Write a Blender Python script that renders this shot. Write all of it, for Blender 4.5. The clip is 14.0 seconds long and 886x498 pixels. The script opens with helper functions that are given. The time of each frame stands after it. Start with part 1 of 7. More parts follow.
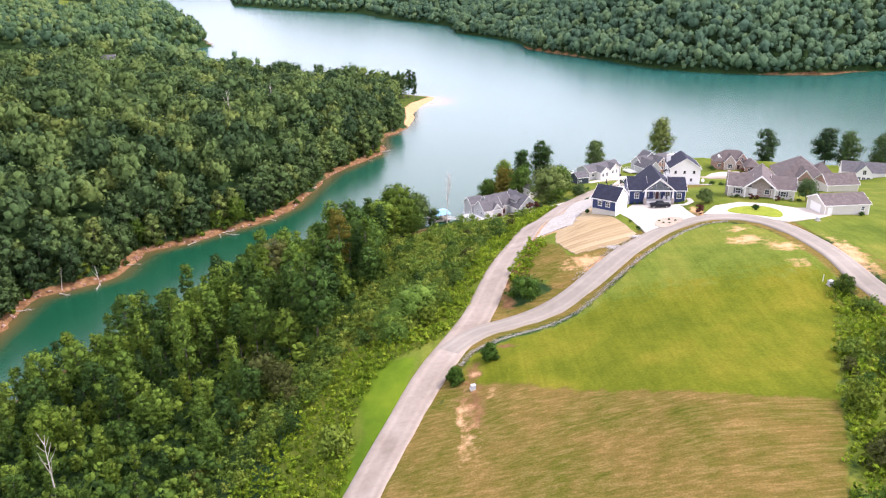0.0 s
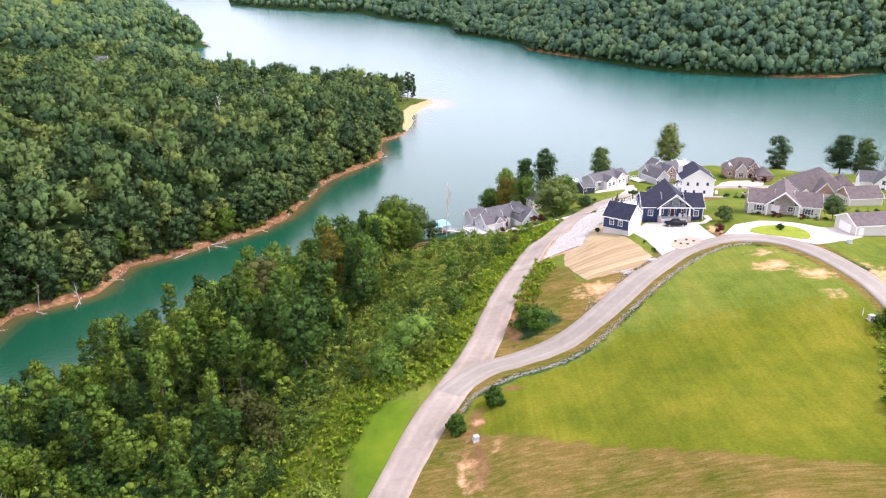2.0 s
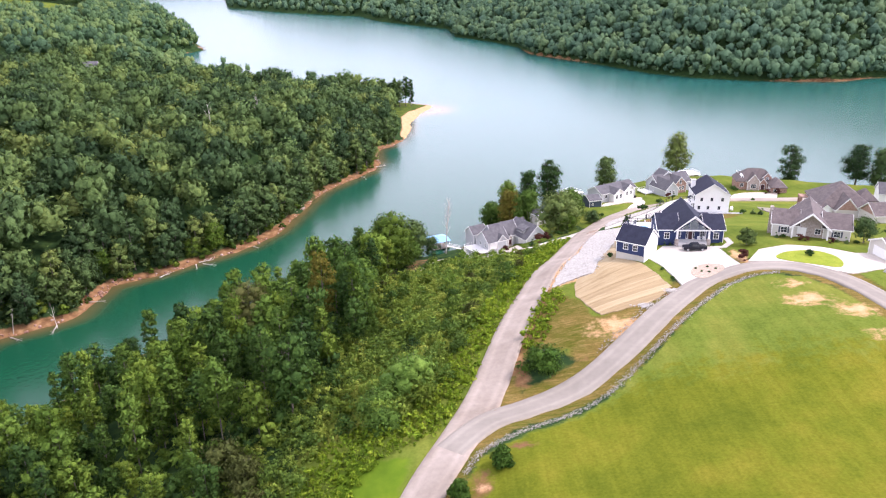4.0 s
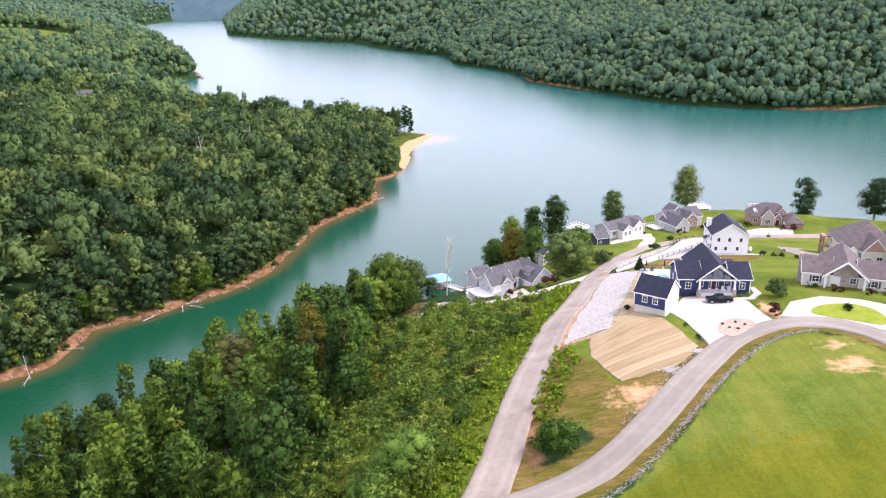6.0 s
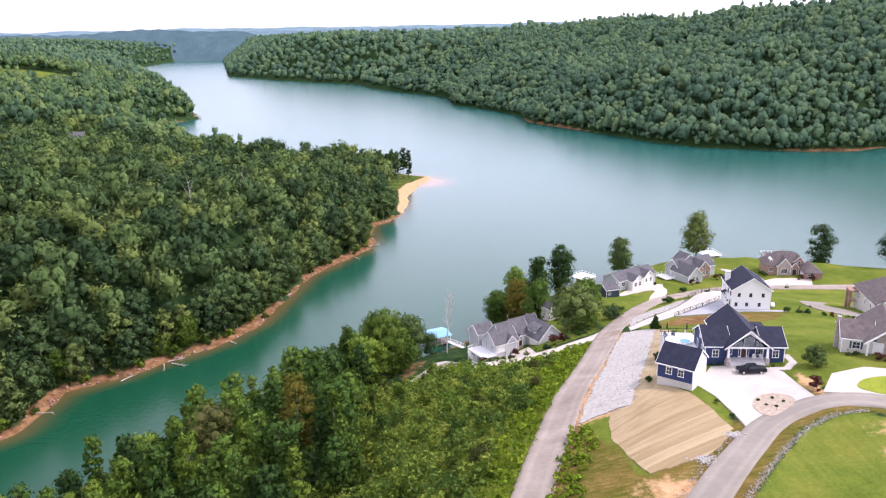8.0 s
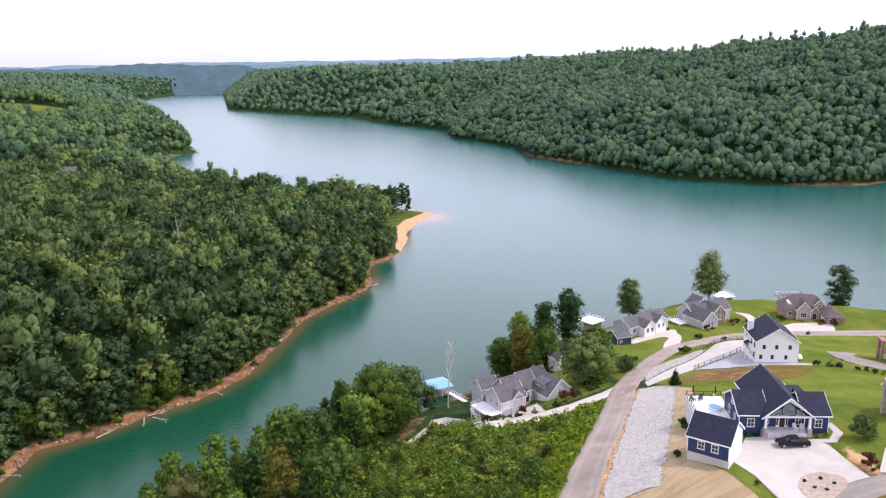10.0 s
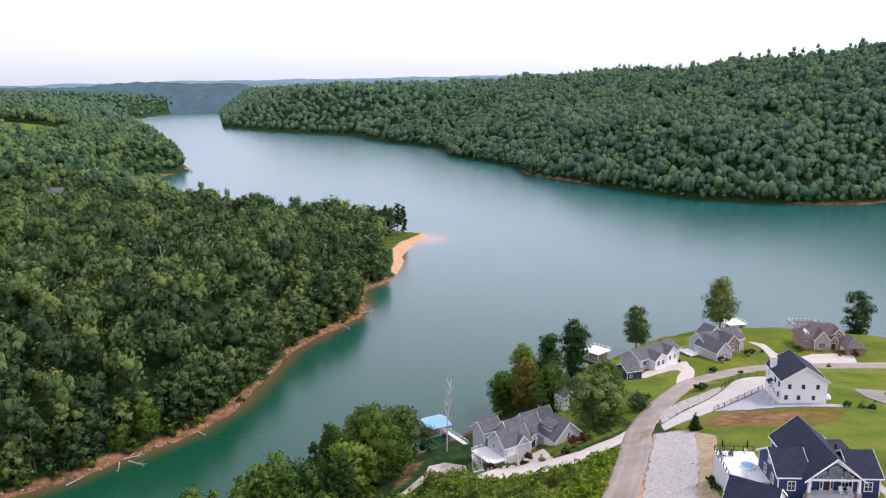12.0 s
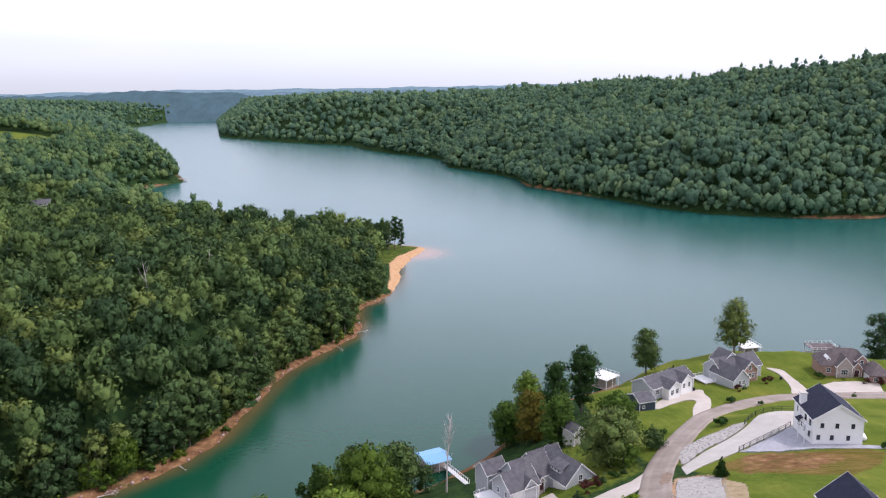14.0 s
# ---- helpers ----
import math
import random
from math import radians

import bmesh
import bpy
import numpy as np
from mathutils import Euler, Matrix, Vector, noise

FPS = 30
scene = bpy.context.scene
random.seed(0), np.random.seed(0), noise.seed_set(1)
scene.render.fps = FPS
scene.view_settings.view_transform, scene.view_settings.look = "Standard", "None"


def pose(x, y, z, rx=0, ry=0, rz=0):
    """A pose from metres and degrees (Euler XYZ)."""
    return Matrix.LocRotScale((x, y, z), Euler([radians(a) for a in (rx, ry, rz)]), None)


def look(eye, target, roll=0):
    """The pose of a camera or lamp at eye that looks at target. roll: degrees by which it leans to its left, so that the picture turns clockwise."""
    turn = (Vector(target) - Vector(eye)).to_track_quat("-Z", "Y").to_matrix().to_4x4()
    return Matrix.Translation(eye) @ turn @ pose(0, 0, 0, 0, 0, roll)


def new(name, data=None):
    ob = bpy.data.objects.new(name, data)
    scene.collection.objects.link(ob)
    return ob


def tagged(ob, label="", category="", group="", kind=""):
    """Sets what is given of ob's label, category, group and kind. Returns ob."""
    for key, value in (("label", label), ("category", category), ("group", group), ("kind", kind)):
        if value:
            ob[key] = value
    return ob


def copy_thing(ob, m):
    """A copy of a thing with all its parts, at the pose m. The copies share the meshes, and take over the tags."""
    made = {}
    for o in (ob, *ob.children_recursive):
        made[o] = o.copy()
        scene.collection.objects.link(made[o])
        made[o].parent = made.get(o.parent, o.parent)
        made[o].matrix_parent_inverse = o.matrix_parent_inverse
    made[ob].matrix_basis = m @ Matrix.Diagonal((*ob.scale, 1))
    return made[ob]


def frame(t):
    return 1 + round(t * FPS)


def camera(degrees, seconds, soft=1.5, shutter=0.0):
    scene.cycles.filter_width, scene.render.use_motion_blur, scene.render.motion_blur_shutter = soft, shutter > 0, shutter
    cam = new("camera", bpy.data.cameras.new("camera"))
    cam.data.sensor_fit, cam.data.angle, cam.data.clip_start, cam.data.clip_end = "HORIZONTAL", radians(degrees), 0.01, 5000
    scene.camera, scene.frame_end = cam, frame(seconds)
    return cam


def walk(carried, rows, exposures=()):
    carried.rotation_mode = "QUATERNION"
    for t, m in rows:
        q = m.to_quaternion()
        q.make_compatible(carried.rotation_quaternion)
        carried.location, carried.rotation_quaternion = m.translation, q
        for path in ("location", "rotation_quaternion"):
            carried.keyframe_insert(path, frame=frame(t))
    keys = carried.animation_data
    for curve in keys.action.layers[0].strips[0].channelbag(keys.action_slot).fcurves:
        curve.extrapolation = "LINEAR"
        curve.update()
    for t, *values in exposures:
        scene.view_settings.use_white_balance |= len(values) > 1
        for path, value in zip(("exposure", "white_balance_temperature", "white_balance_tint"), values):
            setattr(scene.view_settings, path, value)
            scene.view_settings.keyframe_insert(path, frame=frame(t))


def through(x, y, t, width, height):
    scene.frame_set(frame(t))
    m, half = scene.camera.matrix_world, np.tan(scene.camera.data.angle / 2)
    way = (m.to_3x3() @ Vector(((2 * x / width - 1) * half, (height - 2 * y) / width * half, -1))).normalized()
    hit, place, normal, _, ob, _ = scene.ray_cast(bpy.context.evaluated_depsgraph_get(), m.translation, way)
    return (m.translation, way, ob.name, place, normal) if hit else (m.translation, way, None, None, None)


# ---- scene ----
cam = camera(61.2, 14.0, soft=1.2)
PATH = [
    (0, (0.785, 1.093, 112.549), (0.779, 2.961, 111.834), -1.1),
    (0.5, (0.795, 5.236, 112.541), (0.79, 7.104, 111.826), -1.1),
    (1, (0.827, 9.322, 112.507), (0.822, 11.189, 111.791), -1.0),
    (1.5, (0.794, 13.409, 112.501), (0.79, 15.276, 111.785), -1.0),
    (2, (0.762, 17.512, 112.567), (0.758, 19.38, 111.851), -1.0),
    (2.5, (0.711, 21.591, 112.624), (0.707, 23.459, 111.908), -1.1),
    (3, (0.652, 25.732, 112.688), (0.649, 27.6, 111.972), -1.1),
    (5.5, (0.389, 46.991, 113.17), (0.391, 48.874, 112.496), -1.1),
    (6, (0.297, 51.318, 113.163), (0.299, 53.209, 112.513), -1.1),
    (6.5, (0.259, 55.707, 113.136), (0.262, 57.607, 112.51), -1.2),
    (7, (0.233, 60.097, 113.074), (0.238, 62.004, 112.472), -1.2),
    (7.5, (0.195, 64.482, 112.995), (0.201, 66.396, 112.418), -1.1),
    (8, (0.121, 68.864, 112.946), (0.128, 70.786, 112.393), -1.1),
    (8.5, (-0.025, 73.206, 112.937), (-0.016, 75.134, 112.408), -1.1),
    (9, (-0.106, 77.482, 112.954), (-0.097, 79.416, 112.446), -1.1),
    (11.5, (-0.255, 98.304, 113.063), (-0.237, 100.256, 112.628), -1.2),
    (12, (-0.372, 102.496, 113.069), (-0.351, 104.45, 112.641), -1.2),
    (12.5, (-0.476, 106.671, 113.079), (-0.454, 108.626, 112.658), -1.1),
    (13, (-0.596, 110.899, 113.111), (-0.572, 112.856, 112.696), -1.1),
    (13.5, (-0.687, 115.153, 113.117), (-0.66, 117.111, 112.708), -1.0),
    (14, (-0.773, 119.469, 113.131), (-0.745, 121.427, 112.728), -1.0),
]
walk(cam, [(t, look(e, a, r)) for t, e, a, r in PATH],
     exposures=[(0, 0.42, 6170, 30), (5, 0.38, 6010, 32), (7, 0.26, 6010, 32), (9, 0.05, 6010, 32), (11.5, -0.24, 5940, 29), (14, -0.38, 5890, 28)])

# ---- daylight: a high thin overcast, the sun soft in the east ----
SUN_HIGH, SUN_TURN = 52.0, 84.0
world = bpy.data.worlds.new("world")
scene.world = world
world.use_nodes = True
wn, wl = world.node_tree.nodes, world.node_tree.links
wn.clear()
sky = wn.new("ShaderNodeTexSky")
sky.sky_type, sky.sun_disc = "NISHITA", False
sky.sun_elevation, sky.sun_rotation = radians(SUN_HIGH), radians(SUN_TURN)
sky.air_density, sky.dust_density, sky.ozone_density = 1.0, 3.0, 1.0
sky_strength = wn.new("ShaderNodeBackground")
sky_strength.inputs["Strength"].default_value = 0.05
wl.new(sky.outputs["Color"], sky_strength.inputs["Color"])
# thin cloud over the whole sky
cloud_noise = wn.new("ShaderNodeTexNoise")
cloud_noise.inputs["Scale"].default_value, cloud_noise.inputs["Detail"].default_value = 2.2, 6
cloud_map = wn.new("ShaderNodeMapping")
cloud_map.inputs["Scale"].default_value = (1, 1, 4)
cloud_at = wn.new("ShaderNodeTexCoord")
wl.new(cloud_at.outputs["Generated"], cloud_map.inputs["Vector"])
wl.new(cloud_map.outputs["Vector"], cloud_noise.inputs["Vector"])
cloud_ramp = wn.new("ShaderNodeValToRGB")
cloud_ramp.color_ramp.elements[0].position, cloud_ramp.color_ramp.elements[0].color = 0.3, (0.90, 0.94, 0.97, 1)
cloud_ramp.color_ramp.elements[1].position, cloud_ramp.color_ramp.elements[1].color = 0.7, (1.0, 1.0, 0.99, 1)
wl.new(cloud_noise.outputs["Fac"], cloud_ramp.inputs["Fac"])
cloud = wn.new("ShaderNodeBackground")
# the cloud glows most some way up, less in the haze of the horizon and overhead
sky_split = wn.new("ShaderNodeSeparateXYZ")
wl.new(cloud_at.outputs["Generated"], sky_split.inputs["Vector"])
haze = wn.new("ShaderNodeValToRGB")
haze.color_ramp.interpolation = "EASE"
glow = haze.color_ramp.elements
glow[0].position, glow[0].color = 0.0, (1.04, 1.08, 1.03, 1)
glow[1].position, glow[1].color = 1.0, (0.7, 0.72, 0.75, 1)
for at_z, tint in ((0.06, (1.22, 1.27, 1.22, 1)), (0.13, (1.92, 1.99, 1.98, 1)), (0.32, (2.05, 2.12, 2.18, 1)), (0.6, (1.2, 1.22, 1.25, 1))):
    step = glow.new(at_z)
    step.color = tint
wl.new(sky_split.outputs["Z"], haze.inputs["Fac"])
veil = wn.new("ShaderNodeMix")
veil.data_type, veil.blend_type = "RGBA", "MULTIPLY"
veil.inputs["Factor"].default_value = 1
wl.new(haze.outputs["Color"], veil.inputs["A"])
wl.new(cloud_ramp.outputs["Color"], veil.inputs["B"])
wl.new(veil.outputs["Result"], cloud.inputs["Color"])
both = wn.new("ShaderNodeAddShader")
wl.new(sky_strength.outputs[0], both.inputs[0])
wl.new(cloud.outputs[0], both.inputs[1])
# the cloud is brighter on the sun's side
sun_from = Vector((math.sin(radians(SUN_TURN)) * math.cos(radians(SUN_HIGH)), math.cos(radians(SUN_TURN)) * math.cos(radians(SUN_HIGH)), math.sin(radians(SUN_HIGH))))
sunward = wn.new("ShaderNodeVectorMath")
sunward.operation = "DOT_PRODUCT"
sunward.inputs[1].default_value = sun_from
wl.new(cloud_at.outputs["Generated"], sunward.inputs[0])
brighter = wn.new("ShaderNodeMath")
brighter.operation = "MULTIPLY_ADD"
brighter.inputs[1].default_value, brighter.inputs[2].default_value = 0.4, 0.96
wl.new(sunward.outputs["Value"], brighter.inputs[0])
wl.new(brighter.outputs[0], cloud.inputs["Strength"])
sky_out = wn.new("ShaderNodeOutputWorld")
wl.new(both.outputs[0], sky_out.inputs["Surface"])
sun_data = bpy.data.lights.new("sun", "SUN")
sun_data.energy, sun_data.angle, sun_data.color = 3.0, radians(5), (1.0, 0.93, 0.80)
sun = new("sun", sun_data)
sun.rotation_euler = sun_from.to_track_quat("Z", "Y").to_euler()

# ---- the lie of the land: shores, heights, one ground sheet ----
WEST_SHORE = [(-175, 60), (-168, 120), (-158, 165), (-146, 205), (-149, 235), (-150, 251), (-138, 261), (-127, 270), (-126, 297), (-112, 307),
              (-98, 322), (-82, 338), (-73, 357), (-68, 391), (-63, 418), (-51, 440), (-39, 463), (-37, 480), (-40, 500), (-40, 516), (-31, 526), (-26, 541), (-22, 560),
              (-22, 580), (-22, 605), (-18, 627), (-13, 646), (-6, 668), (-9, 677), (-22, 686), (-60, 702), (-130, 722), (-200, 765), (-262, 835), (-330, 900), (-392, 1010),
              (-374, 1105), (-346, 1172), (-395, 1290), (-493, 1545), (-894, 2429), (-1226, 3170), (-1330, 3981)]
HOME_SHORE = [(-150, 60), (-140, 120), (-128, 165), (-112, 205), (-96, 240), (-76, 268), (-52, 292), (-28, 312), (-8, 319), (12, 335),
              (30, 362), (50, 385), (68, 393), (98, 421), (117, 427), (148, 426), (170, 415), (189, 404), (207, 393), (260, 365), (330, 330), (430, 290), (800, 200)]
FAR_SHORE = [(-1088, 4027), (-631, 2404), (-383, 2082), (-189, 1895), (-129, 1716), (17, 1470), (28, 1310), (78, 1225), (114, 1130), (118, 1046),
             (154, 980), (196, 904), (222, 846), (260, 803), (305, 781), (352, 767), (392, 762), (416, 780), (470, 785), (600, 735), (1100, 600), (2600, 420)]
WEST_LAND = WEST_SHORE + [(-1500, 6500), (-5500, 6500), (-5500, -1500), (-175, -1500)]
HOME_LAND = HOME_SHORE + [(5500, 100), (5500, -1500), (-150, -1500)]
FAR_LAND = FAR_SHORE + [(5500, 300), (5500, 6500), (-1400, 6500), (-1300, 4300)]

# heights of the home ridge: x, y, metres over the water
RIDGE = np.array([
    (-10, 141, 35), (5, 124, 36.5), (9, 132, 38.3), (18, 163, 39.2), (26, 199, 39.3), (33, 175, 44), (52, 185, 44.7), (62, 198, 44.3),
    (54, 210, 44.4), (69, 212, 44.6), (69, 194, 46.3), (72, 169, 48.2), (79, 153, 49), (82, 146, 47), (64, 90, 46.6), (72, 118, 46.3), (12, 122, 38.8), (43, 102, 46.6), (61, 105, 47.2), (25, 122, 40.8),
    (40, 205, 43.6), (95, 215, 45.5), (112, 208, 45), (58, 240, 39.5), (57, 276, 27), (53, 290, 22.4), (88, 281, 30.3), (99, 284, 29.8)], float)
SLOPES = np.array([
    (82, 302, 25.6), (92, 300, 28.2), (90, 307, 27.2), (97, 308, 27.2), (19, 272, 19.6), (11.5, 283, 13.8), (11, 274, 18.2), (28, 280, 20), (24, 292, 16), (-7, 274, 13), (6, 284, 12.8), (4, 290, 11), (60, 331, 16), (103, 354, 12.5), (118, 336, 16), (27, 152, 38.9), (13, 156, 37.3),
    (145, 372, 11), (150, 300, 23), (130, 250, 35), (180, 220, 42), (170, 330, 15), (120, 120, 48), (-47, 140, 18), (-81, 126, 9),
    (-38, 185, 19), (-22, 214, 22), (-70, 215, 8), (-30, 250, 14), (-8, 240, 23), (4, 215, 31), (-4, 180, 35), (0, 60, 31),
    (-50, 60, 17), (60, 0, 44), (-6, 100, 34), (20, 232, 31), (75, 320, 18.5), (135, 175, 48), (40, 235, 34.5), (95, 330, 17)], float)
WEST_HILLS = np.array([
    (-104, 345, 17), (-110, 421, 25), (-100, 452, 21), (-168, 443, 27), (-158, 545, 16), (-123, 626, 8), (-85, 657, 5),
    (-30, 663, 2.5), (-56, 447, 5), (-60, 520, 9), (-150, 320, 14), (-240, 350, 30), (-260, 520, 34), (-200, 240, 24), (-300, 700, 26),
    (-230, 680, 13), (-370, 850, 40), (-470, 910, 50), (-590, 1190, 66), (-430, 1230, 23), (-700, 1400, 73), (-650, 1700, 14), (-900, 2050, 30), (-900, 900, 70),
    (-1300, 2300, 44), (-1100, 1600, 64), (-600, 400, 55), (-1800, 3000, 92), (-1450, 3000, 62), (-2100, 2500, 98), (-1700, 3700, 96), (-1350, 3450, 40), (-700, -300, 40), (-2500, 1500, 90)], float)
FAR_HILLS = np.array([
    (620, 1120, 136), (480, 1000, 96), (420, 1250, 104), (310, 1555, 107), (560, 900, 92), (800, 1000, 150), (200, 1350, 62), (240, 1120, 50),
    (150, 1700, 92), (-40, 2000, 92), (-250, 2300, 98), (-420, 2600, 96), (-560, 2700, 55), (50, 2500, 92), (600, 1800, 130), (1200, 1500, 150),
    (-700, 3800, 95), (1500, 3200, 120), (1200, 800, 120), (2500, 2000, 120), (400, 880, 52), (0, 3500, 100)], float)


def to_shore(px, py, line):
    """Distance from points to an open line of shore."""
    best = np.full(px.shape, 1e9)
    for (ax, ay), (bx, by) in zip(line, line[1:]):
        dx, dy = bx - ax, by - ay
        u = np.clip(((px - ax) * dx + (py - ay) * dy) / (dx * dx + dy * dy), 0, 1)
        best = np.minimum(best, np.hypot(px - ax - u * dx, py - ay - u * dy))
    return best


def inside(px, py, poly):
    res = np.zeros(px.shape, bool)
    for (ax, ay), (bx, by) in zip(poly, poly[1:] + poly[:1]):
        cut = (ay > py) != (by > py)
        res ^= cut & (px < (bx - ax) * (py - ay) / ((by - ay) if by != ay else 1e-9) + ax)
    return res


def spread(px, py, knots, reach):
    """Heights between knots: a smooth weighted mean of planes through them."""
    z = knots[:, 2]
    d = np.hypot(knots[:, None, 0] - knots[None, :, 0], knots[:, None, 1] - knots[None, :, 1])
    k = np.sqrt(d * d + reach * reach)
    mean = z.mean()
    w = np.linalg.solve(-k + 0.0 * np.eye(len(z)) + 1e-6 * np.eye(len(z)) + k.max() * 2, z - mean)
    out = np.full(px.shape, mean)
    for (kx, ky, _), wi in zip(knots, w):
        out = out + wi * (k.max() * 2 - np.sqrt((px - kx) ** 2 + (py - ky) ** 2 + reach * reach))
    return out


HOME_KNOTS = np.vstack([RIDGE, SLOPES])


def wobble(px, py, size, seed):
    a, b, c = seed * 1.7, seed * 2.3, seed * 0.7
    return (np.sin(px / size + a) * np.cos(py / size * 0.83 + b) + 0.6 * np.sin((px + py) / size * 1.9 + c) * np.cos((px - py) / size * 1.6 + a)
            + 0.35 * np.sin(px / size * 3.7 + b) * np.sin(py / size * 4.1 + c)) / 1.95


def heights(px, py):
    """Height of the ground over the water, below zero on the lake's bed."""
    px, py = np.asarray(px, float), np.asarray(py, float)
    jag = 1.6 * wobble(px, py, 5.5, 3) + 0.8 * wobble(px, py, 2.3, 5)
    z = np.full(px.shape, -9.0)
    for land, shore, knots, reach, steep, rough in ((WEST_LAND, WEST_SHORE, WEST_HILLS, 30, 0.75, 2.0), (HOME_LAND, HOME_SHORE, HOME_KNOTS, 6, 0.6, 0.0),
                                                    (FAR_LAND, FAR_SHORE, FAR_HILLS, 60, 0.6, 9.0)):
        d = to_shore(px, py, shore) * np.where(inside(px, py, land), 1.0, -1.0) + jag
        top = np.clip(spread(px, py, knots, reach), 1.2, 190) + rough * (wobble(px, py, 60.0, 2) + 0.7 * wobble(px, py, 24.0, 8)) * np.clip(d / 90, 0, 1)
        bank = np.where(d < 5, 0.30 * d, 1.5 + steep * (d - 5))
        soft = np.minimum(top, bank) - 0.25 * np.maximum(0, 4 - np.abs(top - bank)) ** 2 / 4
        z = np.maximum(z, np.where(d > 0, np.maximum(soft, np.minimum(bank, 0.6)), np.maximum(0.35 * d, -9)))
    return z


def height(x, y):
    return float(heights(np.array([x]), np.array([y]))[0])


# ---- materials ----
def nodes_of(mat):
    mat.use_nodes = True
    return mat.node_tree.nodes, mat.node_tree.links, mat.node_tree.nodes["Principled BSDF"]


def blotched(name, stops, size, rough=0.85, fine=0.0, bump=0.0, bump_size=None, spread_by="", spec=0.3, metal=0.0, run=None):
    """A surface whose colour wanders between the stops at one scale, with finer grain and relief on it.
    spread_by: 'object' or 'island' shifts the colour from piece to piece."""
    mat = bpy.data.materials.new(name)
    n, l, b = nodes_of(mat)
    at = n.new("ShaderNodeNewGeometry")
    big = n.new("ShaderNodeTexNoise")
    big.inputs["Scale"].default_value, big.inputs["Detail"].default_value, big.inputs["Roughness"].default_value = 1.0 / size, 5, 0.6
    if run:
        # drawn out along one direction, like laid strips
        lie, lie_scale = n.new("ShaderNodeMapping"), n.new("ShaderNodeMapping")
        lie.inputs["Rotation"].default_value = (0, 0, radians(-run[0]))
        lie_scale.inputs["Scale"].default_value = (run[1], 1, 1)
        l.new(at.outputs["Position"], lie.inputs["Vector"])
        l.new(lie.outputs["Vector"], lie_scale.inputs["Vector"])
        l.new(lie_scale.outputs["Vector"], big.inputs["Vector"])
    else:
        l.new(at.outputs["Position"], big.inputs["Vector"])
    ramp = n.new("ShaderNodeValToRGB")
    e = ramp.color_ramp.elements
    while len(e) < len(stops):
        e.new(0.5)
    for i, (c, el) in enumerate(zip(stops, e)):
        el.position = 0.3 + 0.4 * i / max(1, len(stops) - 1)
        el.color = (*c, 1)
    value = big.outputs["Fac"]
    if spread_by:
        shift = n.new("ShaderNodeMath")
        shift.operation = "MULTIPLY_ADD"
        shift.inputs[1].default_value = 0.36
        less = n.new("ShaderNodeMath")
        less.operation = "SUBTRACT"
        less.inputs[1].default_value = 0.18
        if spread_by == "object":
            info = n.new("ShaderNodeObjectInfo")
            l.new(info.outputs["Random"], shift.inputs[0])
        else:
            l.new(at.outputs["Random Per Island"], shift.inputs[0])
        l.new(value, shift.inputs[2])
        l.new(shift.outputs[0], less.inputs[0])
        value = less.outputs[0]
    l.new(value, ramp.inputs["Fac"])
    colour = ramp.outputs["Color"]
    if fine:
        grain = n.new("ShaderNodeTexNoise")
        grain.inputs["Scale"].default_value, grain.inputs["Detail"].default_value = 9.0 / size, 6
        l.new(at.outputs["Position"], grain.inputs["Vector"])
        span = n.new("ShaderNodeMapRange")
        span.inputs["From Min"].default_value, span.inputs["From Max"].default_value = 0.3, 0.7
        span.inputs["To Min"].default_value, span.inputs["To Max"].default_value = 1 - fine, 1 + fine
        l.new(grain.outputs["Fac"], span.inputs["Value"])
        mult = n.new("ShaderNodeMix")
        mult.data_type, mult.blend_type = "RGBA", "MULTIPLY"
        mult.inputs["Factor"].default_value = 1
        l.new(colour, mult.inputs["A"])
        l.new(span.outputs["Result"], mult.inputs["B"])
        colour = mult.outputs["Result"]
    l.new(colour, b.inputs["Base Color"])
    b.inputs["Roughness"].default_value, b.inputs["Specular IOR Level"].default_value, b.inputs["Metallic"].default_value = rough, spec, metal
    if bump:
        relief = n.new("ShaderNodeTexNoise")
        relief.inputs["Scale"].default_value, relief.inputs["Detail"].default_value = 1.0 / (bump_size or size / 6), 5
        l.new(at.outputs["Position"], relief.inputs["Vector"])
        bp = n.new("ShaderNodeBump")
        bp.inputs["Strength"].default_value, bp.inputs["Distance"].default_value = 0.7, bump
        l.new(relief.outputs["Fac"], bp.inputs["Height"])
        l.new(bp.outputs["Normal"], b.inputs["Normal"])
    return mat


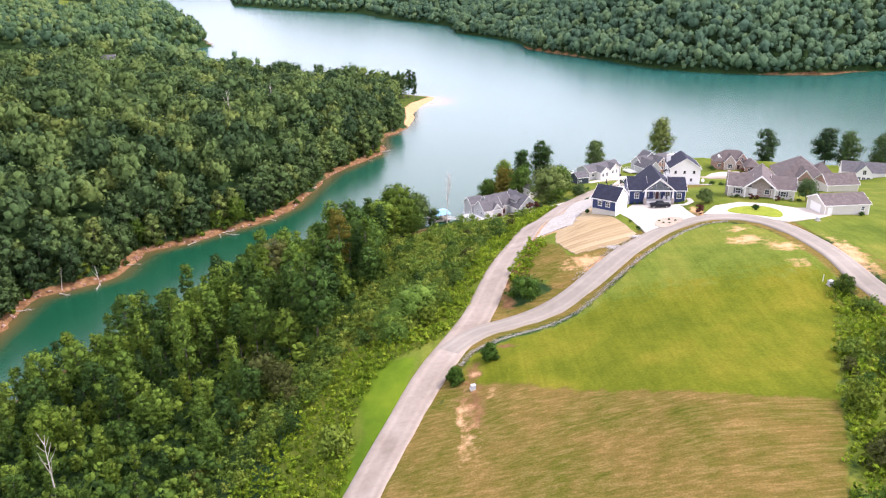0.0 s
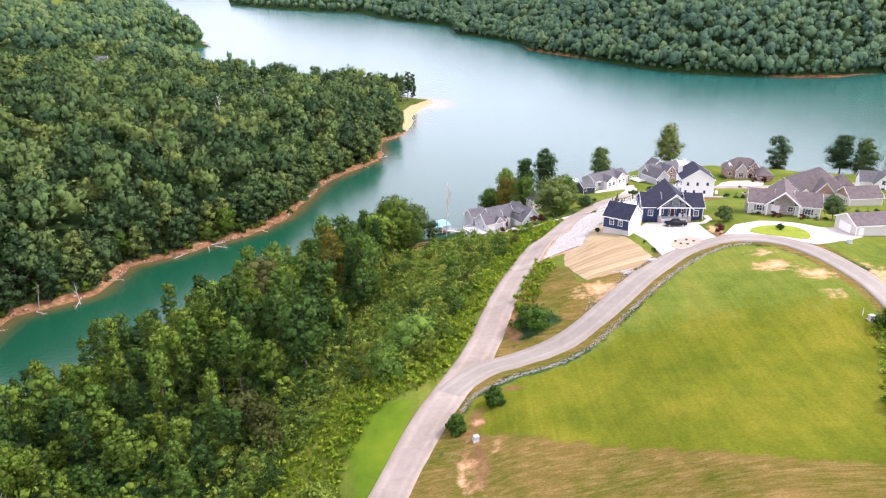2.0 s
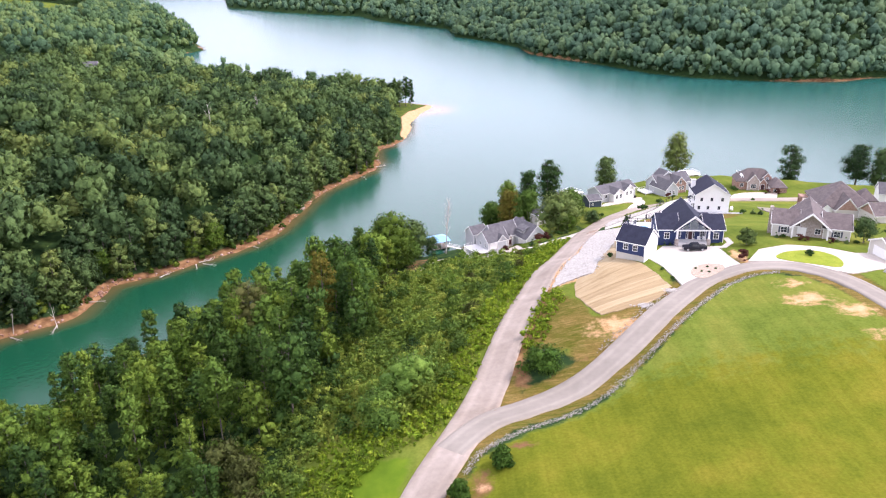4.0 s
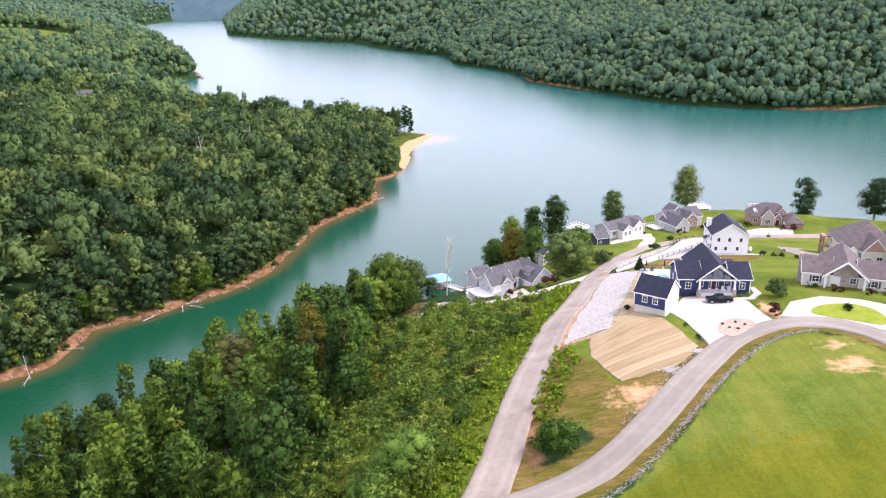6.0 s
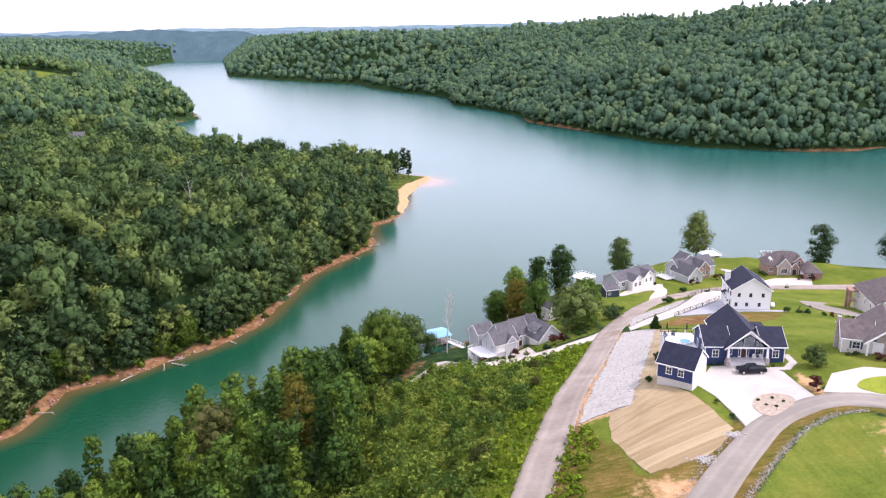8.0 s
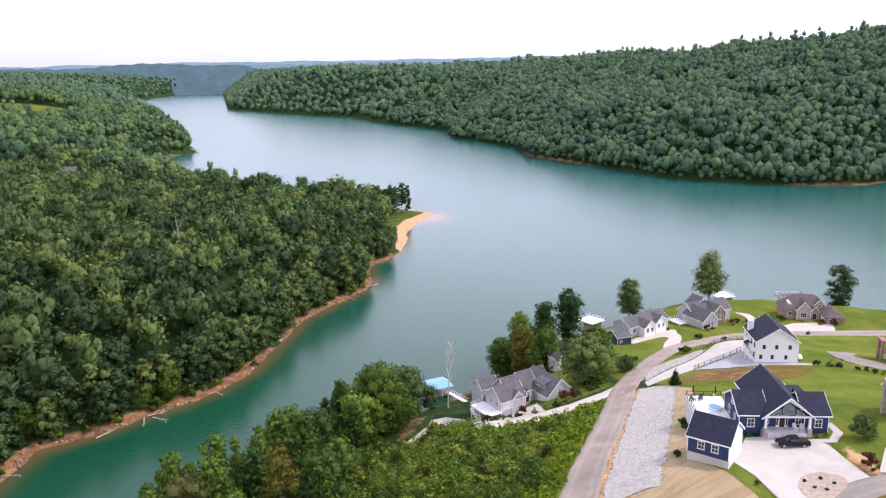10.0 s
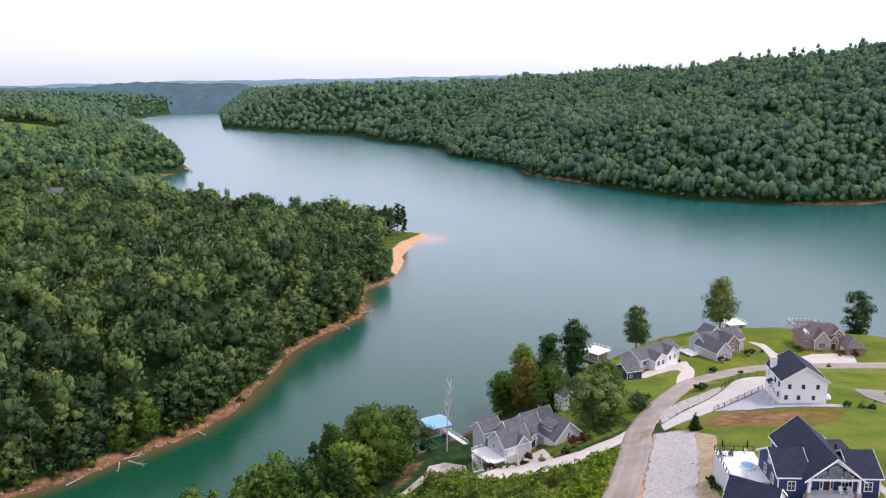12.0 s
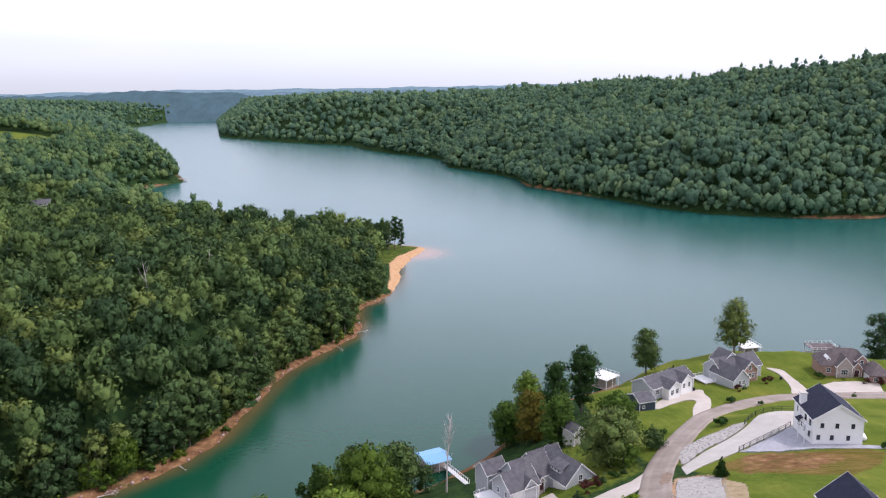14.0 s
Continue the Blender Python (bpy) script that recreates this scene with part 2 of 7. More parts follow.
def leafy(name, stops, through=0.3, by_tree=0.75, grain=0.7):
    """Leaves: a tone for each tree, a lighter or darker one for each leaf, some light let through."""
    mat = bpy.data.materials.new(name)
    n, l, b = nodes_of(mat)
    info, geo, tone = n.new("ShaderNodeObjectInfo"), n.new("ShaderNodeNewGeometry"), n.new("ShaderNodeAttribute")
    tone.attribute_name = "tone"
    total = n.new("ShaderNodeMath")
    l.new(info.outputs["Random"], total.inputs[0])
    l.new(tone.outputs["Fac"], total.inputs[1])
    wrap = n.new("ShaderNodeMath")
    wrap.operation = "FRACT"
    l.new(total.outputs[0], wrap.inputs[0])
    leaf = n.new("ShaderNodeMath")
    leaf.operation = "MULTIPLY_ADD"
    leaf.inputs[1].default_value = 1 - by_tree
    l.new(geo.outputs["Random Per Island"], leaf.inputs[0])
    tree = n.new("ShaderNodeMath")
    tree.operation = "MULTIPLY"
    tree.inputs[1].default_value = by_tree
    l.new(wrap.outputs[0], tree.inputs[0])
    l.new(tree.outputs[0], leaf.inputs[2])
    ramp = n.new("ShaderNodeValToRGB")
    e = ramp.color_ramp.elements
    while len(e) < len(stops):
        e.new(0.5)
    for i, (c, el) in enumerate(zip(stops, e)):
        el.position = i / (len(stops) - 1)
        el.color = (*c, 1)
    # sprays of leaves: lighter and darker tufts, and the relief that they give
    tuft = n.new("ShaderNodeTexNoise")
    tuft.inputs["Scale"].default_value, tuft.inputs["Detail"].default_value, tuft.inputs["Roughness"].default_value = 1.0 / grain, 4, 0.75
    l.new(geo.outputs["Position"], tuft.inputs["Vector"])
    offset = n.new("ShaderNodeMapRange")
    offset.inputs["From Min"].default_value, offset.inputs["From Max"].default_value = 0.3, 0.7
    offset.inputs["To Min"].default_value, offset.inputs["To Max"].default_value = -0.16, 0.16
    l.new(tuft.outputs["Fac"], offset.inputs["Value"])
    shade = n.new("ShaderNodeMath")
    l.new(leaf.outputs[0], shade.inputs[0])
    l.new(offset.outputs["Result"], shade.inputs[1])
    relief = n.new("ShaderNodeBump")
    relief.inputs["Strength"].default_value, relief.inputs["Distance"].default_value = 0.85, grain * 0.8
    l.new(tuft.outputs["Fac"], relief.inputs["Height"])
    l.new(relief.outputs["Normal"], b.inputs["Normal"])
    l.new(shade.outputs[0], ramp.inputs["Fac"])
    l.new(ramp.outputs["Color"], b.inputs["Base Color"])
    b.inputs["Roughness"].default_value, b.inputs["Specular IOR Level"].default_value = 0.65, 0.07
    if through:
        tr = n.new("ShaderNodeBsdfTranslucent")
        l.new(ramp.outputs["Color"], tr.inputs["Color"])
        mix = n.new("ShaderNodeMixShader")
        mix.inputs["Fac"].default_value = through
        l.new(b.outputs[0], mix.inputs[1])
        l.new(tr.outputs[0], mix.inputs[2])
        l.new(mix.outputs[0], n["Material Output"].inputs["Surface"])
    return mat


def plain(name, colour, rough=0.6, metal=0.0, spec=0.4, vary=0.12, size=0.6):
    lo, hi = [max(0, c * (1 - vary)) for c in colour], [min(1, c * (1 + vary)) for c in colour]
    return blotched(name, [lo, hi], size, rough, fine=vary * 0.6, spec=spec, metal=metal)


M_LEAF = leafy("leaves", [(0.031, 0.065, 0.026), (0.05, 0.093, 0.033), (0.072, 0.125, 0.041), (0.097, 0.159, 0.047), (0.128, 0.191, 0.051), (0.191, 0.237, 0.056)], 0.16, 0.88, 0.9)
M_SLOPE = leafy("slope_leaves", [(0.027, 0.062, 0.018), (0.053, 0.111, 0.023), (0.096, 0.177, 0.029), (0.15, 0.248, 0.035), (0.239, 0.337, 0.043)], 0.3, 0.82, 0.5)
M_BUSH = leafy("bush_leaves", [(0.042, 0.086, 0.014), (0.086, 0.146, 0.019), (0.144, 0.214, 0.024), (0.228, 0.282, 0.036)], 0.3, 0.7, 0.45)
M_SCRUB = leafy("scrub_leaves", [(0.06, 0.11, 0.023), (0.11, 0.19, 0.032), (0.176, 0.27, 0.038), (0.248, 0.335, 0.047), (0.335, 0.365, 0.06)], 0.25, 0.78, 0.4)
M_WEED = leafy("weed_leaves", [(0.112, 0.2, 0.015), (0.18, 0.29, 0.019), (0.265, 0.376, 0.024), (0.38, 0.448, 0.04)], 0.3, 0.5, 0.35)
M_SUMAC = leafy("pale_green_leaves", [(0.085, 0.17, 0.03), (0.145, 0.255, 0.042), (0.22, 0.345, 0.055)], 0.3, 0.3, 0.5)
M_BROWNING = leafy("browning_leaves", [(0.065, 0.085, 0.022), (0.105, 0.122, 0.032), (0.15, 0.15, 0.045)], 0.25, 0.5, 0.35)
M_JUNIPER = leafy("juniper_leaves", [(0.025, 0.072, 0.012), (0.055, 0.125, 0.018), (0.105, 0.19, 0.026)], 0.15, 0.6, 0.35)
M_PINE = leafy("needles", [(0.020, 0.052, 0.011), (0.042, 0.092, 0.016)], 0.1, 0.6, 0.35)
M_BARK = blotched("bark", [(0.10, 0.08, 0.06), (0.22, 0.19, 0.16)], 0.5, 0.9, 0.3, 0.03)
M_ASPHALT = blotched("worn_asphalt", [(0.212, 0.188, 0.152), (0.247, 0.22, 0.18), (0.287, 0.257, 0.212)], 11.0, 0.9, 0.05, 0.006, 0.3)
M_LANE = blotched("dusty_asphalt", [(0.226, 0.184, 0.143), (0.288, 0.242, 0.195), (0.348, 0.297, 0.244)], 7.0, 0.9, 0.06, 0.006, 0.3)
M_CONCRETE = blotched("pale_concrete", [(0.41, 0.385, 0.33), (0.50, 0.47, 0.41)], 4.0, 0.85, 0.05, 0.005, 0.2)
M_GRAVEL = blotched("white_gravel", [(0.30, 0.283, 0.247), (0.44, 0.418, 0.372)], 0.9, 0.9, 0.18, 0.08, 0.3)
M_STRAW = blotched("straw_mat", [(0.255, 0.185, 0.092), (0.31, 0.232, 0.122), (0.365, 0.285, 0.16)], 1.1, 0.95, 0.12, 0.03, 0.3, run=(30, 0.035), spread_by="object")
M_ROOF_NAVY = blotched("navy_shingles", [(0.012, 0.014, 0.028), (0.022, 0.025, 0.045)], 1.2, 0.85, 0.2, 0.01, 0.15)
M_ROOF_GREY = blotched("grey_shingles", [(0.075, 0.073, 0.078), (0.13, 0.125, 0.128)], 1.2, 0.85, 0.2, 0.01, 0.15)
M_ROOF_BROWN = blotched("brown_shingles", [(0.085, 0.07, 0.066), (0.15, 0.122, 0.114)], 1.2, 0.85, 0.2, 0.01, 0.15)
M_BLUE = plain("navy_siding", (0.02, 0.035, 0.10), 0.6)
M_WHITE = plain("white_paint", (0.76, 0.75, 0.71), 0.55, vary=0.04)
M_BEIGE = plain("beige_siding", (0.52, 0.49, 0.43), 0.65, vary=0.06)
M_GREYSIDE = plain("grey_siding", (0.42, 0.43, 0.43), 0.65, vary=0.06)
M_BRICK = blotched("brown_brick", [(0.20, 0.11, 0.08), (0.33, 0.2, 0.15), (0.42, 0.3, 0.24)], 0.5, 0.9, 0.25, 0.01, 0.1)
M_SOIL = blotched("brown_soil", [(0.20, 0.135, 0.09), (0.29, 0.22, 0.16)], 1.5, 0.95, 0.2, 0.02, 0.3)
M_STRAWDIRT = blotched("straw_dirt", [(0.24, 0.17, 0.085), (0.32, 0.245, 0.13), (0.39, 0.31, 0.18)], 2.2, 0.95, 0.15, 0.04, 0.3)
M_GREYGRAVEL = blotched("grey_gravel", [(0.30, 0.30, 0.31), (0.42, 0.42, 0.43)], 1.0, 0.95, 0.2, 0.05, 0.25)
M_PEBBLE = blotched("tan_pebbles", [(0.29, 0.23, 0.17), (0.46, 0.38, 0.29)], 0.8, 0.95, 0.25, 0.05, 0.25)
M_TURF = blotched("island_turf", [(0.16, 0.22, 0.015), (0.25, 0.28, 0.03)], 2.5, 0.95, 0.2, 0.05, 0.3, spec=0.1)
M_STONE = blotched("field_stone", [(0.19, 0.17, 0.14), (0.40, 0.37, 0.32)], 0.8, 0.9, 0.2, 0.03, 0.2, spread_by="island")
M_GLASS = plain("window_glass", (0.035, 0.042, 0.05), 0.12, spec=0.6, vary=0.3)
# gable panes: the sky they mirror is lightened into the base colour
M_GABLEGLASS = plain("sky_painted_glass", (0.10, 0.12, 0.13), 0.15, spec=0.6, vary=0.3)
M_BLACK = plain("black_paint", (0.010, 0.011, 0.017), 0.45, spec=0.25)
M_TYRE = plain("tyre_rubber", (0.02, 0.02, 0.02), 0.85)
M_CHROME = plain("bright_metal", (0.6, 0.6, 0.62), 0.3, 0.9)
M_DECK = plain("pale_decking", (0.62, 0.60, 0.57), 0.7, vary=0.08)
M_POOL = plain("pool_water", (0.04, 0.30, 0.52), 0.08, spec=0.5, vary=0.15)
M_TARP = plain("blue_metal_roof", (0.20, 0.42, 0.62), 0.45, vary=0.08)
M_WOODGREY = plain("weathered_wood", (0.25, 0.21, 0.17), 0.8, vary=0.25)
M_REDDOOR = plain("dark_red_door", (0.055, 0.016, 0.018), 0.5)
M_DARKSIDE = plain("slate_siding", (0.04, 0.055, 0.08), 0.65)
M_STONEWALL = blotched("stacked_stone", [(0.22, 0.17, 0.14), (0.36, 0.30, 0.26), (0.46, 0.42, 0.38)], 0.4, 0.9, 0.25, 0.02, 0.1)
M_DEAD = plain("dead_wood", (0.48, 0.43, 0.38), 0.85, vary=0.2)
# far foliage: paleness and blue of the air's haze mixed into the leaf colours
M_HAZED_LEAF = leafy("hazed_far_leaves", [(0.062, 0.122, 0.076), (0.084, 0.156, 0.087), (0.108, 0.186, 0.092), (0.155, 0.232, 0.097)], 0.2, 0.88, 1.6)
M_HAZED_MID_LEAF = leafy("hazed_hill_leaves", [(0.048, 0.099, 0.051), (0.069, 0.132, 0.06), (0.094, 0.167, 0.064), (0.132, 0.207, 0.069), (0.178, 0.241, 0.076)], 0.25, 0.88, 1.2)
M_REDLEAF = leafy("red_leaves", [(0.07, 0.025, 0.02), (0.13, 0.05, 0.035)], 0.2)
M_ORANGE = leafy("turning_leaves", [(0.085, 0.11, 0.018), (0.14, 0.15, 0.022), (0.19, 0.175, 0.027), (0.24, 0.18, 0.034)], 0.3, 0.4, 0.6)
M_LIME = leafy("lime_leaves", [(0.057, 0.115, 0.018), (0.103, 0.184, 0.023), (0.172, 0.265, 0.032), (0.241, 0.31, 0.039)], 0.35, 0.5, 0.45)
M_CLAYROCK = blotched("clay_rock", [(0.20, 0.10, 0.07), (0.34, 0.2, 0.15), (0.42, 0.33, 0.28)], 1.0, 0.9, 0.2, 0.03, 0.2, spread_by="island")
M_TANCRETE = blotched("tan_concrete", [(0.44, 0.39, 0.32), (0.53, 0.48, 0.41)], 4.0, 0.85, 0.06, 0.005, 0.2)


def tracked(mat):
    """Paler wheel tracks and dusty edges along a lane, by the place across it."""
    n, l, b = nodes_of(mat)
    colour = b.inputs["Base Color"].links[0].from_socket
    across, ramp, wander = n.new("ShaderNodeAttribute"), n.new("ShaderNodeValToRGB"), n.new("ShaderNodeMix")
    across.attribute_name = "across"
    e = ramp.color_ramp.elements
    e[0].position, e[0].color = 0.0, (0.95, 0.95, 0.95, 1)
    e[1].position, e[1].color = 1.0, (1.16, 1.13, 1.08, 1)
    for at_u, k in ((0.28, 0.93), (0.5, 1.09), (0.72, 0.95), (0.88, 0.98)):
        e.new(at_u).color = (k, k, k, 1)
    wander.data_type, wander.blend_type = "RGBA", "MULTIPLY"
    wander.inputs["Factor"].default_value = 1
    l.new(across.outputs["Fac"], ramp.inputs["Fac"])
    l.new(colour, wander.inputs["A"])
    l.new(ramp.outputs["Color"], wander.inputs["B"])
    l.new(wander.outputs["Result"], b.inputs["Base Color"])


tracked(M_LANE)
tracked(M_ASPHALT)


# ---- helpers for meshes ----
def mesh_of(name, verts, faces, mat, smooth=False):
    me = bpy.data.meshes.new(name)
    me.from_pydata([tuple(v) for v in verts], [], faces)
    me.materials.append(mat)
    if smooth:
        me.polygons.foreach_set("use_smooth", np.ones(len(me.polygons), bool))
    me.update()
    return me


def quick_mesh(name, verts, quads, mat, tone=None, smooth=False, normals=None):
    """A mesh of many equal faces from arrays."""
    verts, quads = np.asarray(verts, np.float32), np.asarray(quads, np.int32)
    me = bpy.data.meshes.new(name)
    me.vertices.add(len(verts))
    me.vertices.foreach_set("co", verts.ravel())
    k = quads.shape[1]
    me.loops.add(quads.size)
    me.loops.foreach_set("vertex_index", quads.ravel())
    me.polygons.add(len(quads))
    me.polygons.foreach_set("loop_start", np.arange(0, quads.size, k, dtype=np.int32))
    if smooth:
        me.polygons.foreach_set("use_smooth", np.ones(len(quads), bool))
    me.materials.append(mat)
    if tone is not None:
        me.attributes.new("tone", "FLOAT", "FACE").data.foreach_set("value", np.asarray(tone, np.float32))
    me.update(calc_edges=True)
    me.validate()
    if normals is not None:
        me.normals_split_custom_set_from_vertices(np.asarray(normals, np.float32))
    return me


def part(name, bm, mat, parent, label=""):
    """One bmesh as one mesh object under a thing or a part."""
    me = bpy.data.meshes.new(name)
    bm.to_mesh(me)
    bm.free()
    me.materials.append(mat)
    ob = new(name, me)
    ob.parent = parent
    return tagged(ob, label)


def axis(lo, fine_lo, fine_hi, hi, step, grow, most):
    mid = list(np.arange(fine_lo, fine_hi + 0.01, step))
    left, right, s = [], [], step
    p = fine_lo
    while p > lo:
        s = min(s * grow, most)
        p -= s
        left.append(p)
    s, p = step, fine_hi
    while p < hi:
        s = min(s * grow, most)
        p += s
        right.append(p)
    return np.array(left[::-1] + mid + right)



# ---- lines and patches of the plan ----
LANE_DOWN = [(-62, -80), (-44, 0), (-30, 50), (-21, 80), (-13.6, 101), (-5, 126), (3, 143), (9.4, 160.5), (14.6, 177), (22, 200), (33, 231), (42, 254), (53, 285),
             (67, 309), (84, 333), (104, 347), (120, 351), (136, 351), (160, 350), (200, 343), (260, 330)]
LANE_LOOP = [(1, 139), (8, 147), (15, 150.5), (22, 153.5), (29.4, 158), (38.6, 166), (49.9, 179), (57.5, 187.6), (65, 192.2), (73, 193), (80.5, 190), (86.2, 181),
             (88.6, 166), (90, 150), (92, 136), (95, 118), (100, 90), (112, 40)]
DRIVE_BLUE = [(50.9, 204.5), (57, 214.2), (63, 214), (69, 211.5), (70, 209), (69.9, 195.4), (65, 190.5), (54, 185.2), (53.9, 193.2), (53, 200)]
STRAW_LOT = [(31.3, 195.3), (32.4, 199.6), (36.7, 200), (38.4, 202.2), (43.4, 206.4), (48.3, 201.7), (50.3, 196), (51.4, 187.6), (47.1, 181.4), (43.7, 178.6), (38, 176.2), (33.2, 174.6), (32, 178), (31.2, 182.2), (30.3, 188.8)]
DIRT_STRIP = [(61.1, 267.5), (63, 260.2), (50.1, 225.2), (44.1, 208.5), (42.6, 205.6), (38, 201.4), (36.2, 199.6), (41.6, 213.5), (51.1, 239.5)]
GRAVEL_BANK = [(53.6, 274), (57.5, 273), (61.4, 269.3), (52.8, 243.3), (41.8, 213.5), (36.7, 200), (32.4, 200.3), (26.4, 199.5), (30.3, 209.4), (38.8, 233.6)]
TAN_DRIVE = [(6.6, 269), (8, 264.5), (17.6, 263), (24, 263.2), (33, 265), (43, 271), (51.5, 280), (51.5, 287), (44.5, 279.2), (34.5, 273.5), (28, 273.2), (27, 284), (16, 281), (11.5, 273)]
TAN_PATH = [(-12, 272), (-8.5, 279), (-4.5, 288), (-3.5, 293), (1, 294), (6.5, 289.5), (6.8, 283.5), (2, 284.5), (-1.5, 284.3), (-4.5, 281), (-7.5, 276), (-10, 271)]
PARKING = [(56.5, 276.5), (62, 281), (71.4, 286), (81, 292), (90.4, 297.5), (97, 302), (99.5, 308), (95, 311), (87.5, 309.5), (82, 304), (76, 299), (66, 291.5), (57.5, 283)]
GREY_YARD = [(72.5, 286), (80, 281.5), (88, 280.5), (104, 279.2), (104.5, 281.5), (90, 284), (90.6, 297.3), (81.5, 291.6)]
BANK_ROCKS = [(58.6, 285), (66, 292.4), (76, 300), (83, 306), (80, 308), (70, 303.5), (62, 296)]
LAKE_DRIVE = [(73.5, 351), (80.2, 356.8), (87, 361.5), (91.5, 362.5), (90.7, 357), (90.3, 351), (86.5, 340.8), (80.5, 331.5), (77, 329), (80.7, 340.3), (85, 349.5), (82.5, 351), (76.7, 347), (69.8, 340.5), (69, 343)]
GREY_DRIVE = [(124.5, 386), (129, 382.5), (128.5, 374), (127.5, 364), (125, 354.5), (119.5, 354.5), (122.5, 362), (124.5, 370), (125.8, 379)]
BRICK_DRIVE = [(128, 354.2), (134.5, 364), (140, 367), (148, 367), (154, 363), (150, 353.8)]
BEIGE_DRIVE = [(72, 197), (78, 205.5), (85.7, 207.7), (93.1, 204.4), (98.3, 199.5), (103.5, 200), (104, 190.5), (98, 187), (89.6, 184), (85, 188), (75, 195.4)]
BEIGE_ISLAND = [(78.9, 198), (82.9, 201.4), (89.2, 201.4), (92, 197.4), (91.4, 191.6), (88.8, 188.3), (84.7, 190.8), (80, 194.6)]
DRIVE_ISLAND = [(59, 197.4), (61, 200), (64.2, 200.4), (66.3, 197.8), (65.8, 194.8), (62.8, 192.4), (59.6, 190.8), (58.3, 194)]
BROWN_COURT = [(118.6, 301.4), (121.8, 303), (129, 303.4), (124.6, 297.6), (123.6, 293), (125, 289.5), (126.5, 284), (127, 272), (123.5, 271), (119, 277.5), (116.6, 283.7), (115.8, 292)]
FIELD = [(6, 136), (14, 141.5), (22, 145), (29.5, 150), (40, 159), (52, 172.5), (63, 184.5), (73, 187.5), (80, 183), (84, 168), (85.5, 150), (82, 143), (63.5, 104), (52, 78), (45, 50), (40, -90), (-58, -90), (-38, 10), (-22, 60), (-10, 98), (1, 126)]


def round_line(line, step):
    """A smooth line through the points given, at even steps."""
    p = np.array(line, float)
    out = []
    for i in range(len(p) - 1):
        a, b, c, d = p[max(i - 1, 0)], p[i], p[i + 1], p[min(i + 2, len(p) - 1)]
        for u in np.linspace(0, 1, max(2, int(np.hypot(*(c - b)) / step)), endpoint=False):
            out.append(0.5 * (2 * b + (c - a) * u + (2 * a - 5 * b + 4 * c - d) * u * u + (3 * b - a - 3 * c + d) * u ** 3))
    return np.array(out + [p[-1]])


def round_ring(ring, step):
    p = list(ring)
    q = round_line(p[-1:] + p + p[:2], step)
    start = np.argmin(np.hypot(*(q - p[0]).T))
    rest = q[start:]
    stop = start + 3 + np.argmin(np.hypot(*(rest[3:] - p[0]).T))
    return q[start:stop]


lane_down, lane_loop = round_line(LANE_DOWN, 2.0), round_line(LANE_LOOP, 1.5)
PADS = [DRIVE_BLUE, STRAW_LOT, DIRT_STRIP, GRAVEL_BANK, TAN_DRIVE, TAN_PATH, PARKING, GREY_YARD, BANK_ROCKS, LAKE_DRIVE, GREY_DRIVE, BRICK_DRIVE, BEIGE_DRIVE, BROWN_COURT]

gx, gy = axis(-3200, -150, 180, 3200, 3.0, 1.045, 70), axis(-400, 60, 690, 5400, 3.0, 1.045, 70)
GX, GY = np.meshgrid(gx, gy)
GXr, GYr = GX.ravel(), GY.ravel()
GZ = heights(GXr, GYr)
near = (GXr > -200) & (GXr < 280) & (GYr > -120) & (GYr < 460)
to_lane = np.full(GXr.shape, 999.0)
to_lane[near] = np.minimum(to_shore(GXr[near], GYr[near], list(lane_down[::2])), to_shore(GXr[near], GYr[near], list(lane_loop[::2])))
on_pad = np.zeros(GXr.shape, bool)
for ring in PADS:
    on_pad[near] |= inside(GXr[near], GYr[near], ring)
# the bed dug out under roads and paving
loose = np.zeros(GXr.shape, bool)
for ring in (STRAW_LOT, DIRT_STRIP, GRAVEL_BANK):
    loose[near] |= inside(GXr[near], GYr[near], ring)
GZ = GZ - np.where((to_lane < 3.6) | (on_pad & ~loose), 0.3, np.where(loose, 0.14, 0.0))
gv = np.column_stack([GXr, GYr, GZ])
nx_, ny_ = len(gx), len(gy)
gi = np.arange(nx_ * ny_).reshape(ny_, nx_)
gq = np.column_stack([gi[:-1, :-1].ravel(), gi[:-1, 1:].ravel(), gi[1:, 1:].ravel(), gi[1:, :-1].ravel()])

# what grows where
d_west, d_home = to_shore(GXr, GYr, WEST_SHORE), to_shore(GXr, GYr, HOME_SHORE)
d_far = to_shore(GXr, GYr, FAR_SHORE)
clay = np.maximum(np.clip(1.9 - d_west / 3.2, 0, 1) * np.clip(0.85 + 1.2 * wobble(GXr, GYr, 13.0, 4), 0.25, 1), np.clip(1.5 - d_home / 2.7, 0, 1) * np.clip(0.6 + 1.1 * wobble(GXr, GYr, 13.0, 4), 0.1, 1)) * (GZ < 2.8)
bare_far = np.maximum(np.exp(-np.hypot((GXr - 150) / 60, (GYr - 1010) / 90) ** 2), np.exp(-np.hypot((GXr - 375) / 60, (GYr - 770) / 40) ** 2))
clay = np.maximum(clay, np.clip(1.5 - d_far / 4.5, 0, 1) * (GZ < 3) * np.clip(0.12 + bare_far, 0, 1))
clay = np.maximum(clay, ((GZ < -0.1) & (GYr < 740)) * 1.0) * (GYr < 1350)


def blob(cx, cy, rx, ry):
    return np.clip(1.05 - 0.62 * np.hypot((GXr - cx) / rx, (GYr - cy) / ry), 0, 1)


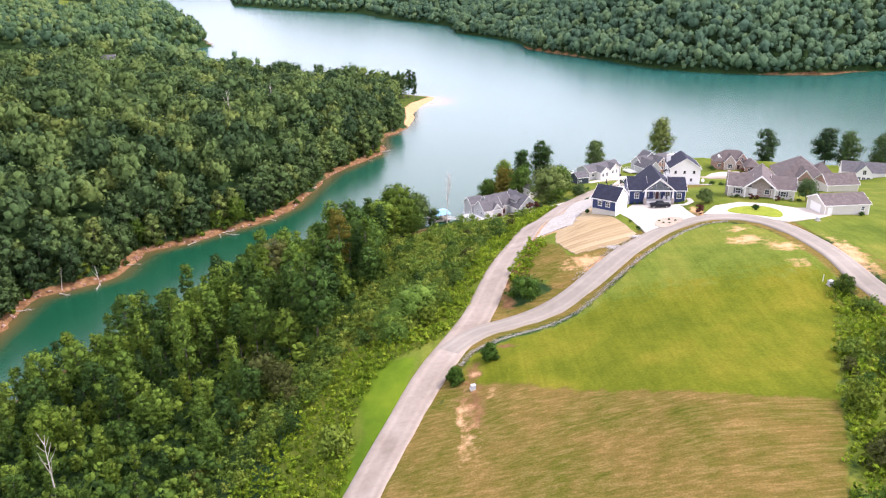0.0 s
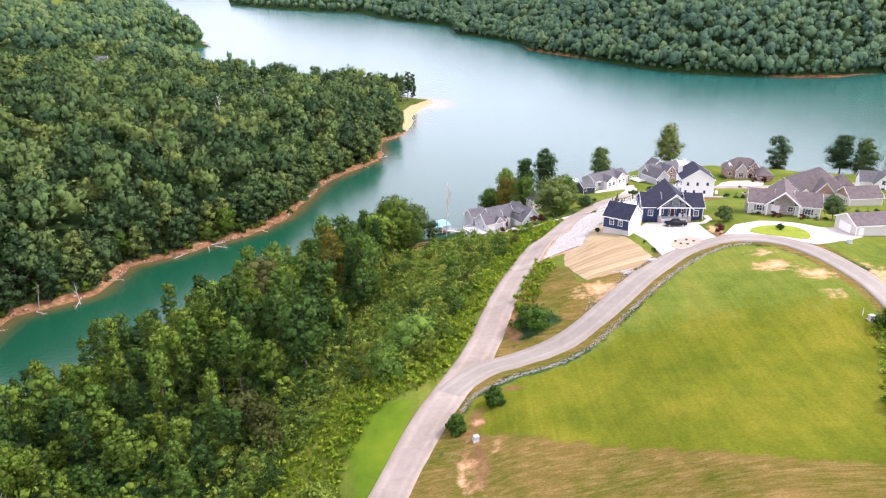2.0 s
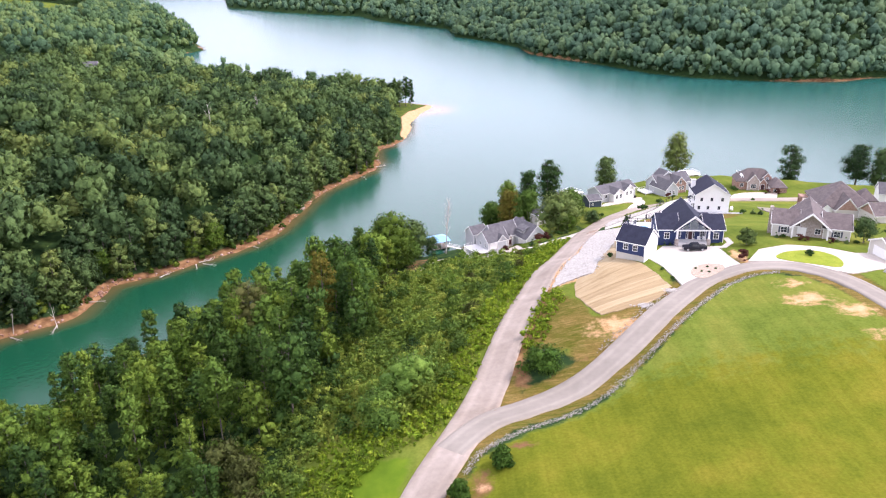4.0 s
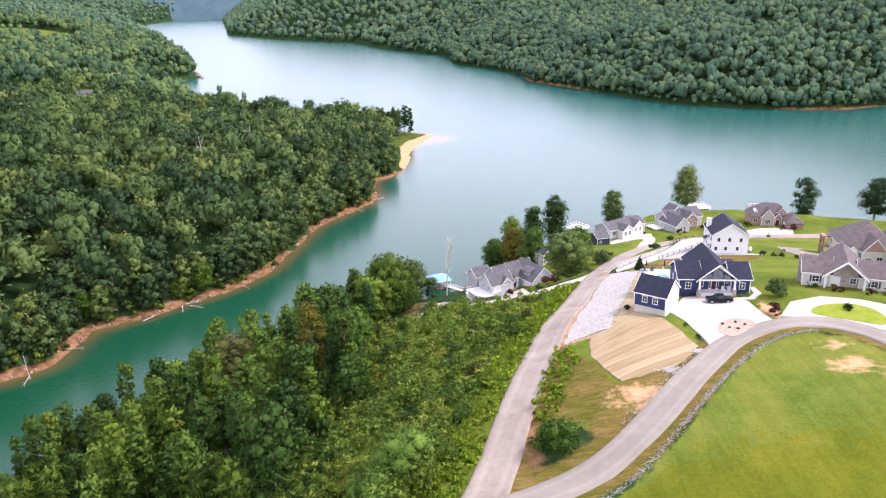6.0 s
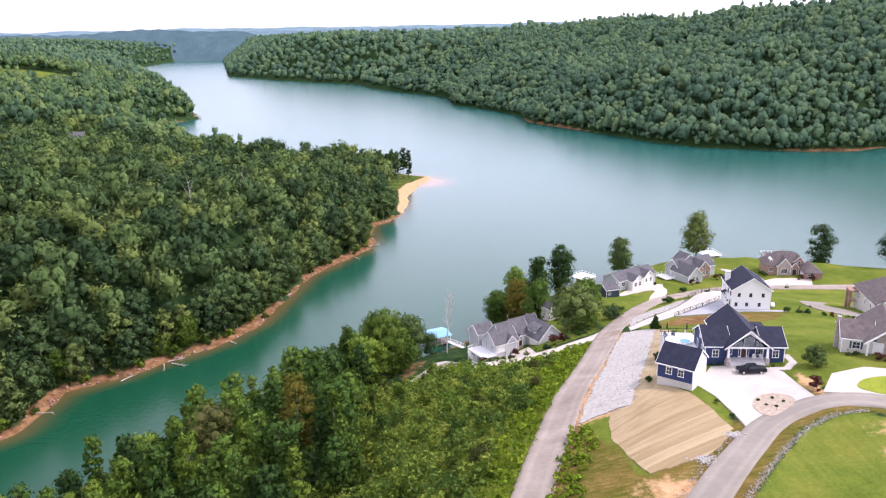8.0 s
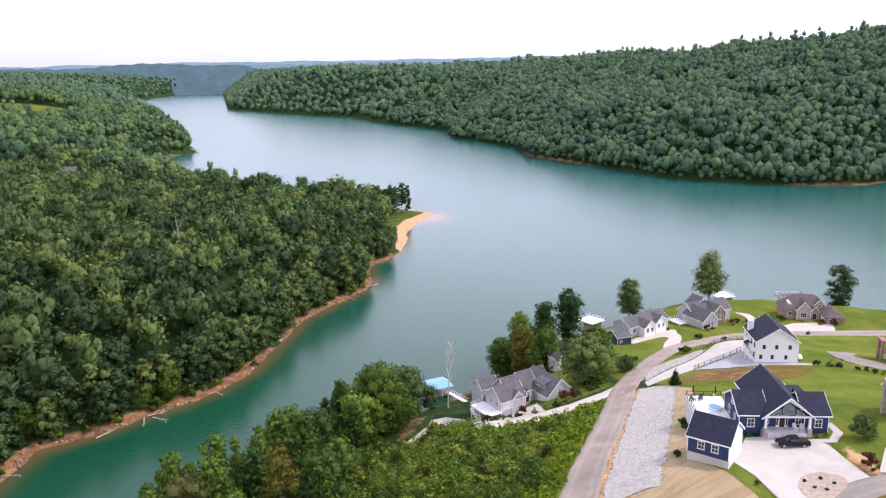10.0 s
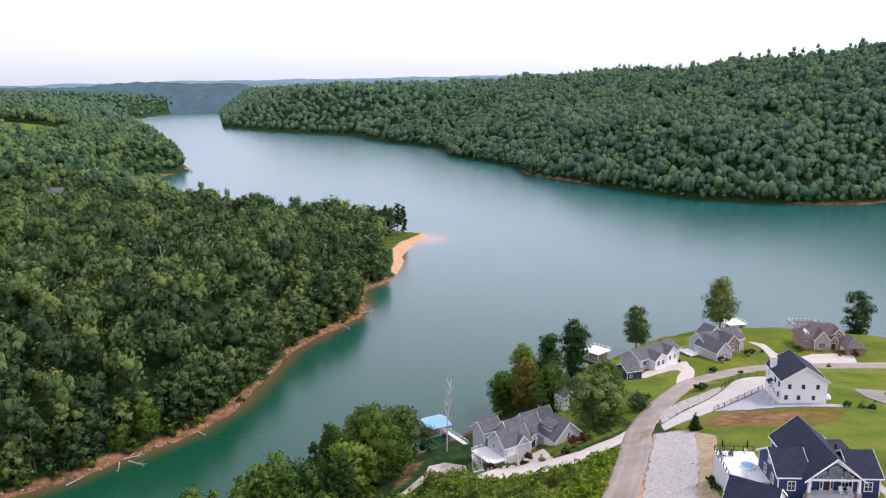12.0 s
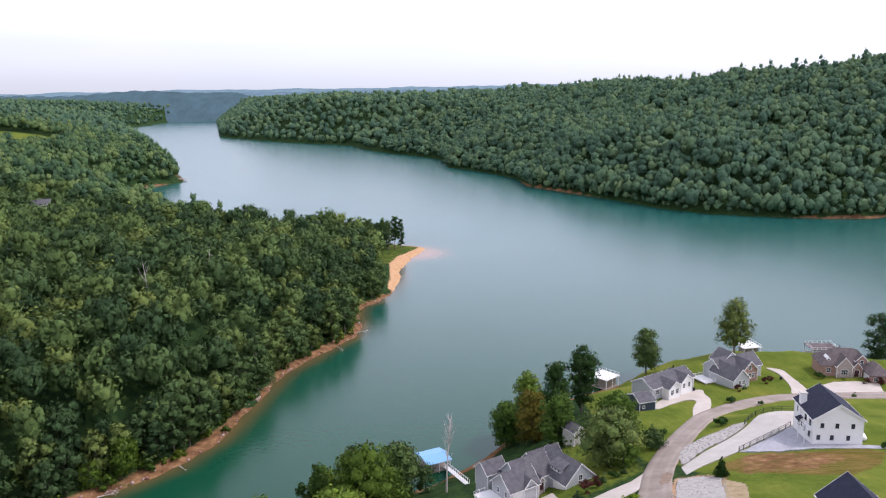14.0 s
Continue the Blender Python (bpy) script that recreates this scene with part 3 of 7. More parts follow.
def edged(ring, feather):
    w, at_tip = np.zeros(GXr.shape), (np.abs(GXr + 25) < 90) & (np.abs(GYr - 620) < 120)
    x, y = GXr[at_tip], GYr[at_tip]
    w[at_tip] = np.clip(0.5 + to_shore(x, y, ring + ring[:1]) * np.where(inside(x, y, ring), 1, -1) / feather, 0, 1)
    return w


SAND_POINT = [(-2, 672), (-9, 645), (-16, 610), (-17, 565), (-24, 546), (-28, 552), (-27.5, 575), (-30, 610), (-26, 634), (-19, 652), (-13, 667), (-10, 682)]
sand = np.maximum.reduce([0.8 * blob(75, 181, 5, 2.2), 0.74 * blob(74, 172, 6, 4.5), 0.74 * blob(80, 165, 5, 4.5), 0.7 * blob(79.5, 155, 4, 3), 1.0 * edged(SAND_POINT, 4.0),
                          0.78 * blob(3.6, 116.5, 1.5, 5.5), 0.66 * blob(4.5, 107, 2.6, 9), 0.62 * blob(8.5, 121, 3.0, 2.5), 0.7 * blob(5, 129, 2.5, 2.5), 0.9 * blob(-440, 1300, 26, 22), 0.8 * blob(94, 160, 3, 14), 0.5 * blob(23, 186, 3, 7), blob(71.5, 202, 2.0, 6.0), 0.7 * blob(36, 170, 9, 5)])
clay = np.maximum(clay, np.maximum.reduce([0.8 * blob(21, 190, 2.5, 10), blob(50.5, 184, 4, 2), 0.8 * blob(15.5, 160, 2.5, 4), 0.7 * blob(33, 215, 2, 10), 0.66 * blob(5, 118, 4, 14), 0.85 * blob(6.5, 129.5, 1.6, 4.5), 0.85 * blob(13.0, 137.5, 3.4, 1.2)]))


def soft(ring, feather=3.0):
    """One inside a ring, nothing outside, with a soft edge."""
    w = np.zeros(GXr.shape)
    x, y = GXr[near], GYr[near]
    d = to_shore(x, y, ring + ring[:1]) * np.where(inside(x, y, ring), 1, -1)
    w[near] = np.clip(0.5 + d / feather, 0, 1)
    return w


sand = np.maximum(sand, np.clip(2 * soft(GRAVEL_BANK, 6.0), 0, 0.8))
field = soft(FIELD)
left_of_lane = GXr < np.interp(GYr, lane_down[:, 1], lane_down[:, 0])
edge_line = np.interp(GXr, [-10, 10, 31, 47, 63], [134, 124, 112.7, 105, 102])
mown = np.clip((GYr - edge_line) / 4 + 0.5, 0, 1)
village = soft([(30, 176), (46, 186), (56, 196), (75, 200), (90, 186), (93, 165), (97, 130), (104, 90), (278, 60), (278, 430), (118, 432), (66, 400), (52, 372), (48, 335), (50, 305), (54, 292), (58, 285), (62, 264), (50, 232), (40, 206), (31, 202)])
side_lawn = soft([(-5.5, 138), (-17.6, 142), (-19, 134), (-16, 126.5), (-14.6, 118.5), (-16.5, 111), (-19, 104), (-26, 84), (-22, 84), (-12, 106)])
clay = np.maximum(clay, 0.5 * soft([(-15, 274), (-9, 279), (-5, 292), (-4, 300), (-10, 301), (-15, 290)], 3))
clay = np.maximum(clay, 0.56 * soft([(70.5, 284.6), (77.6, 284), (84.8, 280.7), (91.5, 277.6), (92.4, 271.4), (81.6, 263.3), (73.3, 264.7), (64.2, 266.6)], 5))
clay = np.maximum(clay, 0.85 * np.clip(2.6 - to_lane / 2.4, 0, 1) * ~left_of_lane * (GYr > 160) * (GYr < 203) * (GXr < 30))
verge_grass = np.clip(2.0 - to_lane / 4.2, 0, 0.8) * left_of_lane * (GYr < 268)
hill_meadow = np.clip(1.6 - np.hypot((GXr + 605) / 62, (GYr - 1195) / 90), 0, 1)
rank = 0.72 * soft([(-33, 60), (-33, 105), (-30, 140), (-26, 165), (-20, 185), (-16, 205), (-20, 225), (-18, 250), (-12, 268), (4, 264), (42, 254), (22, 200), (9, 160), (-5, 126), (-21, 80), (-27, 60)], 5)
hedge_row = 0.8 * soft([(84, 147), (64, 104), (54, 80), (46, 60), (70, 60), (77, 100), (89, 134)], 3)
garden = 0.58 * soft([(2, 268), (14, 262), (50, 284), (52, 300), (50, 335), (36, 318), (20, 300), (4, 290)], 5)
lot_edge = soft([(22, 166), (30, 162), (52, 183), (52, 200), (40, 212), (28, 204), (24, 196), (21, 180)], 2)
lawn = np.maximum.reduce([0.5 * edged([(-2, 672), (-14, 620), (-22, 600), (-42, 610), (-46, 655), (-30, 684), (-10, 684)], 4.0), lot_edge, garden, rank, hedge_row, hill_meadow, field, village, side_lawn, verge_grass])
dry = np.maximum(field * (1 - mown), 0.9 * soft([(18, 168), (29, 163), (48, 183), (32, 174), (30, 188), (26, 196)], 2.5))
dry = np.maximum.reduce([dry, 1.15 * soft([(64, 279), (75, 282), (86, 277.5), (100, 280), (102, 276), (94, 266), (84, 259), (76, 262), (66, 270)], 4), 0.5 * blob(82, 222, 4, 4), 0.55 * blob(97, 150, 8, 22)])
dry = np.maximum(dry, np.clip(2.1 - to_lane / 3.4, 0, 0.85) * (GXr < 92) * (GYr < 200) * (GXr > -40) * ~left_of_lane)

def zoned():
    """The ground: undergrowth darkened for tree shade, lawn, mown dry grass, red clay and sandy soil, by the weights
    laid on the sheet.
    """
    mat = bpy.data.materials.new("ground_cover")
    n, l, b = nodes_of(mat)
    at = n.new("ShaderNodeNewGeometry")

    def noise_at(size, detail=5, stretch=(1, 1, 1), rough=0.6):
        m = n.new("ShaderNodeMapping")
        m.inputs["Scale"].default_value = stretch
        l.new(at.outputs["Position"], m.inputs["Vector"])
        t = n.new("ShaderNodeTexNoise")
        t.inputs["Scale"].default_value, t.inputs["Detail"].default_value, t.inputs["Roughness"].default_value = 1.0 / size, detail, rough
        l.new(m.outputs["Vector"], t.inputs["Vector"])
        return t.outputs["Fac"]

    def ramp(value, stops, lo=0.3, hi=0.7):
        r = n.new("ShaderNodeValToRGB")
        e = r.color_ramp.elements
        while len(e) < len(stops):
            e.new(0.5)
        for i, (c, el) in enumerate(zip(stops, e)):
            el.position, el.color = lo + (hi - lo) * i / (len(stops) - 1), (*c, 1)
        l.new(value, r.inputs["Fac"])
        return r.outputs["Color"]

    def mixed(a, c, f, mode="MIX"):
        m = n.new("ShaderNodeMix")
        m.data_type, m.blend_type = "RGBA", mode
        l.new(a, m.inputs["A"])
        l.new(c, m.inputs["B"])
        if isinstance(f, float):
            m.inputs["Factor"].default_value = f
        else:
            l.new(f, m.inputs["Factor"])
        return m.outputs["Result"]

    edge = noise_at(2.2, 6, rough=0.7)

    def weight(name, lo=0.35, hi=0.65):
        a = n.new("ShaderNodeAttribute")
        a.attribute_name = name
        add = n.new("ShaderNodeMath")
        add.operation = "MULTIPLY_ADD"
        add.inputs[1].default_value = 0.9
        l.new(edge, add.inputs[0])
        l.new(a.outputs["Fac"], add.inputs[2])
        sub = n.new("ShaderNodeMath")
        sub.operation = "SUBTRACT"
        sub.inputs[1].default_value = 0.45
        l.new(add.outputs[0], sub.inputs[0])
        s = n.new("ShaderNodeMapRange")
        s.interpolation_type = "SMOOTHSTEP"
        s.inputs["From Min"].default_value, s.inputs["From Max"].default_value = lo, hi
        l.new(sub.outputs[0], s.inputs["Value"])
        return s.outputs["Result"]

    # undergrowth kept dark, the shade beneath the trees put into its colour
    under = ramp(noise_at(3.0), [(0.014, 0.032, 0.012), (0.024, 0.05, 0.016), (0.045, 0.078, 0.02)])
    turf = ramp(noise_at(13.0, 6), [(0.088, 0.128, 0.017), (0.135, 0.175, 0.025), (0.208, 0.213, 0.038)])
    sere = ramp(noise_at(13.0, 6), [(0.092, 0.117, 0.010), (0.136, 0.152, 0.013), (0.202, 0.184, 0.020)])
    turf = mixed(turf, sere, weight("sere"))
    turf = mixed(turf, ramp(noise_at(0.5, 4), [(0.72, 0.74, 0.7), (1.0, 1.0, 1.0)]), 1.0, "MULTIPLY")
    stripes = ramp(noise_at(1.2, 3, (1, 0.05, 1)), [(0.88, 0.9, 0.85), (1, 1, 1)], 0.4, 0.6)
    turf = mixed(turf, stripes, 1.0, "MULTIPLY")
    hay = ramp(noise_at(0.8, 6, (0.08, 1, 1), 0.8), [(0.052, 0.066, 0.009), (0.13, 0.106, 0.022), (0.29, 0.195, 0.075)], 0.34, 0.62)
    hay = mixed(hay, ramp(noise_at(9.0, 5), [(0.088, 0.110, 0.012), (0.225, 0.148, 0.045)], 0.38, 0.62), 0.45)
    hay = mixed(hay, ramp(noise_at(0.3, 4), [(0.66, 0.66, 0.62), (1, 1, 1)]), 1.0, "MULTIPLY")
    red = ramp(noise_at(3.0, 6), [(0.10, 0.052, 0.024), (0.20, 0.108, 0.05), (0.34, 0.20, 0.10)])
    pale = ramp(noise_at(2.0, 6), [(0.44, 0.25, 0.115), (0.55, 0.36, 0.2)])
    colour = mixed(under, turf, weight("lawn"))
    lush = ramp(noise_at(9.0, 6), [(0.058, 0.108, 0.008), (0.088, 0.150, 0.010), (0.132, 0.186, 0.013)])
    colour = mixed(colour, lush, weight("lush"))
    colour = mixed(colour, hay, weight("dry"))
    colour = mixed(colour, red, weight("clay"))
    colour = mixed(colour, pale, weight("sand"))
    l.new(colour, b.inputs["Base Color"])
    b.inputs["Roughness"].default_value, b.inputs["Specular IOR Level"].default_value = 0.95, 0.02
    bp = n.new("ShaderNodeBump")
    bp.inputs["Strength"].default_value, bp.inputs["Distance"].default_value = 0.6, 0.15
    l.new(noise_at(0.8, 5), bp.inputs["Height"])
    l.new(bp.outputs["Normal"], b.inputs["Normal"])
    return mat


ground = new("ground", quick_mesh("ground", gv, gq, zoned(), smooth=True))
tagged(ground, "rolling ground of mown grass, undergrowth and red clay shore", "ground", kind="structure")
for zone_name, zone in (("sere", np.maximum(0.9 * field * np.clip((172 - GYr) / 34, 0, 1), 0.3 * hill_meadow)), ("lawn", lawn), ("lush", side_lawn), ("dry", dry), ("clay", clay), ("sand", sand)):
    ground.data.attributes.new(zone_name, "FLOAT", "POINT").data.foreach_set("value", np.asarray(zone, np.float32))

# ---- the lake ----
M_WATER = bpy.data.materials.new("lake_water")
n, l, b = nodes_of(M_WATER)
water_at = n.new("ShaderNodeNewGeometry")
murk = n.new("ShaderNodeTexNoise")
murk.inputs["Scale"].default_value, murk.inputs["Detail"].default_value = 0.012, 4
l.new(water_at.outputs["Position"], murk.inputs["Vector"])
murk_ramp = n.new("ShaderNodeValToRGB")
murk_ramp.color_ramp.elements[0].position, murk_ramp.color_ramp.elements[0].color = 0.3, (0.008, 0.078, 0.062, 1)
murk_ramp.color_ramp.elements[1].position, murk_ramp.color_ramp.elements[1].color = 0.7, (0.018, 0.10, 0.084, 1)
l.new(murk.outputs["Fac"], murk_ramp.inputs["Fac"])
# base colour stands in for reflections: deep green cove under trees, paler open lake
where_y, sky_tint, cove_mix = n.new("ShaderNodeSeparateXYZ"), n.new("ShaderNodeMapRange"), n.new("ShaderNodeMix")
sky_tint.interpolation_type = "SMOOTHSTEP"
sky_tint.inputs["From Min"].default_value, sky_tint.inputs["From Max"].default_value = 300, 800
l.new(water_at.outputs["Position"], where_y.inputs[0])
l.new(where_y.outputs["Y"], sky_tint.inputs["Value"])
cove_mix.data_type = "RGBA"
cove_mix.inputs["A"].default_value = (0.004, 0.058, 0.027, 1)
l.new(murk_ramp.outputs["Color"], cove_mix.inputs["B"])
l.new(sky_tint.outputs["Result"], cove_mix.inputs["Factor"])
# red silt stirred up off the sandy point
from_point = n.new("ShaderNodeVectorMath")
from_point.operation = "DISTANCE"
from_point.inputs[1].default_value = (-14, 655, 0)
l.new(water_at.outputs["Position"], from_point.inputs[0])
silt = n.new("ShaderNodeMapRange")
silt.inputs["From Min"].default_value, silt.inputs["From Max"].default_value = 32, 10
silt.inputs["To Max"].default_value = 0.8
l.new(from_point.outputs["Value"], silt.inputs["Value"])
silted = n.new("ShaderNodeMix")
silted.data_type = "RGBA"
silted.inputs["B"].default_value = (0.30, 0.15, 0.08, 1)
l.new(silt.outputs["Result"], silted.inputs["Factor"])
l.new(cove_mix.outputs["Result"], silted.inputs["A"])
b.inputs["Roughness"].default_value, b.inputs["IOR"].default_value, b.inputs["Specular IOR Level"].default_value = 0.23, 1.33, 0.5
ripple = n.new("ShaderNodeTexNoise")
ripple.inputs["Scale"].default_value, ripple.inputs["Detail"].default_value = 0.5, 6
l.new(water_at.outputs["Position"], ripple.inputs["Vector"])
ripple_bump = n.new("ShaderNodeBump")
ripple_bump.inputs["Strength"].default_value, ripple_bump.inputs["Distance"].default_value = 0.22, 0.2
l.new(ripple.outputs["Fac"], ripple_bump.inputs["Height"])
l.new(ripple_bump.outputs["Normal"], b.inputs["Normal"])
# orange mud shows through the shallows along the clay bank
mud, mudded = n.new("ShaderNodeAttribute"), n.new("ShaderNodeMix")
mud.attribute_name = "shoal"
mudded.data_type = "RGBA"
mudded.inputs["B"].default_value = (0.20, 0.105, 0.032, 1)
l.new(mud.outputs["Fac"], mudded.inputs["Factor"])
l.new(silted.outputs["Result"], mudded.inputs["A"])
l.new(mudded.outputs["Result"], b.inputs["Base Color"])
wx_, wy_ = axis(-6000, -200, 60, 6000, 4.0, 1.12, 900), axis(-600, 170, 720, 5600, 4.0, 1.12, 900)
WX, WY = [a.ravel() for a in np.meshgrid(wx_, wy_)]
wi = np.arange(len(WX)).reshape(len(wy_), len(wx_))
wq = np.column_stack([wi[:-1, :-1].ravel(), wi[:-1, 1:].ravel(), wi[1:, 1:].ravel(), wi[1:, :-1].ravel()])
water = new("water", quick_mesh("water", np.column_stack([WX, WY, 0 * WX]), wq, M_WATER))
from_bank = to_shore(WX, WY, WEST_SHORE) + 1.5 * wobble(WX, WY, 9.0, 4)
shoal = 0.62 * np.clip(1 - from_bank / 8.5, 0, 1) ** 1.5 * np.clip((720 - WY) / 20, 0, 1)
water.data.attributes.new("shoal", "FLOAT", "POINT").data.foreach_set("value", np.asarray(shoal, np.float32))
tagged(water, "calm green lake water with a faint ripple", "water", kind="structure")


# ---- roads and paving ----
def strip(name, p, width, mat, label, category="road", lift=0.06):
    t = np.gradient(p, axis=0)
    t /= np.linalg.norm(t, axis=1)[:, None]
    side = np.column_stack([-t[:, 1], t[:, 0]])
    rows = []
    wob = 0.12 * np.sin(np.arange(len(p)) * 0.23) + 0.06 * np.sin(np.arange(len(p)) * 0.71 + 1)
    steps = (-0.5, -0.48, -0.38, -0.25, -0.13, 0, 0.13, 0.25, 0.38, 0.48, 0.5)
    m = len(steps)
    for k in steps:
        q = p + side * (k * (width + (wob if abs(k) > 0.3 else 0 * wob)))[:, None]
        z = heights(q[:, 0], q[:, 1]) + (lift if abs(k) < 0.5 else -0.35)
        rows.append(np.column_stack([q, z]))
    v = np.stack(rows, 1).reshape(-1, 3)
    f = [(i * m + j + 1, i * m + j, i * m + m + j, i * m + m + 1 + j) for i in range(len(p) - 1) for j in range(m - 1)]
    f = [tuple(reversed(q)) for q in f]
    me = mesh_of(name, v, f, mat, True)
    me.attributes.new("across", "FLOAT", "POINT").data.foreach_set("value", np.tile(np.abs(np.array(steps, np.float32)) * 2, len(p)))
    return tagged(new(name, me), label, category, kind="structure")


def pad(name, ring, mat, label, category, lift=0.05, step=1.6, rounded=0.0, depth=0.35, ragged=0.0):
    """A paved or strewn patch laid over the ground, with an edge that goes down into it."""
    from mathutils import geometry
    edge = round_ring(ring, 1.0) if rounded else np.vstack([np.linspace(a, b, max(2, int(np.hypot(*(np.array(b) - a)) / 1.2)), endpoint=False) for a, b in zip(ring, ring[1:] + ring[:1])])
    if ragged:
        edge = np.vstack([np.linspace(a, b, max(2, int(np.hypot(*(b - a)) / 0.6)), endpoint=False) for a, b in zip(edge, np.roll(edge, -1, axis=0))])
        edge = edge + ragged * np.column_stack([wobble(edge[:, 0], edge[:, 1], 0.9, 1) + wobble(edge[:, 0], edge[:, 1], 0.35, 5) * 0.6, wobble(edge[:, 0], edge[:, 1], 0.8, 7)])
    m = len(edge)
    px, py = np.meshgrid(np.arange(edge[:, 0].min(), edge[:, 0].max(), step), np.arange(edge[:, 1].min(), edge[:, 1].max(), step))
    px, py = px.ravel(), py.ravel()
    keep = inside(px, py, [tuple(e) for e in edge]) & (to_shore(px, py, [tuple(e) for e in edge] + [tuple(edge[0])]) > 0.6)
    pts = [Vector(e) for e in edge] + [Vector((x, y)) for x, y in zip(px[keep], py[keep])]
    vs, _, fs, *_ = geometry.delaunay_2d_cdt(pts, [(i, (i + 1) % m) for i in range(m)], [], 1, 1e-4)
    vx, vy = np.array([v.x for v in vs]), np.array([v.y for v in vs])
    z = heights(vx, vy) + lift
    v = [tuple(p) for p in np.column_stack([vx, vy, z])]
    f = [tuple(t) for t in fs]
    k = len(v)
    v += [(e[0], e[1], height(e[0], e[1]) - depth) for e in edge]
    f += [(i, k + i, k + (i + 1) % m, (i + 1) % m) for i in range(m)]
    ob = new(name, mesh_of(name, v, f, mat))
    return tagged(ob, label, category, kind="structure")


strip("road", lane_down, 7.3, M_LANE, "worn pale asphalt lane running down to the lake")
strip("road", lane_loop, 5.8, M_ASPHALT, "worn pale asphalt lane curving round the field", lift=0.066)
pad("pavement", [(49.2, 271.6), (51.6, 273), (54.2, 278.4), (53.6, 281.2), (51.2, 278.6), (49.8, 275)], M_SOIL, "brown soil dragged across the lane", "dirt", 0.085, ragged=0.5, depth=0.03)
pad("driveway", DRIVE_BLUE, M_CONCRETE, "clean white concrete driveway before the navy house", "driveway")
straw_lot = pad("pavement", STRAW_LOT, M_STRAW, "bare lot covered with pale straw matting", "lot", ragged=0.3)


def clipped(ring, a, c, keep_above):
    """The part of a ring on one side of the line a . p = c."""
    out = []
    for p, q in zip(ring, ring[1:] + ring[:1]):
        u, v = (a[0] * p[0] + a[1] * p[1] - c), (a[0] * q[0] + a[1] * q[1] - c)
        if (u >= 0) == keep_above:
            out.append(p)
        if (u >= 0) != (v >= 0):
            k = u / (u - v)
            out.append((p[0] + (q[0] - p[0]) * k, p[1] + (q[1] - p[1]) * k))
    return out


# the rolls of straw matting, laid side by side up the lot
MAT_TURN = 30.0
MAT_SIDE = (-math.sin(radians(MAT_TURN)), math.cos(radians(MAT_TURN)))
spans = [MAT_SIDE[0] * x + MAT_SIDE[1] * y for x, y in STRAW_LOT]
for i, lo in enumerate(np.arange(min(spans) + 0.6, max(spans) - 1.4, 2.5)):
    mat_ring = clipped(clipped(STRAW_LOT, MAT_SIDE, lo, True), MAT_SIDE, lo + 2.38, False)
    if len(mat_ring) > 2:
        roll = pad("straw_mat", mat_ring, M_STRAW, "", "", 0.075 + 0.03 * (i % 2), ragged=0.12, depth=0.05)
        roll.parent = straw_lot
        del roll["kind"]
pad("pavement", DIRT_STRIP, M_STRAWDIRT, "tan dirt strip beside the gravel bank", "dirt", 0.04, ragged=0.6)
pad("pavement", GRAVEL_BANK, M_GRAVEL, "bank of crushed white gravel beside the lane", "gravel", 0.12, ragged=0.6)
pad("driveway", TAN_DRIVE, M_TANCRETE, "pale concrete driveway before the grey lake house", "driveway")
pad("pavement", TAN_PATH, M_TANCRETE, "pale concrete path down to the boat dock", "path", 0.07)
pad("pavement", [(-4.1, 272), (3.5, 274.4), (7, 271.6), (6.6, 270.4), (3.3, 273.2), (-3.6, 270.8)], M_TANCRETE, "narrow pale concrete walk above the garden", "path", 0.3, depth=0.8)
pad("driveway", PARKING, M_CONCRETE, "white concrete parking court of the white house", "driveway")
pad("pavement", GREY_YARD, M_GREYGRAVEL, "grey gravel yard round the white house", "gravel", 0.08, ragged=0.4)
pad("pavement", BANK_ROCKS, M_GRAVEL, "rocky white gravel bank under the parking court", "gravel", 0.1, rounded=1, ragged=0.5)
pad("driveway", LAKE_DRIVE, M_TANCRETE, "pale concrete driveway of the low grey house", "driveway", rounded=1)
pad("driveway", GREY_DRIVE, M_TANCRETE, "curved pale concrete driveway by the lake", "driveway", rounded=1)
pad("driveway", BRICK_DRIVE, M_TANCRETE, "pale concrete forecourt of the brick house", "driveway", 0.04)
pad("driveway", BEIGE_DRIVE, M_TANCRETE, "looped pale concrete driveway of the beige house", "driveway")
pad("driveway", BROWN_COURT, M_ASPHALT, "grey asphalt turning court beside the brown-roofed house", "driveway", rounded=1)
pad("lawn", BEIGE_ISLAND, M_TURF, "grass island inside the looped driveway", "lawn", 0.14, rounded=1)
pad("garden_bed", DRIVE_ISLAND, M_PEBBLE, "pebble garden bed set in the white driveway", "garden bed", 0.14, rounded=1)
pad("pavement", [(68.4, 210.6), (71.8, 209.8), (74.8, 213.2), (75.4, 218.6), (74, 218.6), (73.5, 214.2), (71.2, 211.4), (68.4, 212)], M_CONCRETE, "white concrete walk round the navy house", "path", 0.07)

# ---- woods ----
rng = np.random.default_rng(7)


def ico_arrays(sub):
    bm = bmesh.new()
    bmesh.ops.create_icosphere(bm, subdivisions=sub, radius=1)
    v = np.array([p.co[:] for p in bm.verts])
    f = np.array([[q.index for q in p.verts] for p in bm.faces])
    bm.free()
    return v, f


ICO = {1: ico_arrays(1), 2: ico_arrays(2)}


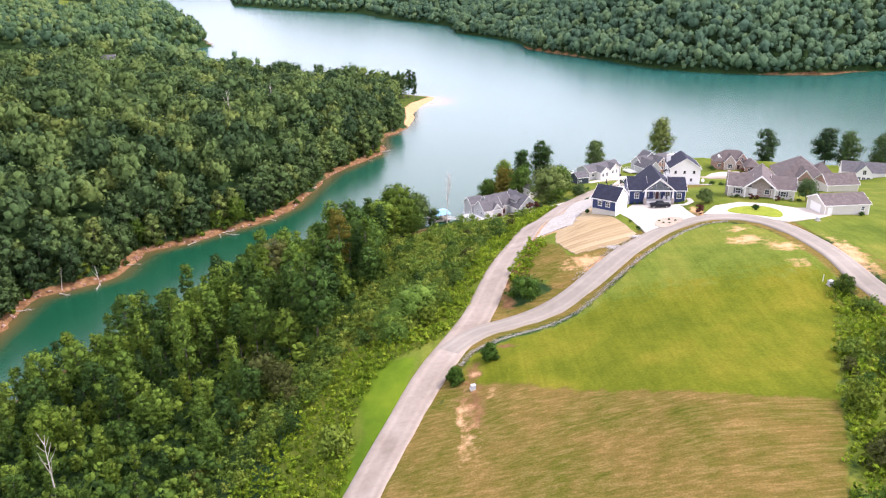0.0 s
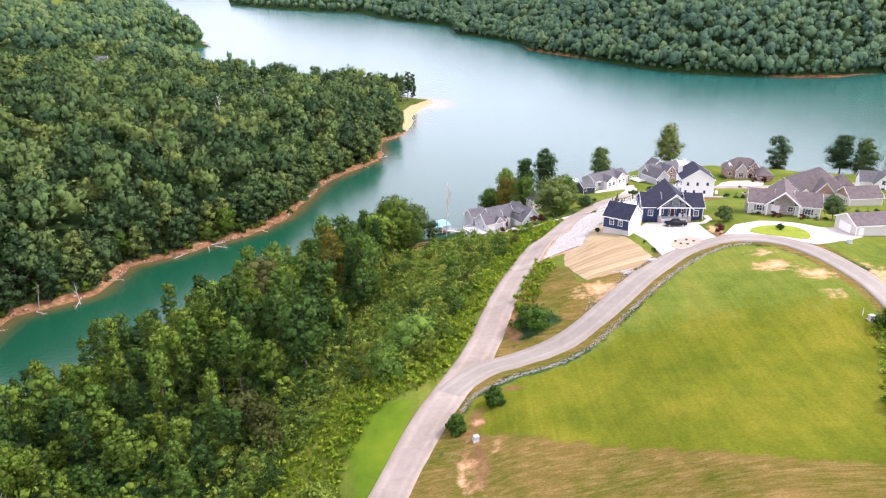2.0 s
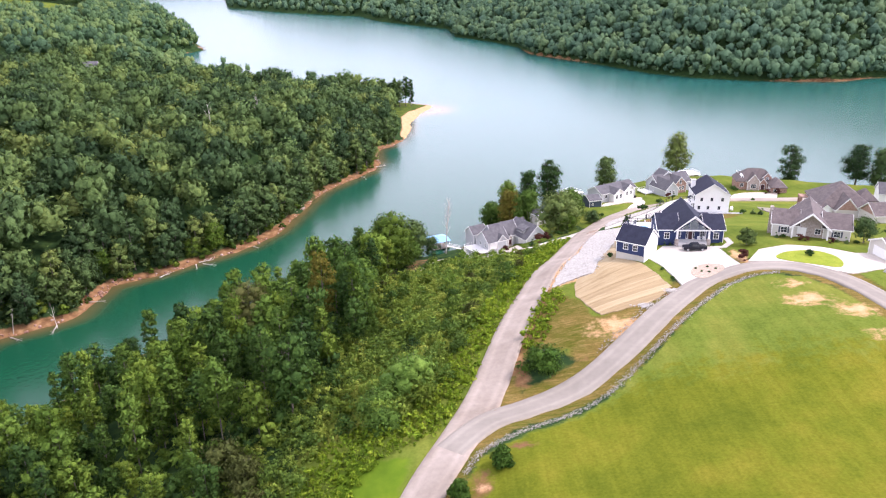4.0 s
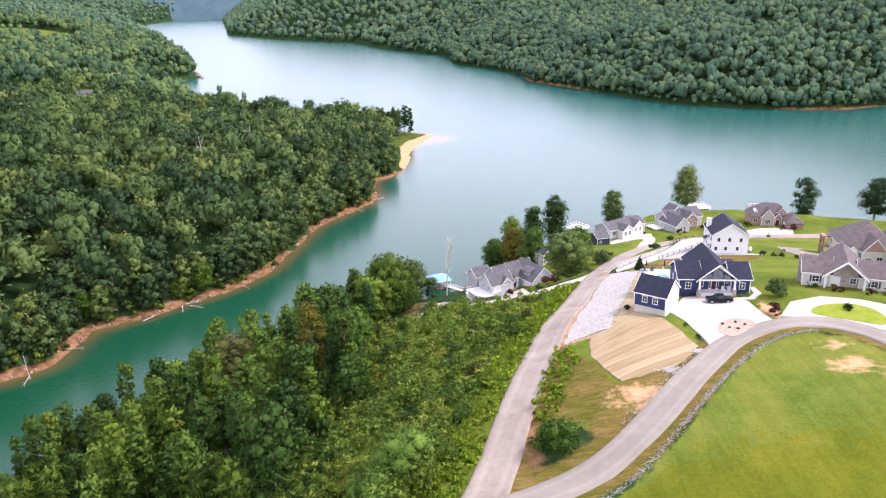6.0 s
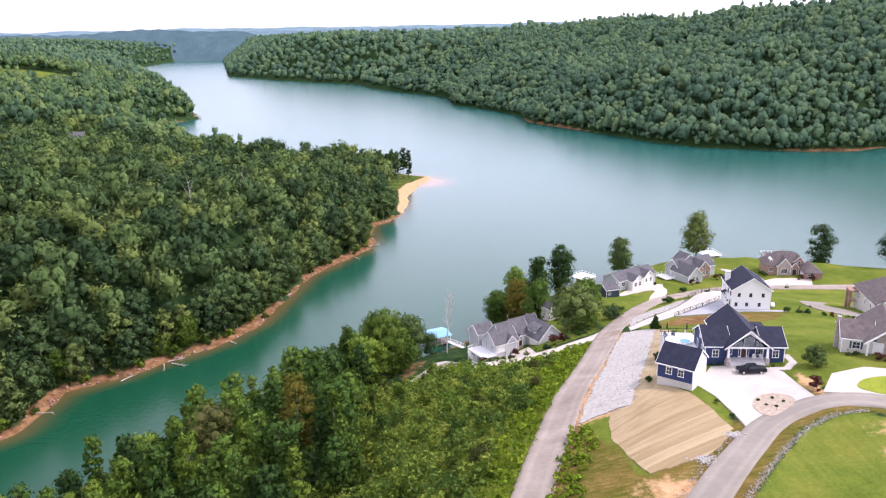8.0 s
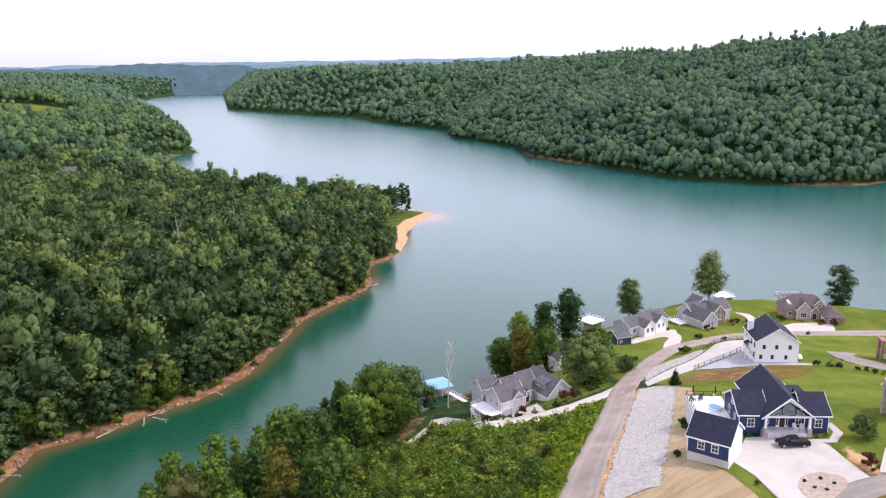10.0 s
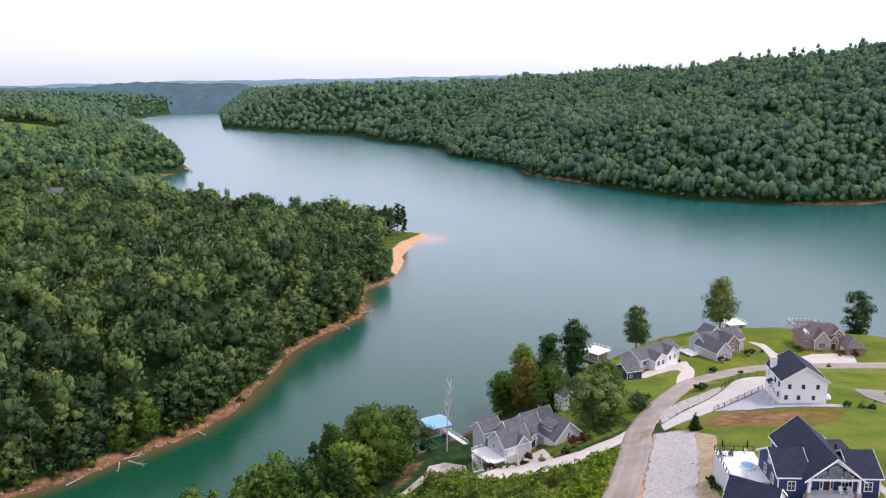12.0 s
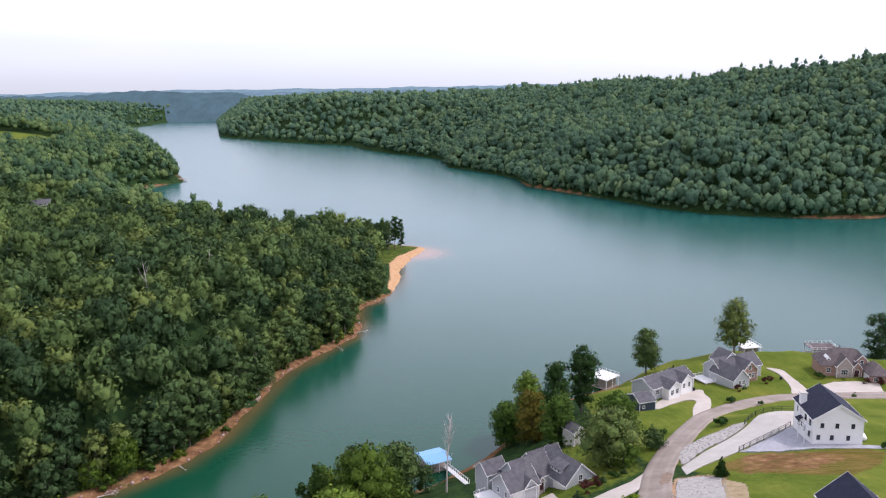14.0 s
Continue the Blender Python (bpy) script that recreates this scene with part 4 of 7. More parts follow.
def cards(points, out, size, r):
    """Small leaf sprays at points, facing roughly out: two triangles each."""
    k = len(points)
    nrm = out + r.normal(0, 0.75, (k, 3))
    nrm /= np.linalg.norm(nrm, axis=1)[:, None]
    up = r.normal(0, 1, (k, 3))
    a = np.cross(nrm, up)
    a /= np.linalg.norm(a, axis=1)[:, None]
    b = np.cross(nrm, a)
    s = size * r.uniform(0.55, 1.35, (k, 1))
    fold = nrm * s * r.uniform(-0.25, 0.25, (k, 1))
    v = np.stack([points + a * s, points + b * s * 0.5 + fold, points - a * s * 0.95, points - b * s * 0.5 + fold], 1).reshape(-1, 3)
    i = np.arange(k)[:, None] * 4
    f = np.vstack([i + [0, 1, 2], i + [0, 2, 3]])
    return v, f


def crown(r, tall, wide, base, lobes, leaves, size, form="round", core=1, fill=0.78):
    """A crown of uneven lobes, each a rough core under leaf sprays. Returns vertices, triangles and
    the soft normals that leaf masses have."""
    vs, fs, ns, n = [], [], [], 0
    cs, rs = [], []
    for i in range(lobes):
        u = (i + 0.5) / lobes
        if form == "tall":
            prof = np.sin(np.pi * min(1, 0.2 + 0.72 * u)) ** 0.7 * 0.8
        elif form == "cone":
            prof = (1 - u) * 0.95 + 0.05
        elif form == "bush":
            prof = np.sqrt(max(0.0, 1 - u * u)) * 0.9
        else:
            prof = np.sin(np.pi * (0.2 + 0.72 * u)) ** 0.8
        ang = i * 2.4 + r.uniform(-0.5, 0.5)
        rad = wide * prof * r.uniform(0.3, 0.8)
        rl = wide * (0.24 + 0.20 * prof) * r.uniform(0.7, 1.3) * (0.8 if form in ("tall", "cone") else 1)
        if form == "cone":
            rad, rl = wide * prof * r.uniform(0.1, 0.3), wide * prof * 0.62 + 0.12
        if form == "mass":
            # one heaped crown with bulges round its shoulders
            if i == 0:
                rad, rl, u = 0.0, wide * 0.8, 0.5
            else:
                up = r.uniform(-0.2, 0.9)
                rad, rl, u = wide * 0.62 * math.sqrt(1 - up * up * 0.8), wide * r.uniform(0.26, 0.44), 0.5 + 0.42 * up
        cs.append((rad * np.cos(ang), rad * np.sin(ang), base + (tall - base) * u * 0.93 + r.uniform(-0.3, 0.3) - (rl * 0.3 if u > 0.8 else 0)))
        rs.append(rl)
    cs, rs = np.array(cs), np.array(rs)
    iv, jf = ICO[core]
    high = 1.3 if form == "mass" else 0.88
    heart = np.array([0, 0, base + (tall - base) * 0.4])
    fill = 0.56 if leaves > 1000 else fill
    for c, rl in zip(cs, rs):
        v = iv * rl * fill * r.uniform(0.65, 1.2, (len(iv), 1)) * [1, 1, high] + c
        vs.append(v)
        ns.append(iv * 0.7 + (v - heart) / wide * 0.5)
        fs.append(jf + n)
        n += len(v)
    pick = r.choice(lobes, leaves, p=rs ** 2 / (rs ** 2).sum())
    d = r.normal(0, 1, (leaves, 3))
    d[:, 2] = np.abs(d[:, 2]) * 1.0 - 0.45
    d /= np.linalg.norm(d, axis=1)[:, None]
    reach = 1.32 if leaves > 150 else 1.06
    pts = cs[pick] + d * rs[pick][:, None] * r.uniform(0.55, reach, (leaves, 1)) ** 0.9 * [1, 1, high]
    v, f = cards(pts, d, size, r)
    vs.append(v)
    fs.append(f + n)
    ns.append(np.repeat(d * 0.65 + (pts - heart) / wide * 0.45 + r.normal(0, 0.5, (leaves, 3)) + [0, 0, 0.1], 4, axis=0))
    ns = np.vstack(ns)
    return np.vstack(vs), np.vstack(fs), ns / np.linalg.norm(ns, axis=1)[:, None]


def tapered(points, radii, sides=6):
    """A limb through points, thinning as the radii say."""
    p = np.array(points, float)
    t = np.gradient(p, axis=0)
    t /= np.linalg.norm(t, axis=1)[:, None]
    vs, fs = [], []
    for i, (q, d, rad) in enumerate(zip(p, t, radii)):
        a = np.cross(d, [0.31, 0.95, 0.07])
        a /= np.linalg.norm(a)
        b = np.cross(d, a)
        for k in range(sides):
            w = 2 * np.pi * k / sides
            vs.append(q + rad * (np.cos(w) * a + np.sin(w) * b))
        if i:
            o = (i - 1) * sides
            for k in range(sides):
                k2 = (k + 1) % sides
                fs += [(o + k, o + k2, o + sides + k2), (o + k, o + sides + k2, o + sides + k)]
    return np.array(vs), np.array(fs)


def limbs(r, tall, base, wide, count, thick, bare=False):
    """Trunk and boughs in one mesh."""
    sway = r.normal(0, 0.03 * tall, 2)
    trunk = [(sway[0] * u * u, sway[1] * u * u, -0.6 + (tall * 0.92 + 0.6) * u) for u in (0, 0.08, 0.3, 0.6, 0.85, 1)]
    vs, fs = tapered(trunk, [thick * 1.35, thick, thick * 0.8, thick * 0.5, thick * 0.3, thick * 0.1])
    vs, fs, n = [vs], [fs], len(vs)
    for i in range(count):
        u = r.uniform(0.35 if not bare else 0.3, 0.9)
        z = tall * u
        ang = i * 2.4 + r.uniform(-0.4, 0.4)
        reach = wide * r.uniform(0.5, 0.95) * (1.15 - u)
        rise = reach * (r.uniform(1.2, 2.4) if bare else r.uniform(0.5, 1.3))
        o = np.array([sway[0] * u * u, sway[1] * u * u, z])
        e = o + [reach * np.cos(ang), reach * np.sin(ang), rise]
        m = o * 0.5 + e * 0.5 + [0, 0, -0.12 * reach]
        v, f = tapered([o, m, e], [thick * 0.35, thick * 0.22, thick * 0.06], 4)
        vs.append(v)
        fs.append(f + n)
        n += len(v)
    return np.vstack(vs), np.vstack(fs)


def tree_thing(name, seed, tall, wide, base, lobes, leaves, size, form, leaf, boughs=7, thick=0.28, core=1):
    r = np.random.default_rng(seed)
    root = new(name)
    v, f = limbs(r, tall, base, wide, boughs, thick)
    t = new("trunk", quick_mesh("trunk", v, f, M_BARK, smooth=True))
    v, f, nn = crown(r, tall, wide, base, lobes, leaves, size, form, core)
    c = new("crown", quick_mesh("crown", v, f, leaf, smooth=True, normals=nn))
    t.parent = c.parent = root
    return root


def planted(kind, x, y, turn=0.0, scale=1.0, sink=0.15):
    ob = copy_thing(kind, pose(x, y, height(x, y) - sink, 0, 0, turn))
    ob.scale = (scale, scale, scale)
    return ob


def retire(obs):
    for ob in obs:
        for o in (*ob.children_recursive, ob):
            bpy.data.objects.remove(o)


def poisson(x0, x1, y0, y1, gap, keep, r, tries=1.0):
    """Scattered points no nearer to one another than the gap."""
    cell = gap / 1.414
    got, grid = [], {}
    m = int((x1 - x0) * (y1 - y0) / (gap * gap) * 3.0 * tries)
    px, py = r.uniform(x0, x1, m), r.uniform(y0, y1, m)
    ok = keep(px, py)
    for x, y in zip(px[ok], py[ok]):
        i, j = int(x // cell), int(y // cell)
        if all((x - a) ** 2 + (y - b) ** 2 > gap * gap for di in range(-2, 3) for dj in range(-2, 3) for a, b in grid.get((i + di, j + dj), ())):
            grid.setdefault((i, j), []).append((x, y))
            got.append((x, y))
    return np.array(got)


def woods(name, spots, protos, lo, hi, leaf, label, category, r, sink=0.3):
    """Many trees in one mesh: turned, scaled copies of a few forms, a tone for each."""
    z = heights(spots[:, 0], spots[:, 1]) - sink
    vs, fs, ts, ns, n = [], [], [], [], 0
    for (x, y), h in zip(spots, z):
        v, f, nn = protos[r.integers(len(protos))]
        a, s = r.uniform(0, 6.28), r.uniform(lo, hi)
        c, q = np.cos(a) * s, np.sin(a) * s
        vs.append(np.column_stack([v[:, 0] * c - v[:, 1] * q + x, v[:, 0] * q + v[:, 1] * c + y, v[:, 2] * s * r.uniform(0.9, 1.12) + h]))
        ns.append(np.column_stack([nn[:, 0] * c - nn[:, 1] * q, nn[:, 0] * q + nn[:, 1] * c, nn[:, 2] * s]) / s)
        fs.append(f + n)
        ts.append(np.full(len(f), r.random()))
        n += len(v)
    ob = new(name, quick_mesh(name, np.vstack(vs), np.vstack(fs), leaf, np.concatenate(ts), True, np.vstack(ns)))
    return tagged(ob, label, category, kind="stuff")



def in_view(px, py, margin=40):
    """The fan of land that the lake view takes in."""
    return np.abs(px) < 0.60 * (py + 10) + margin


def far_from(px, py, ring_or_line, gap):
    return to_shore(px, py, ring_or_line) > gap


# peninsula: broadleaf woods down to the clay bank
r = np.random.default_rng(11)
oaks = [crown(r, t, w, b, 11, 270, 0.95, "mass", 1, 0.68) for t, w, b in ((20, 7.0, 3), (22, 7.6, 4), (18, 6.6, 2.5), (23, 6.8, 3.5), (17, 7.0, 2), (16, 5.8, 2))]


def west_near(px, py):
    tip = (px > -37) & (py > 545)
    return inside(px, py, WEST_LAND) & far_from(px, py, WEST_SHORE, 3.4) & in_view(px, py, 30) & ~tip & (np.hypot(px + 296, py - 690) > 13)


spots = poisson(-340, -20, 150, 735, 8.1, west_near, r, 5)
front = to_shore(spots[:, 0], spots[:, 1], WEST_SHORE) < 11
spots = spots[~(front & (spots[:, 1] < 600))]
edge_trees = poisson(-340, -20, 150, 600, 5.4, lambda px, py: west_near(px, py) & (to_shore(px, py, WEST_SHORE) < 12.5), r, 3)
woods("peninsula_woods", spots, oaks, 0.72, 1.2, M_LEAF, "dense broadleaf woods covering the peninsula", "woods", r)
kinds = [tree_thing("shore_tree", 30 + i, tall, wide, base, 14, 780, 0.7, "round", M_LEAF, 7, 0.3) for i, (tall, wide, base) in enumerate(((19, 5.4, 2), (22, 5.4, 3), (15, 5.0, 1.2)))]
for x, y in edge_trees:
    tagged(planted(kinds[int(r.integers(3))], x, y, r.uniform(0, 360), r.uniform(0.75, 1.1)), "broadleaf tree leaning over the clay bank", "tree", "trees along the peninsula shore")
retire(kinds)
shrubs = [crown(r, 3.2, 2.2, 0.2, 4, 70, 0.5, "bush", 1) for _ in range(3)]
spots = poisson(-340, -20, 150, 735, 3.6, lambda px, py: inside(px, py, WEST_LAND) & (to_shore(px, py, WEST_SHORE) > 2.4 + 2.6 * wobble(px, py, 9.0, 6)) & (to_shore(px, py, WEST_SHORE) < 13) & in_view(px, py, 30) & ~((px > -40) & (py > 545)), r)
woods("shore_brush", spots, shrubs, 0.6, 1.5, M_BUSH, "green brush along the clay shore", "brush", r)

saplings = [crown(r, t, w, 0.3, 6, 120, 0.5, "round", 1, 0.45) for t, w in ((6.5, 2.6), (5.0, 2.4), (8.0, 2.8))]
spots = poisson(-340, -20, 150, 640, 3.3, lambda px, py: inside(px, py, WEST_LAND) & (to_shore(px, py, WEST_SHORE) > 4.0 + 2.0 * wobble(px, py, 7.0, 2)) & (to_shore(px, py, WEST_SHORE) < 9) & in_view(px, py, 30) & ~((px > -37) & (py > 545)), r)
woods("shore_saplings", spots, saplings, 0.7, 1.3, M_LEAF, "young broadleaf trees crowding the clay bank", "saplings", r)

# hills to the west and over the lake
small = [crown(r, t, w, b, 4, 36, 1.2, "mass", 1, 0.84) for t, w, b in ((20, 7.6, 2), (23, 7.0, 3), (18, 7.8, 1), (24, 6.2, 3))]
tiny = [crown(r, t, w, b, 3, 26, 1.8, "mass", 1, 0.86) for t, w, b in ((19, 9.0, 4), (22, 8.4, 5), (17, 9.5, 4))]


def meadow(px, py):
    return (np.hypot((px + 600) / 84, (py - 1180) / 120) < 1) | (np.hypot((px + 440) / 24, (py - 1300) / 20) < 1)


spots = poisson(-900, -60, 735, 1500, 9.0, lambda px, py: inside(px, py, WEST_LAND) & far_from(px, py, WEST_SHORE, 5) & in_view(px, py) & ~meadow(px, py), r, 2)
woods("west_woods", spots, small, 0.7, 1.3, M_HAZED_MID_LEAF, "wooded hills along the western shore", "woods", r)
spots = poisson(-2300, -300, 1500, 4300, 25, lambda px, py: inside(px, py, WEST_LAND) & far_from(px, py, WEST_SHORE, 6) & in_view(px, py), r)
woods("distant_woods", spots, tiny, 0.95, 1.5, M_HAZED_LEAF, "distant wooded hills beyond the western shore", "woods", r)
spots = poisson(-100, 900, 730, 1700, 8.0, lambda px, py: inside(px, py, FAR_LAND) & (to_shore(px, py, FAR_SHORE) > 1.5) & (to_shore(px, py, FAR_SHORE) < 420) & in_view(px, py, 60), r, 2)
hem = poisson(20, 600, 700, 1400, 6.2, lambda px, py: inside(px, py, FAR_LAND) & (to_shore(px, py, FAR_SHORE) > 0.5) & (to_shore(px, py, FAR_SHORE) < 11) & in_view(px, py, 60), r, 2)
woods("shore_woods", hem, small, 0.4, 0.75, M_HAZED_LEAF, "low trees leaning over the far shore", "woods", r)
woods("hill_woods", spots, small, 0.82, 1.38, M_HAZED_LEAF, "wooded hillside across the lake", "woods", r)
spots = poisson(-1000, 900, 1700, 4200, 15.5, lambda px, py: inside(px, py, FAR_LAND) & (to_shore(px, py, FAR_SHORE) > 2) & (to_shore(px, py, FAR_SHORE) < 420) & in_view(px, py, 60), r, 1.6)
woods("ridge_woods", spots, tiny, 0.92, 1.45, M_HAZED_LEAF, "wooded ridge running down to the far water", "woods", r)

# the slope on the near side of the cove, tree by tree
SLOPE_EDGE = ([40, 75, 106, 138, 161, 183, 205, 225, 250, 275, 300], [-56, -52, -47, -43, -36, -25, -20, -24, -22, -18, -12])


# trees that stand out on the slope: x, y, height, half width, foot of the crown, form, leaves, words
MARKED = [
    (-31.5, 214, 27, 4.8, 9, "tall", "orange", "tall slender tree with orange-brown crown and pale trunk"),
    (-22.5, 210, 22, 2.5, 5, "tall", "lime", "bright green slender young tree"),
    (-38, 191, 23, 3.9, 2, "tall", "green", "tall pointed tree with hanging green foliage"),
    (-52, 202, 25, 3.2, 6, "tall", "lime", "narrow yellow-green tree above the cove"),
    (-38, 207, 24, 4.2, 4, "tall", "green", "tall green broadleaf tree with bare lower trunk"),
    (-18, 202, 11, 2.8, 0.6, "tall", "green", "small pointed green tree in the thicket"),
    (-54, 226, 21, 7.0, 4, "round", "brown", "broad dull olive tree above the cove"),
    (-64, 197, 21, 4.4, 3, "tall", "lime", "bright green tall tree near the cove"),
    (-31, 255, 21, 6.0, 3, "round", "green", "rounded green tree above the cove"),
    (-65, 178, 21, 4.6, 6, "tall", "lime", "bright green tall tree with a thin bare trunk"),
    (-87, 175, 18, 4.8, 2, "round", "lime", "bright green broadleaf tree near the water"),
    (-38.5, 174, 25, 3.4, 5, "tall", "green", "tall narrow tree with pale trunk"),
    (-49, 183, 23, 4.2, 6, "tall", "green", "tall green tree with a thin white trunk"),
    (-54, 180, 13, 4.2, 1, "round", "lime", "low bright green broadleaf tree"),
    (-42, 154, 9, 6.5, 0.5, "bush", "brown", "spreading tan-green willow shrub"),
    (-36, 148, 7, 4.5, 0.4, "bush", "brown", "olive-brown wild shrub in the weeds"),
    (-92, 148, 13, 5.0, 2, "round", "lime", "light green broadleaf tree"),
    (-20.5, 116, 5.2, 3.6, 0.3, "bush", "scrub", "dusty olive wild shrub beside the lawn"),
    (-6.5, 163, 7.5, 7.0, 0.3, "bush", "sumac", "wide pale green clump of feathery leaves"),
    (-12, 156, 5.5, 5.0, 0.3, "bush", "sumac", "pale green clump of feathery leaves"),
    (-11, 150, 4.5, 3.6, 0.3, "bush", "sumac", "small pale green clump of feathery leaves"),
]


def clear_of_marked(px, py):
    return np.min([np.hypot(px - m[0], py - m[1]) - m[3] * 0.8 for m in MARKED], axis=0) > 0.6


def slope_wood(px, py):
    return inside(px, py, HOME_LAND) & (px < np.interp(py, *SLOPE_EDGE)) & far_from(px, py, HOME_SHORE, 3) & (px > -0.66 * (py + 2) - 25)


kinds = []
for i, (tall, wide, base, form, leaf) in enumerate(((21, 3.8, 4, "tall", M_SLOPE), (19, 3.4, 4, "tall", M_SLOPE), (18, 4.8, 4, "round", M_SLOPE), (22, 4.0, 7, "tall", M_SLOPE),
                                                    (14, 4.4, 2, "round", M_SLOPE), (17, 3.4, 3, "tall", M_LIME))):
    kinds.append(tree_thing("broadleaf_tree", 40 + i, tall, wide, base, 22, 1010, 0.5, form, leaf, 7, 0.2))
SAY = ["slender tall broadleaf tree with a dense green crown", "narrow broadleaf tree on the cove slope", "round-crowned green broadleaf tree on the slope",
       "tall broadleaf tree with a bare lower trunk", "low spreading broadleaf tree in the woods", "yellow-green young broadleaf tree on the slope"]
r = np.random.default_rng(21)
for x, y in poisson(-150, -5, 45, 300, 5.8, lambda px, py: slope_wood(px, py) & clear_of_marked(px, py), r):
    k = int(r.choice(6, p=[0.25, 0.18, 0.2, 0.12, 0.15, 0.10]))
    tagged(planted(kinds[k], x, y, r.uniform(0, 360), r.uniform(0.55, 1.2) * float(np.interp(y, [120, 150, 172], [0.5, 0.58, 1.0])) * min(1.0, 0.62 + float(to_shore(np.array([x]), np.array([y]), HOME_SHORE)[0]) / 90)), SAY[k], "tree", "trees of the cove slope")
retire(kinds)
MARKED_LEAF = {"orange": M_ORANGE, "lime": M_LIME, "green": M_SLOPE, "brown": M_BROWNING, "scrub": M_SCRUB, "sumac": M_SUMAC}
for i, (x, y, tall, wide, foot, form, key, words) in enumerate(MARKED):
    ob = tree_thing("broadleaf_tree" if tall > 8 else "shrub", 500 + i, tall, wide, foot, 26, 2400, 0.36 if tall > 8 else 0.3, form, MARKED_LEAF[key], 9, 0.011 * tall + 0.05)
    ob.matrix_basis = pose(x, y, height(x, y) - 0.2, 0, 0, 47 * i)
    tagged(ob, words, "tree" if tall > 8 else "shrub", "marked trees of the cove slope")

low = [crown(r, t, w, 0.1, 4, 60, 0.6, "bush", 1, 0.7) for t, w in ((3.2, 2.6), (4.4, 2.8), (2.4, 2.4))]
spots = poisson(-150, -5, 45, 300, 4.2, lambda px, py: slope_wood(px, py) & (py > 168), r)
spots = np.concatenate([spots, poisson(-150, -5, 45, 168, 2.7, slope_wood, r)])
woods("undergrowth", spots, low, 0.7, 1.4, M_SLOPE, "leafy undergrowth beneath the slope trees", "undergrowth", r)

# undergrowth and thicket between the woods and the lane, and the hedge along the field
r = np.random.default_rng(31)
weeds = [crown(r, t, w, 0.05, 3, 38, 0.28, "bush", 1, 0.34) for t, w in ((1.1, 1.1), (1.6, 1.2), (0.8, 1.1), (1.3, 0.9))]
brush = [crown(r, t, w, 0.05, 5, 135, 0.27, "bush", 1, 0.4) for t, w in ((2.4, 1.9), (3.2, 2.1), (1.8, 2.0), (3.8, 2.0), (2.8, 2.5))]


FORK = [(15.5, 168), (20, 168), (24.5, 180), (28, 190), (27.5, 197), (23.8, 195)]


def thicket(px, py):
    lane = to_shore(px, py, LANE_DOWN)
    left = px < np.interp(py, [c[1] for c in LANE_DOWN[:13]], [c[0] for c in LANE_DOWN[:13]])
    belt = left & (px > np.interp(py, *SLOPE_EDGE) - 4) & (lane > np.interp(py, [85, 105, 125, 138, 145, 200], [3.9, 4.0, 11.5, 12.0, 4.0, 3.9])) & (py > 60) & (py < 268) & ~inside(px, py, TAN_DRIVE) & ~inside(px, py, TAN_PATH)
    below = inside(px, py, [(-8, 268), (4, 262), (12, 263.5), (8, 268), (4, 273), (-3, 276)])
    below = below | inside(px, py, [(-3, 277), (2, 275.5), (6, 273), (6, 281.5), (0, 283), (-3, 280)])
    fork = inside(px, py, FORK)
    hedge = inside(px, py, [(83, 146), (64.5, 104.5), (54, 80), (46, 60), (70, 60), (76, 100), (88, 134)])
    return (belt | below | hedge | fork) & inside(px, py, HOME_LAND)


def lane_side(px, py):
    """The strip of tall weeds that follows the lane, the fork and the side lawn."""
    lane = to_shore(px, py, LANE_DOWN)
    paving = to_shore(px, py, TAN_DRIVE + TAN_DRIVE[:1])
    return (px > 40) | (paving < 8) | (lane < 10.5 + 3.5 * wobble(px, py, 8.0, 3)) | ((py < 152) & (px < 30) & (lane < 27 + 6 * wobble(px, py, 6.0, 3)))


spots = poisson(-70, 95, 60, 280, 1.12, lambda px, py: thicket(px, py) & lane_side(px, py), r)
woods("weeds", spots, weeds, 0.7, 1.45, M_WEED, "tall bright green weeds along the lane", "weeds", r, 0.1)
spots = poisson(-70, 95, 60, 280, 2.0, lambda px, py: thicket(px, py) & ~lane_side(px, py), r, 1.5)
woods("thicket", spots, brush, 0.6, 1.35, M_SCRUB, "tangled olive-green thicket on the bank", "thicket", r, 0.1)


def scrubby(px, py):
    lane = to_shore(px, py, LANE_DOWN)
    return thicket(px, py) & ~inside(px, py, FORK) & (to_shore(px, py, TAN_DRIVE + TAN_DRIVE[:1]) > 9) & (((lane > 9) & ((py > 150) | (lane > 24))) | ((px > 40) & (np.sin(px * 0.7) > 0.55))) & (np.sin(px * 0.21 + 1) + np.cos(py * 0.17) > -0.9)


scrub_spots = poisson(-70, 95, 60, 275, 5.2, scrubby, r)
kinds = []
for i, (tall, wide, leaf) in enumerate(((4.2, 2.6, M_BUSH), (5.6, 3.0, M_SLOPE), (3.6, 2.9, M_SCRUB), (4.2, 2.6, M_BROWNING))):
    root = new("shrub")
    v, f, nn = crown(np.random.default_rng(60 + i), tall, wide, 0.2, 10, 640, 0.27, "bush", 1, 0.42)
    c = new("crown", quick_mesh("crown", v, f, leaf, smooth=True, normals=nn))
    c.parent = root
    kinds.append(root)
for x, y in scrub_spots:
    k = int(r.choice(4, p=[0.3, 0.32, 0.31, 0.07]))
    tagged(planted(kinds[k], x, y, r.uniform(0, 360), r.uniform(0.6, 1.15)), ["wild green shrub in the thicket", "dark green wild shrub on the slope", "low spreading wild shrub", "browning wild shrub among the weeds"][k], "shrub", "shrubs of the thicket")
retire(kinds)

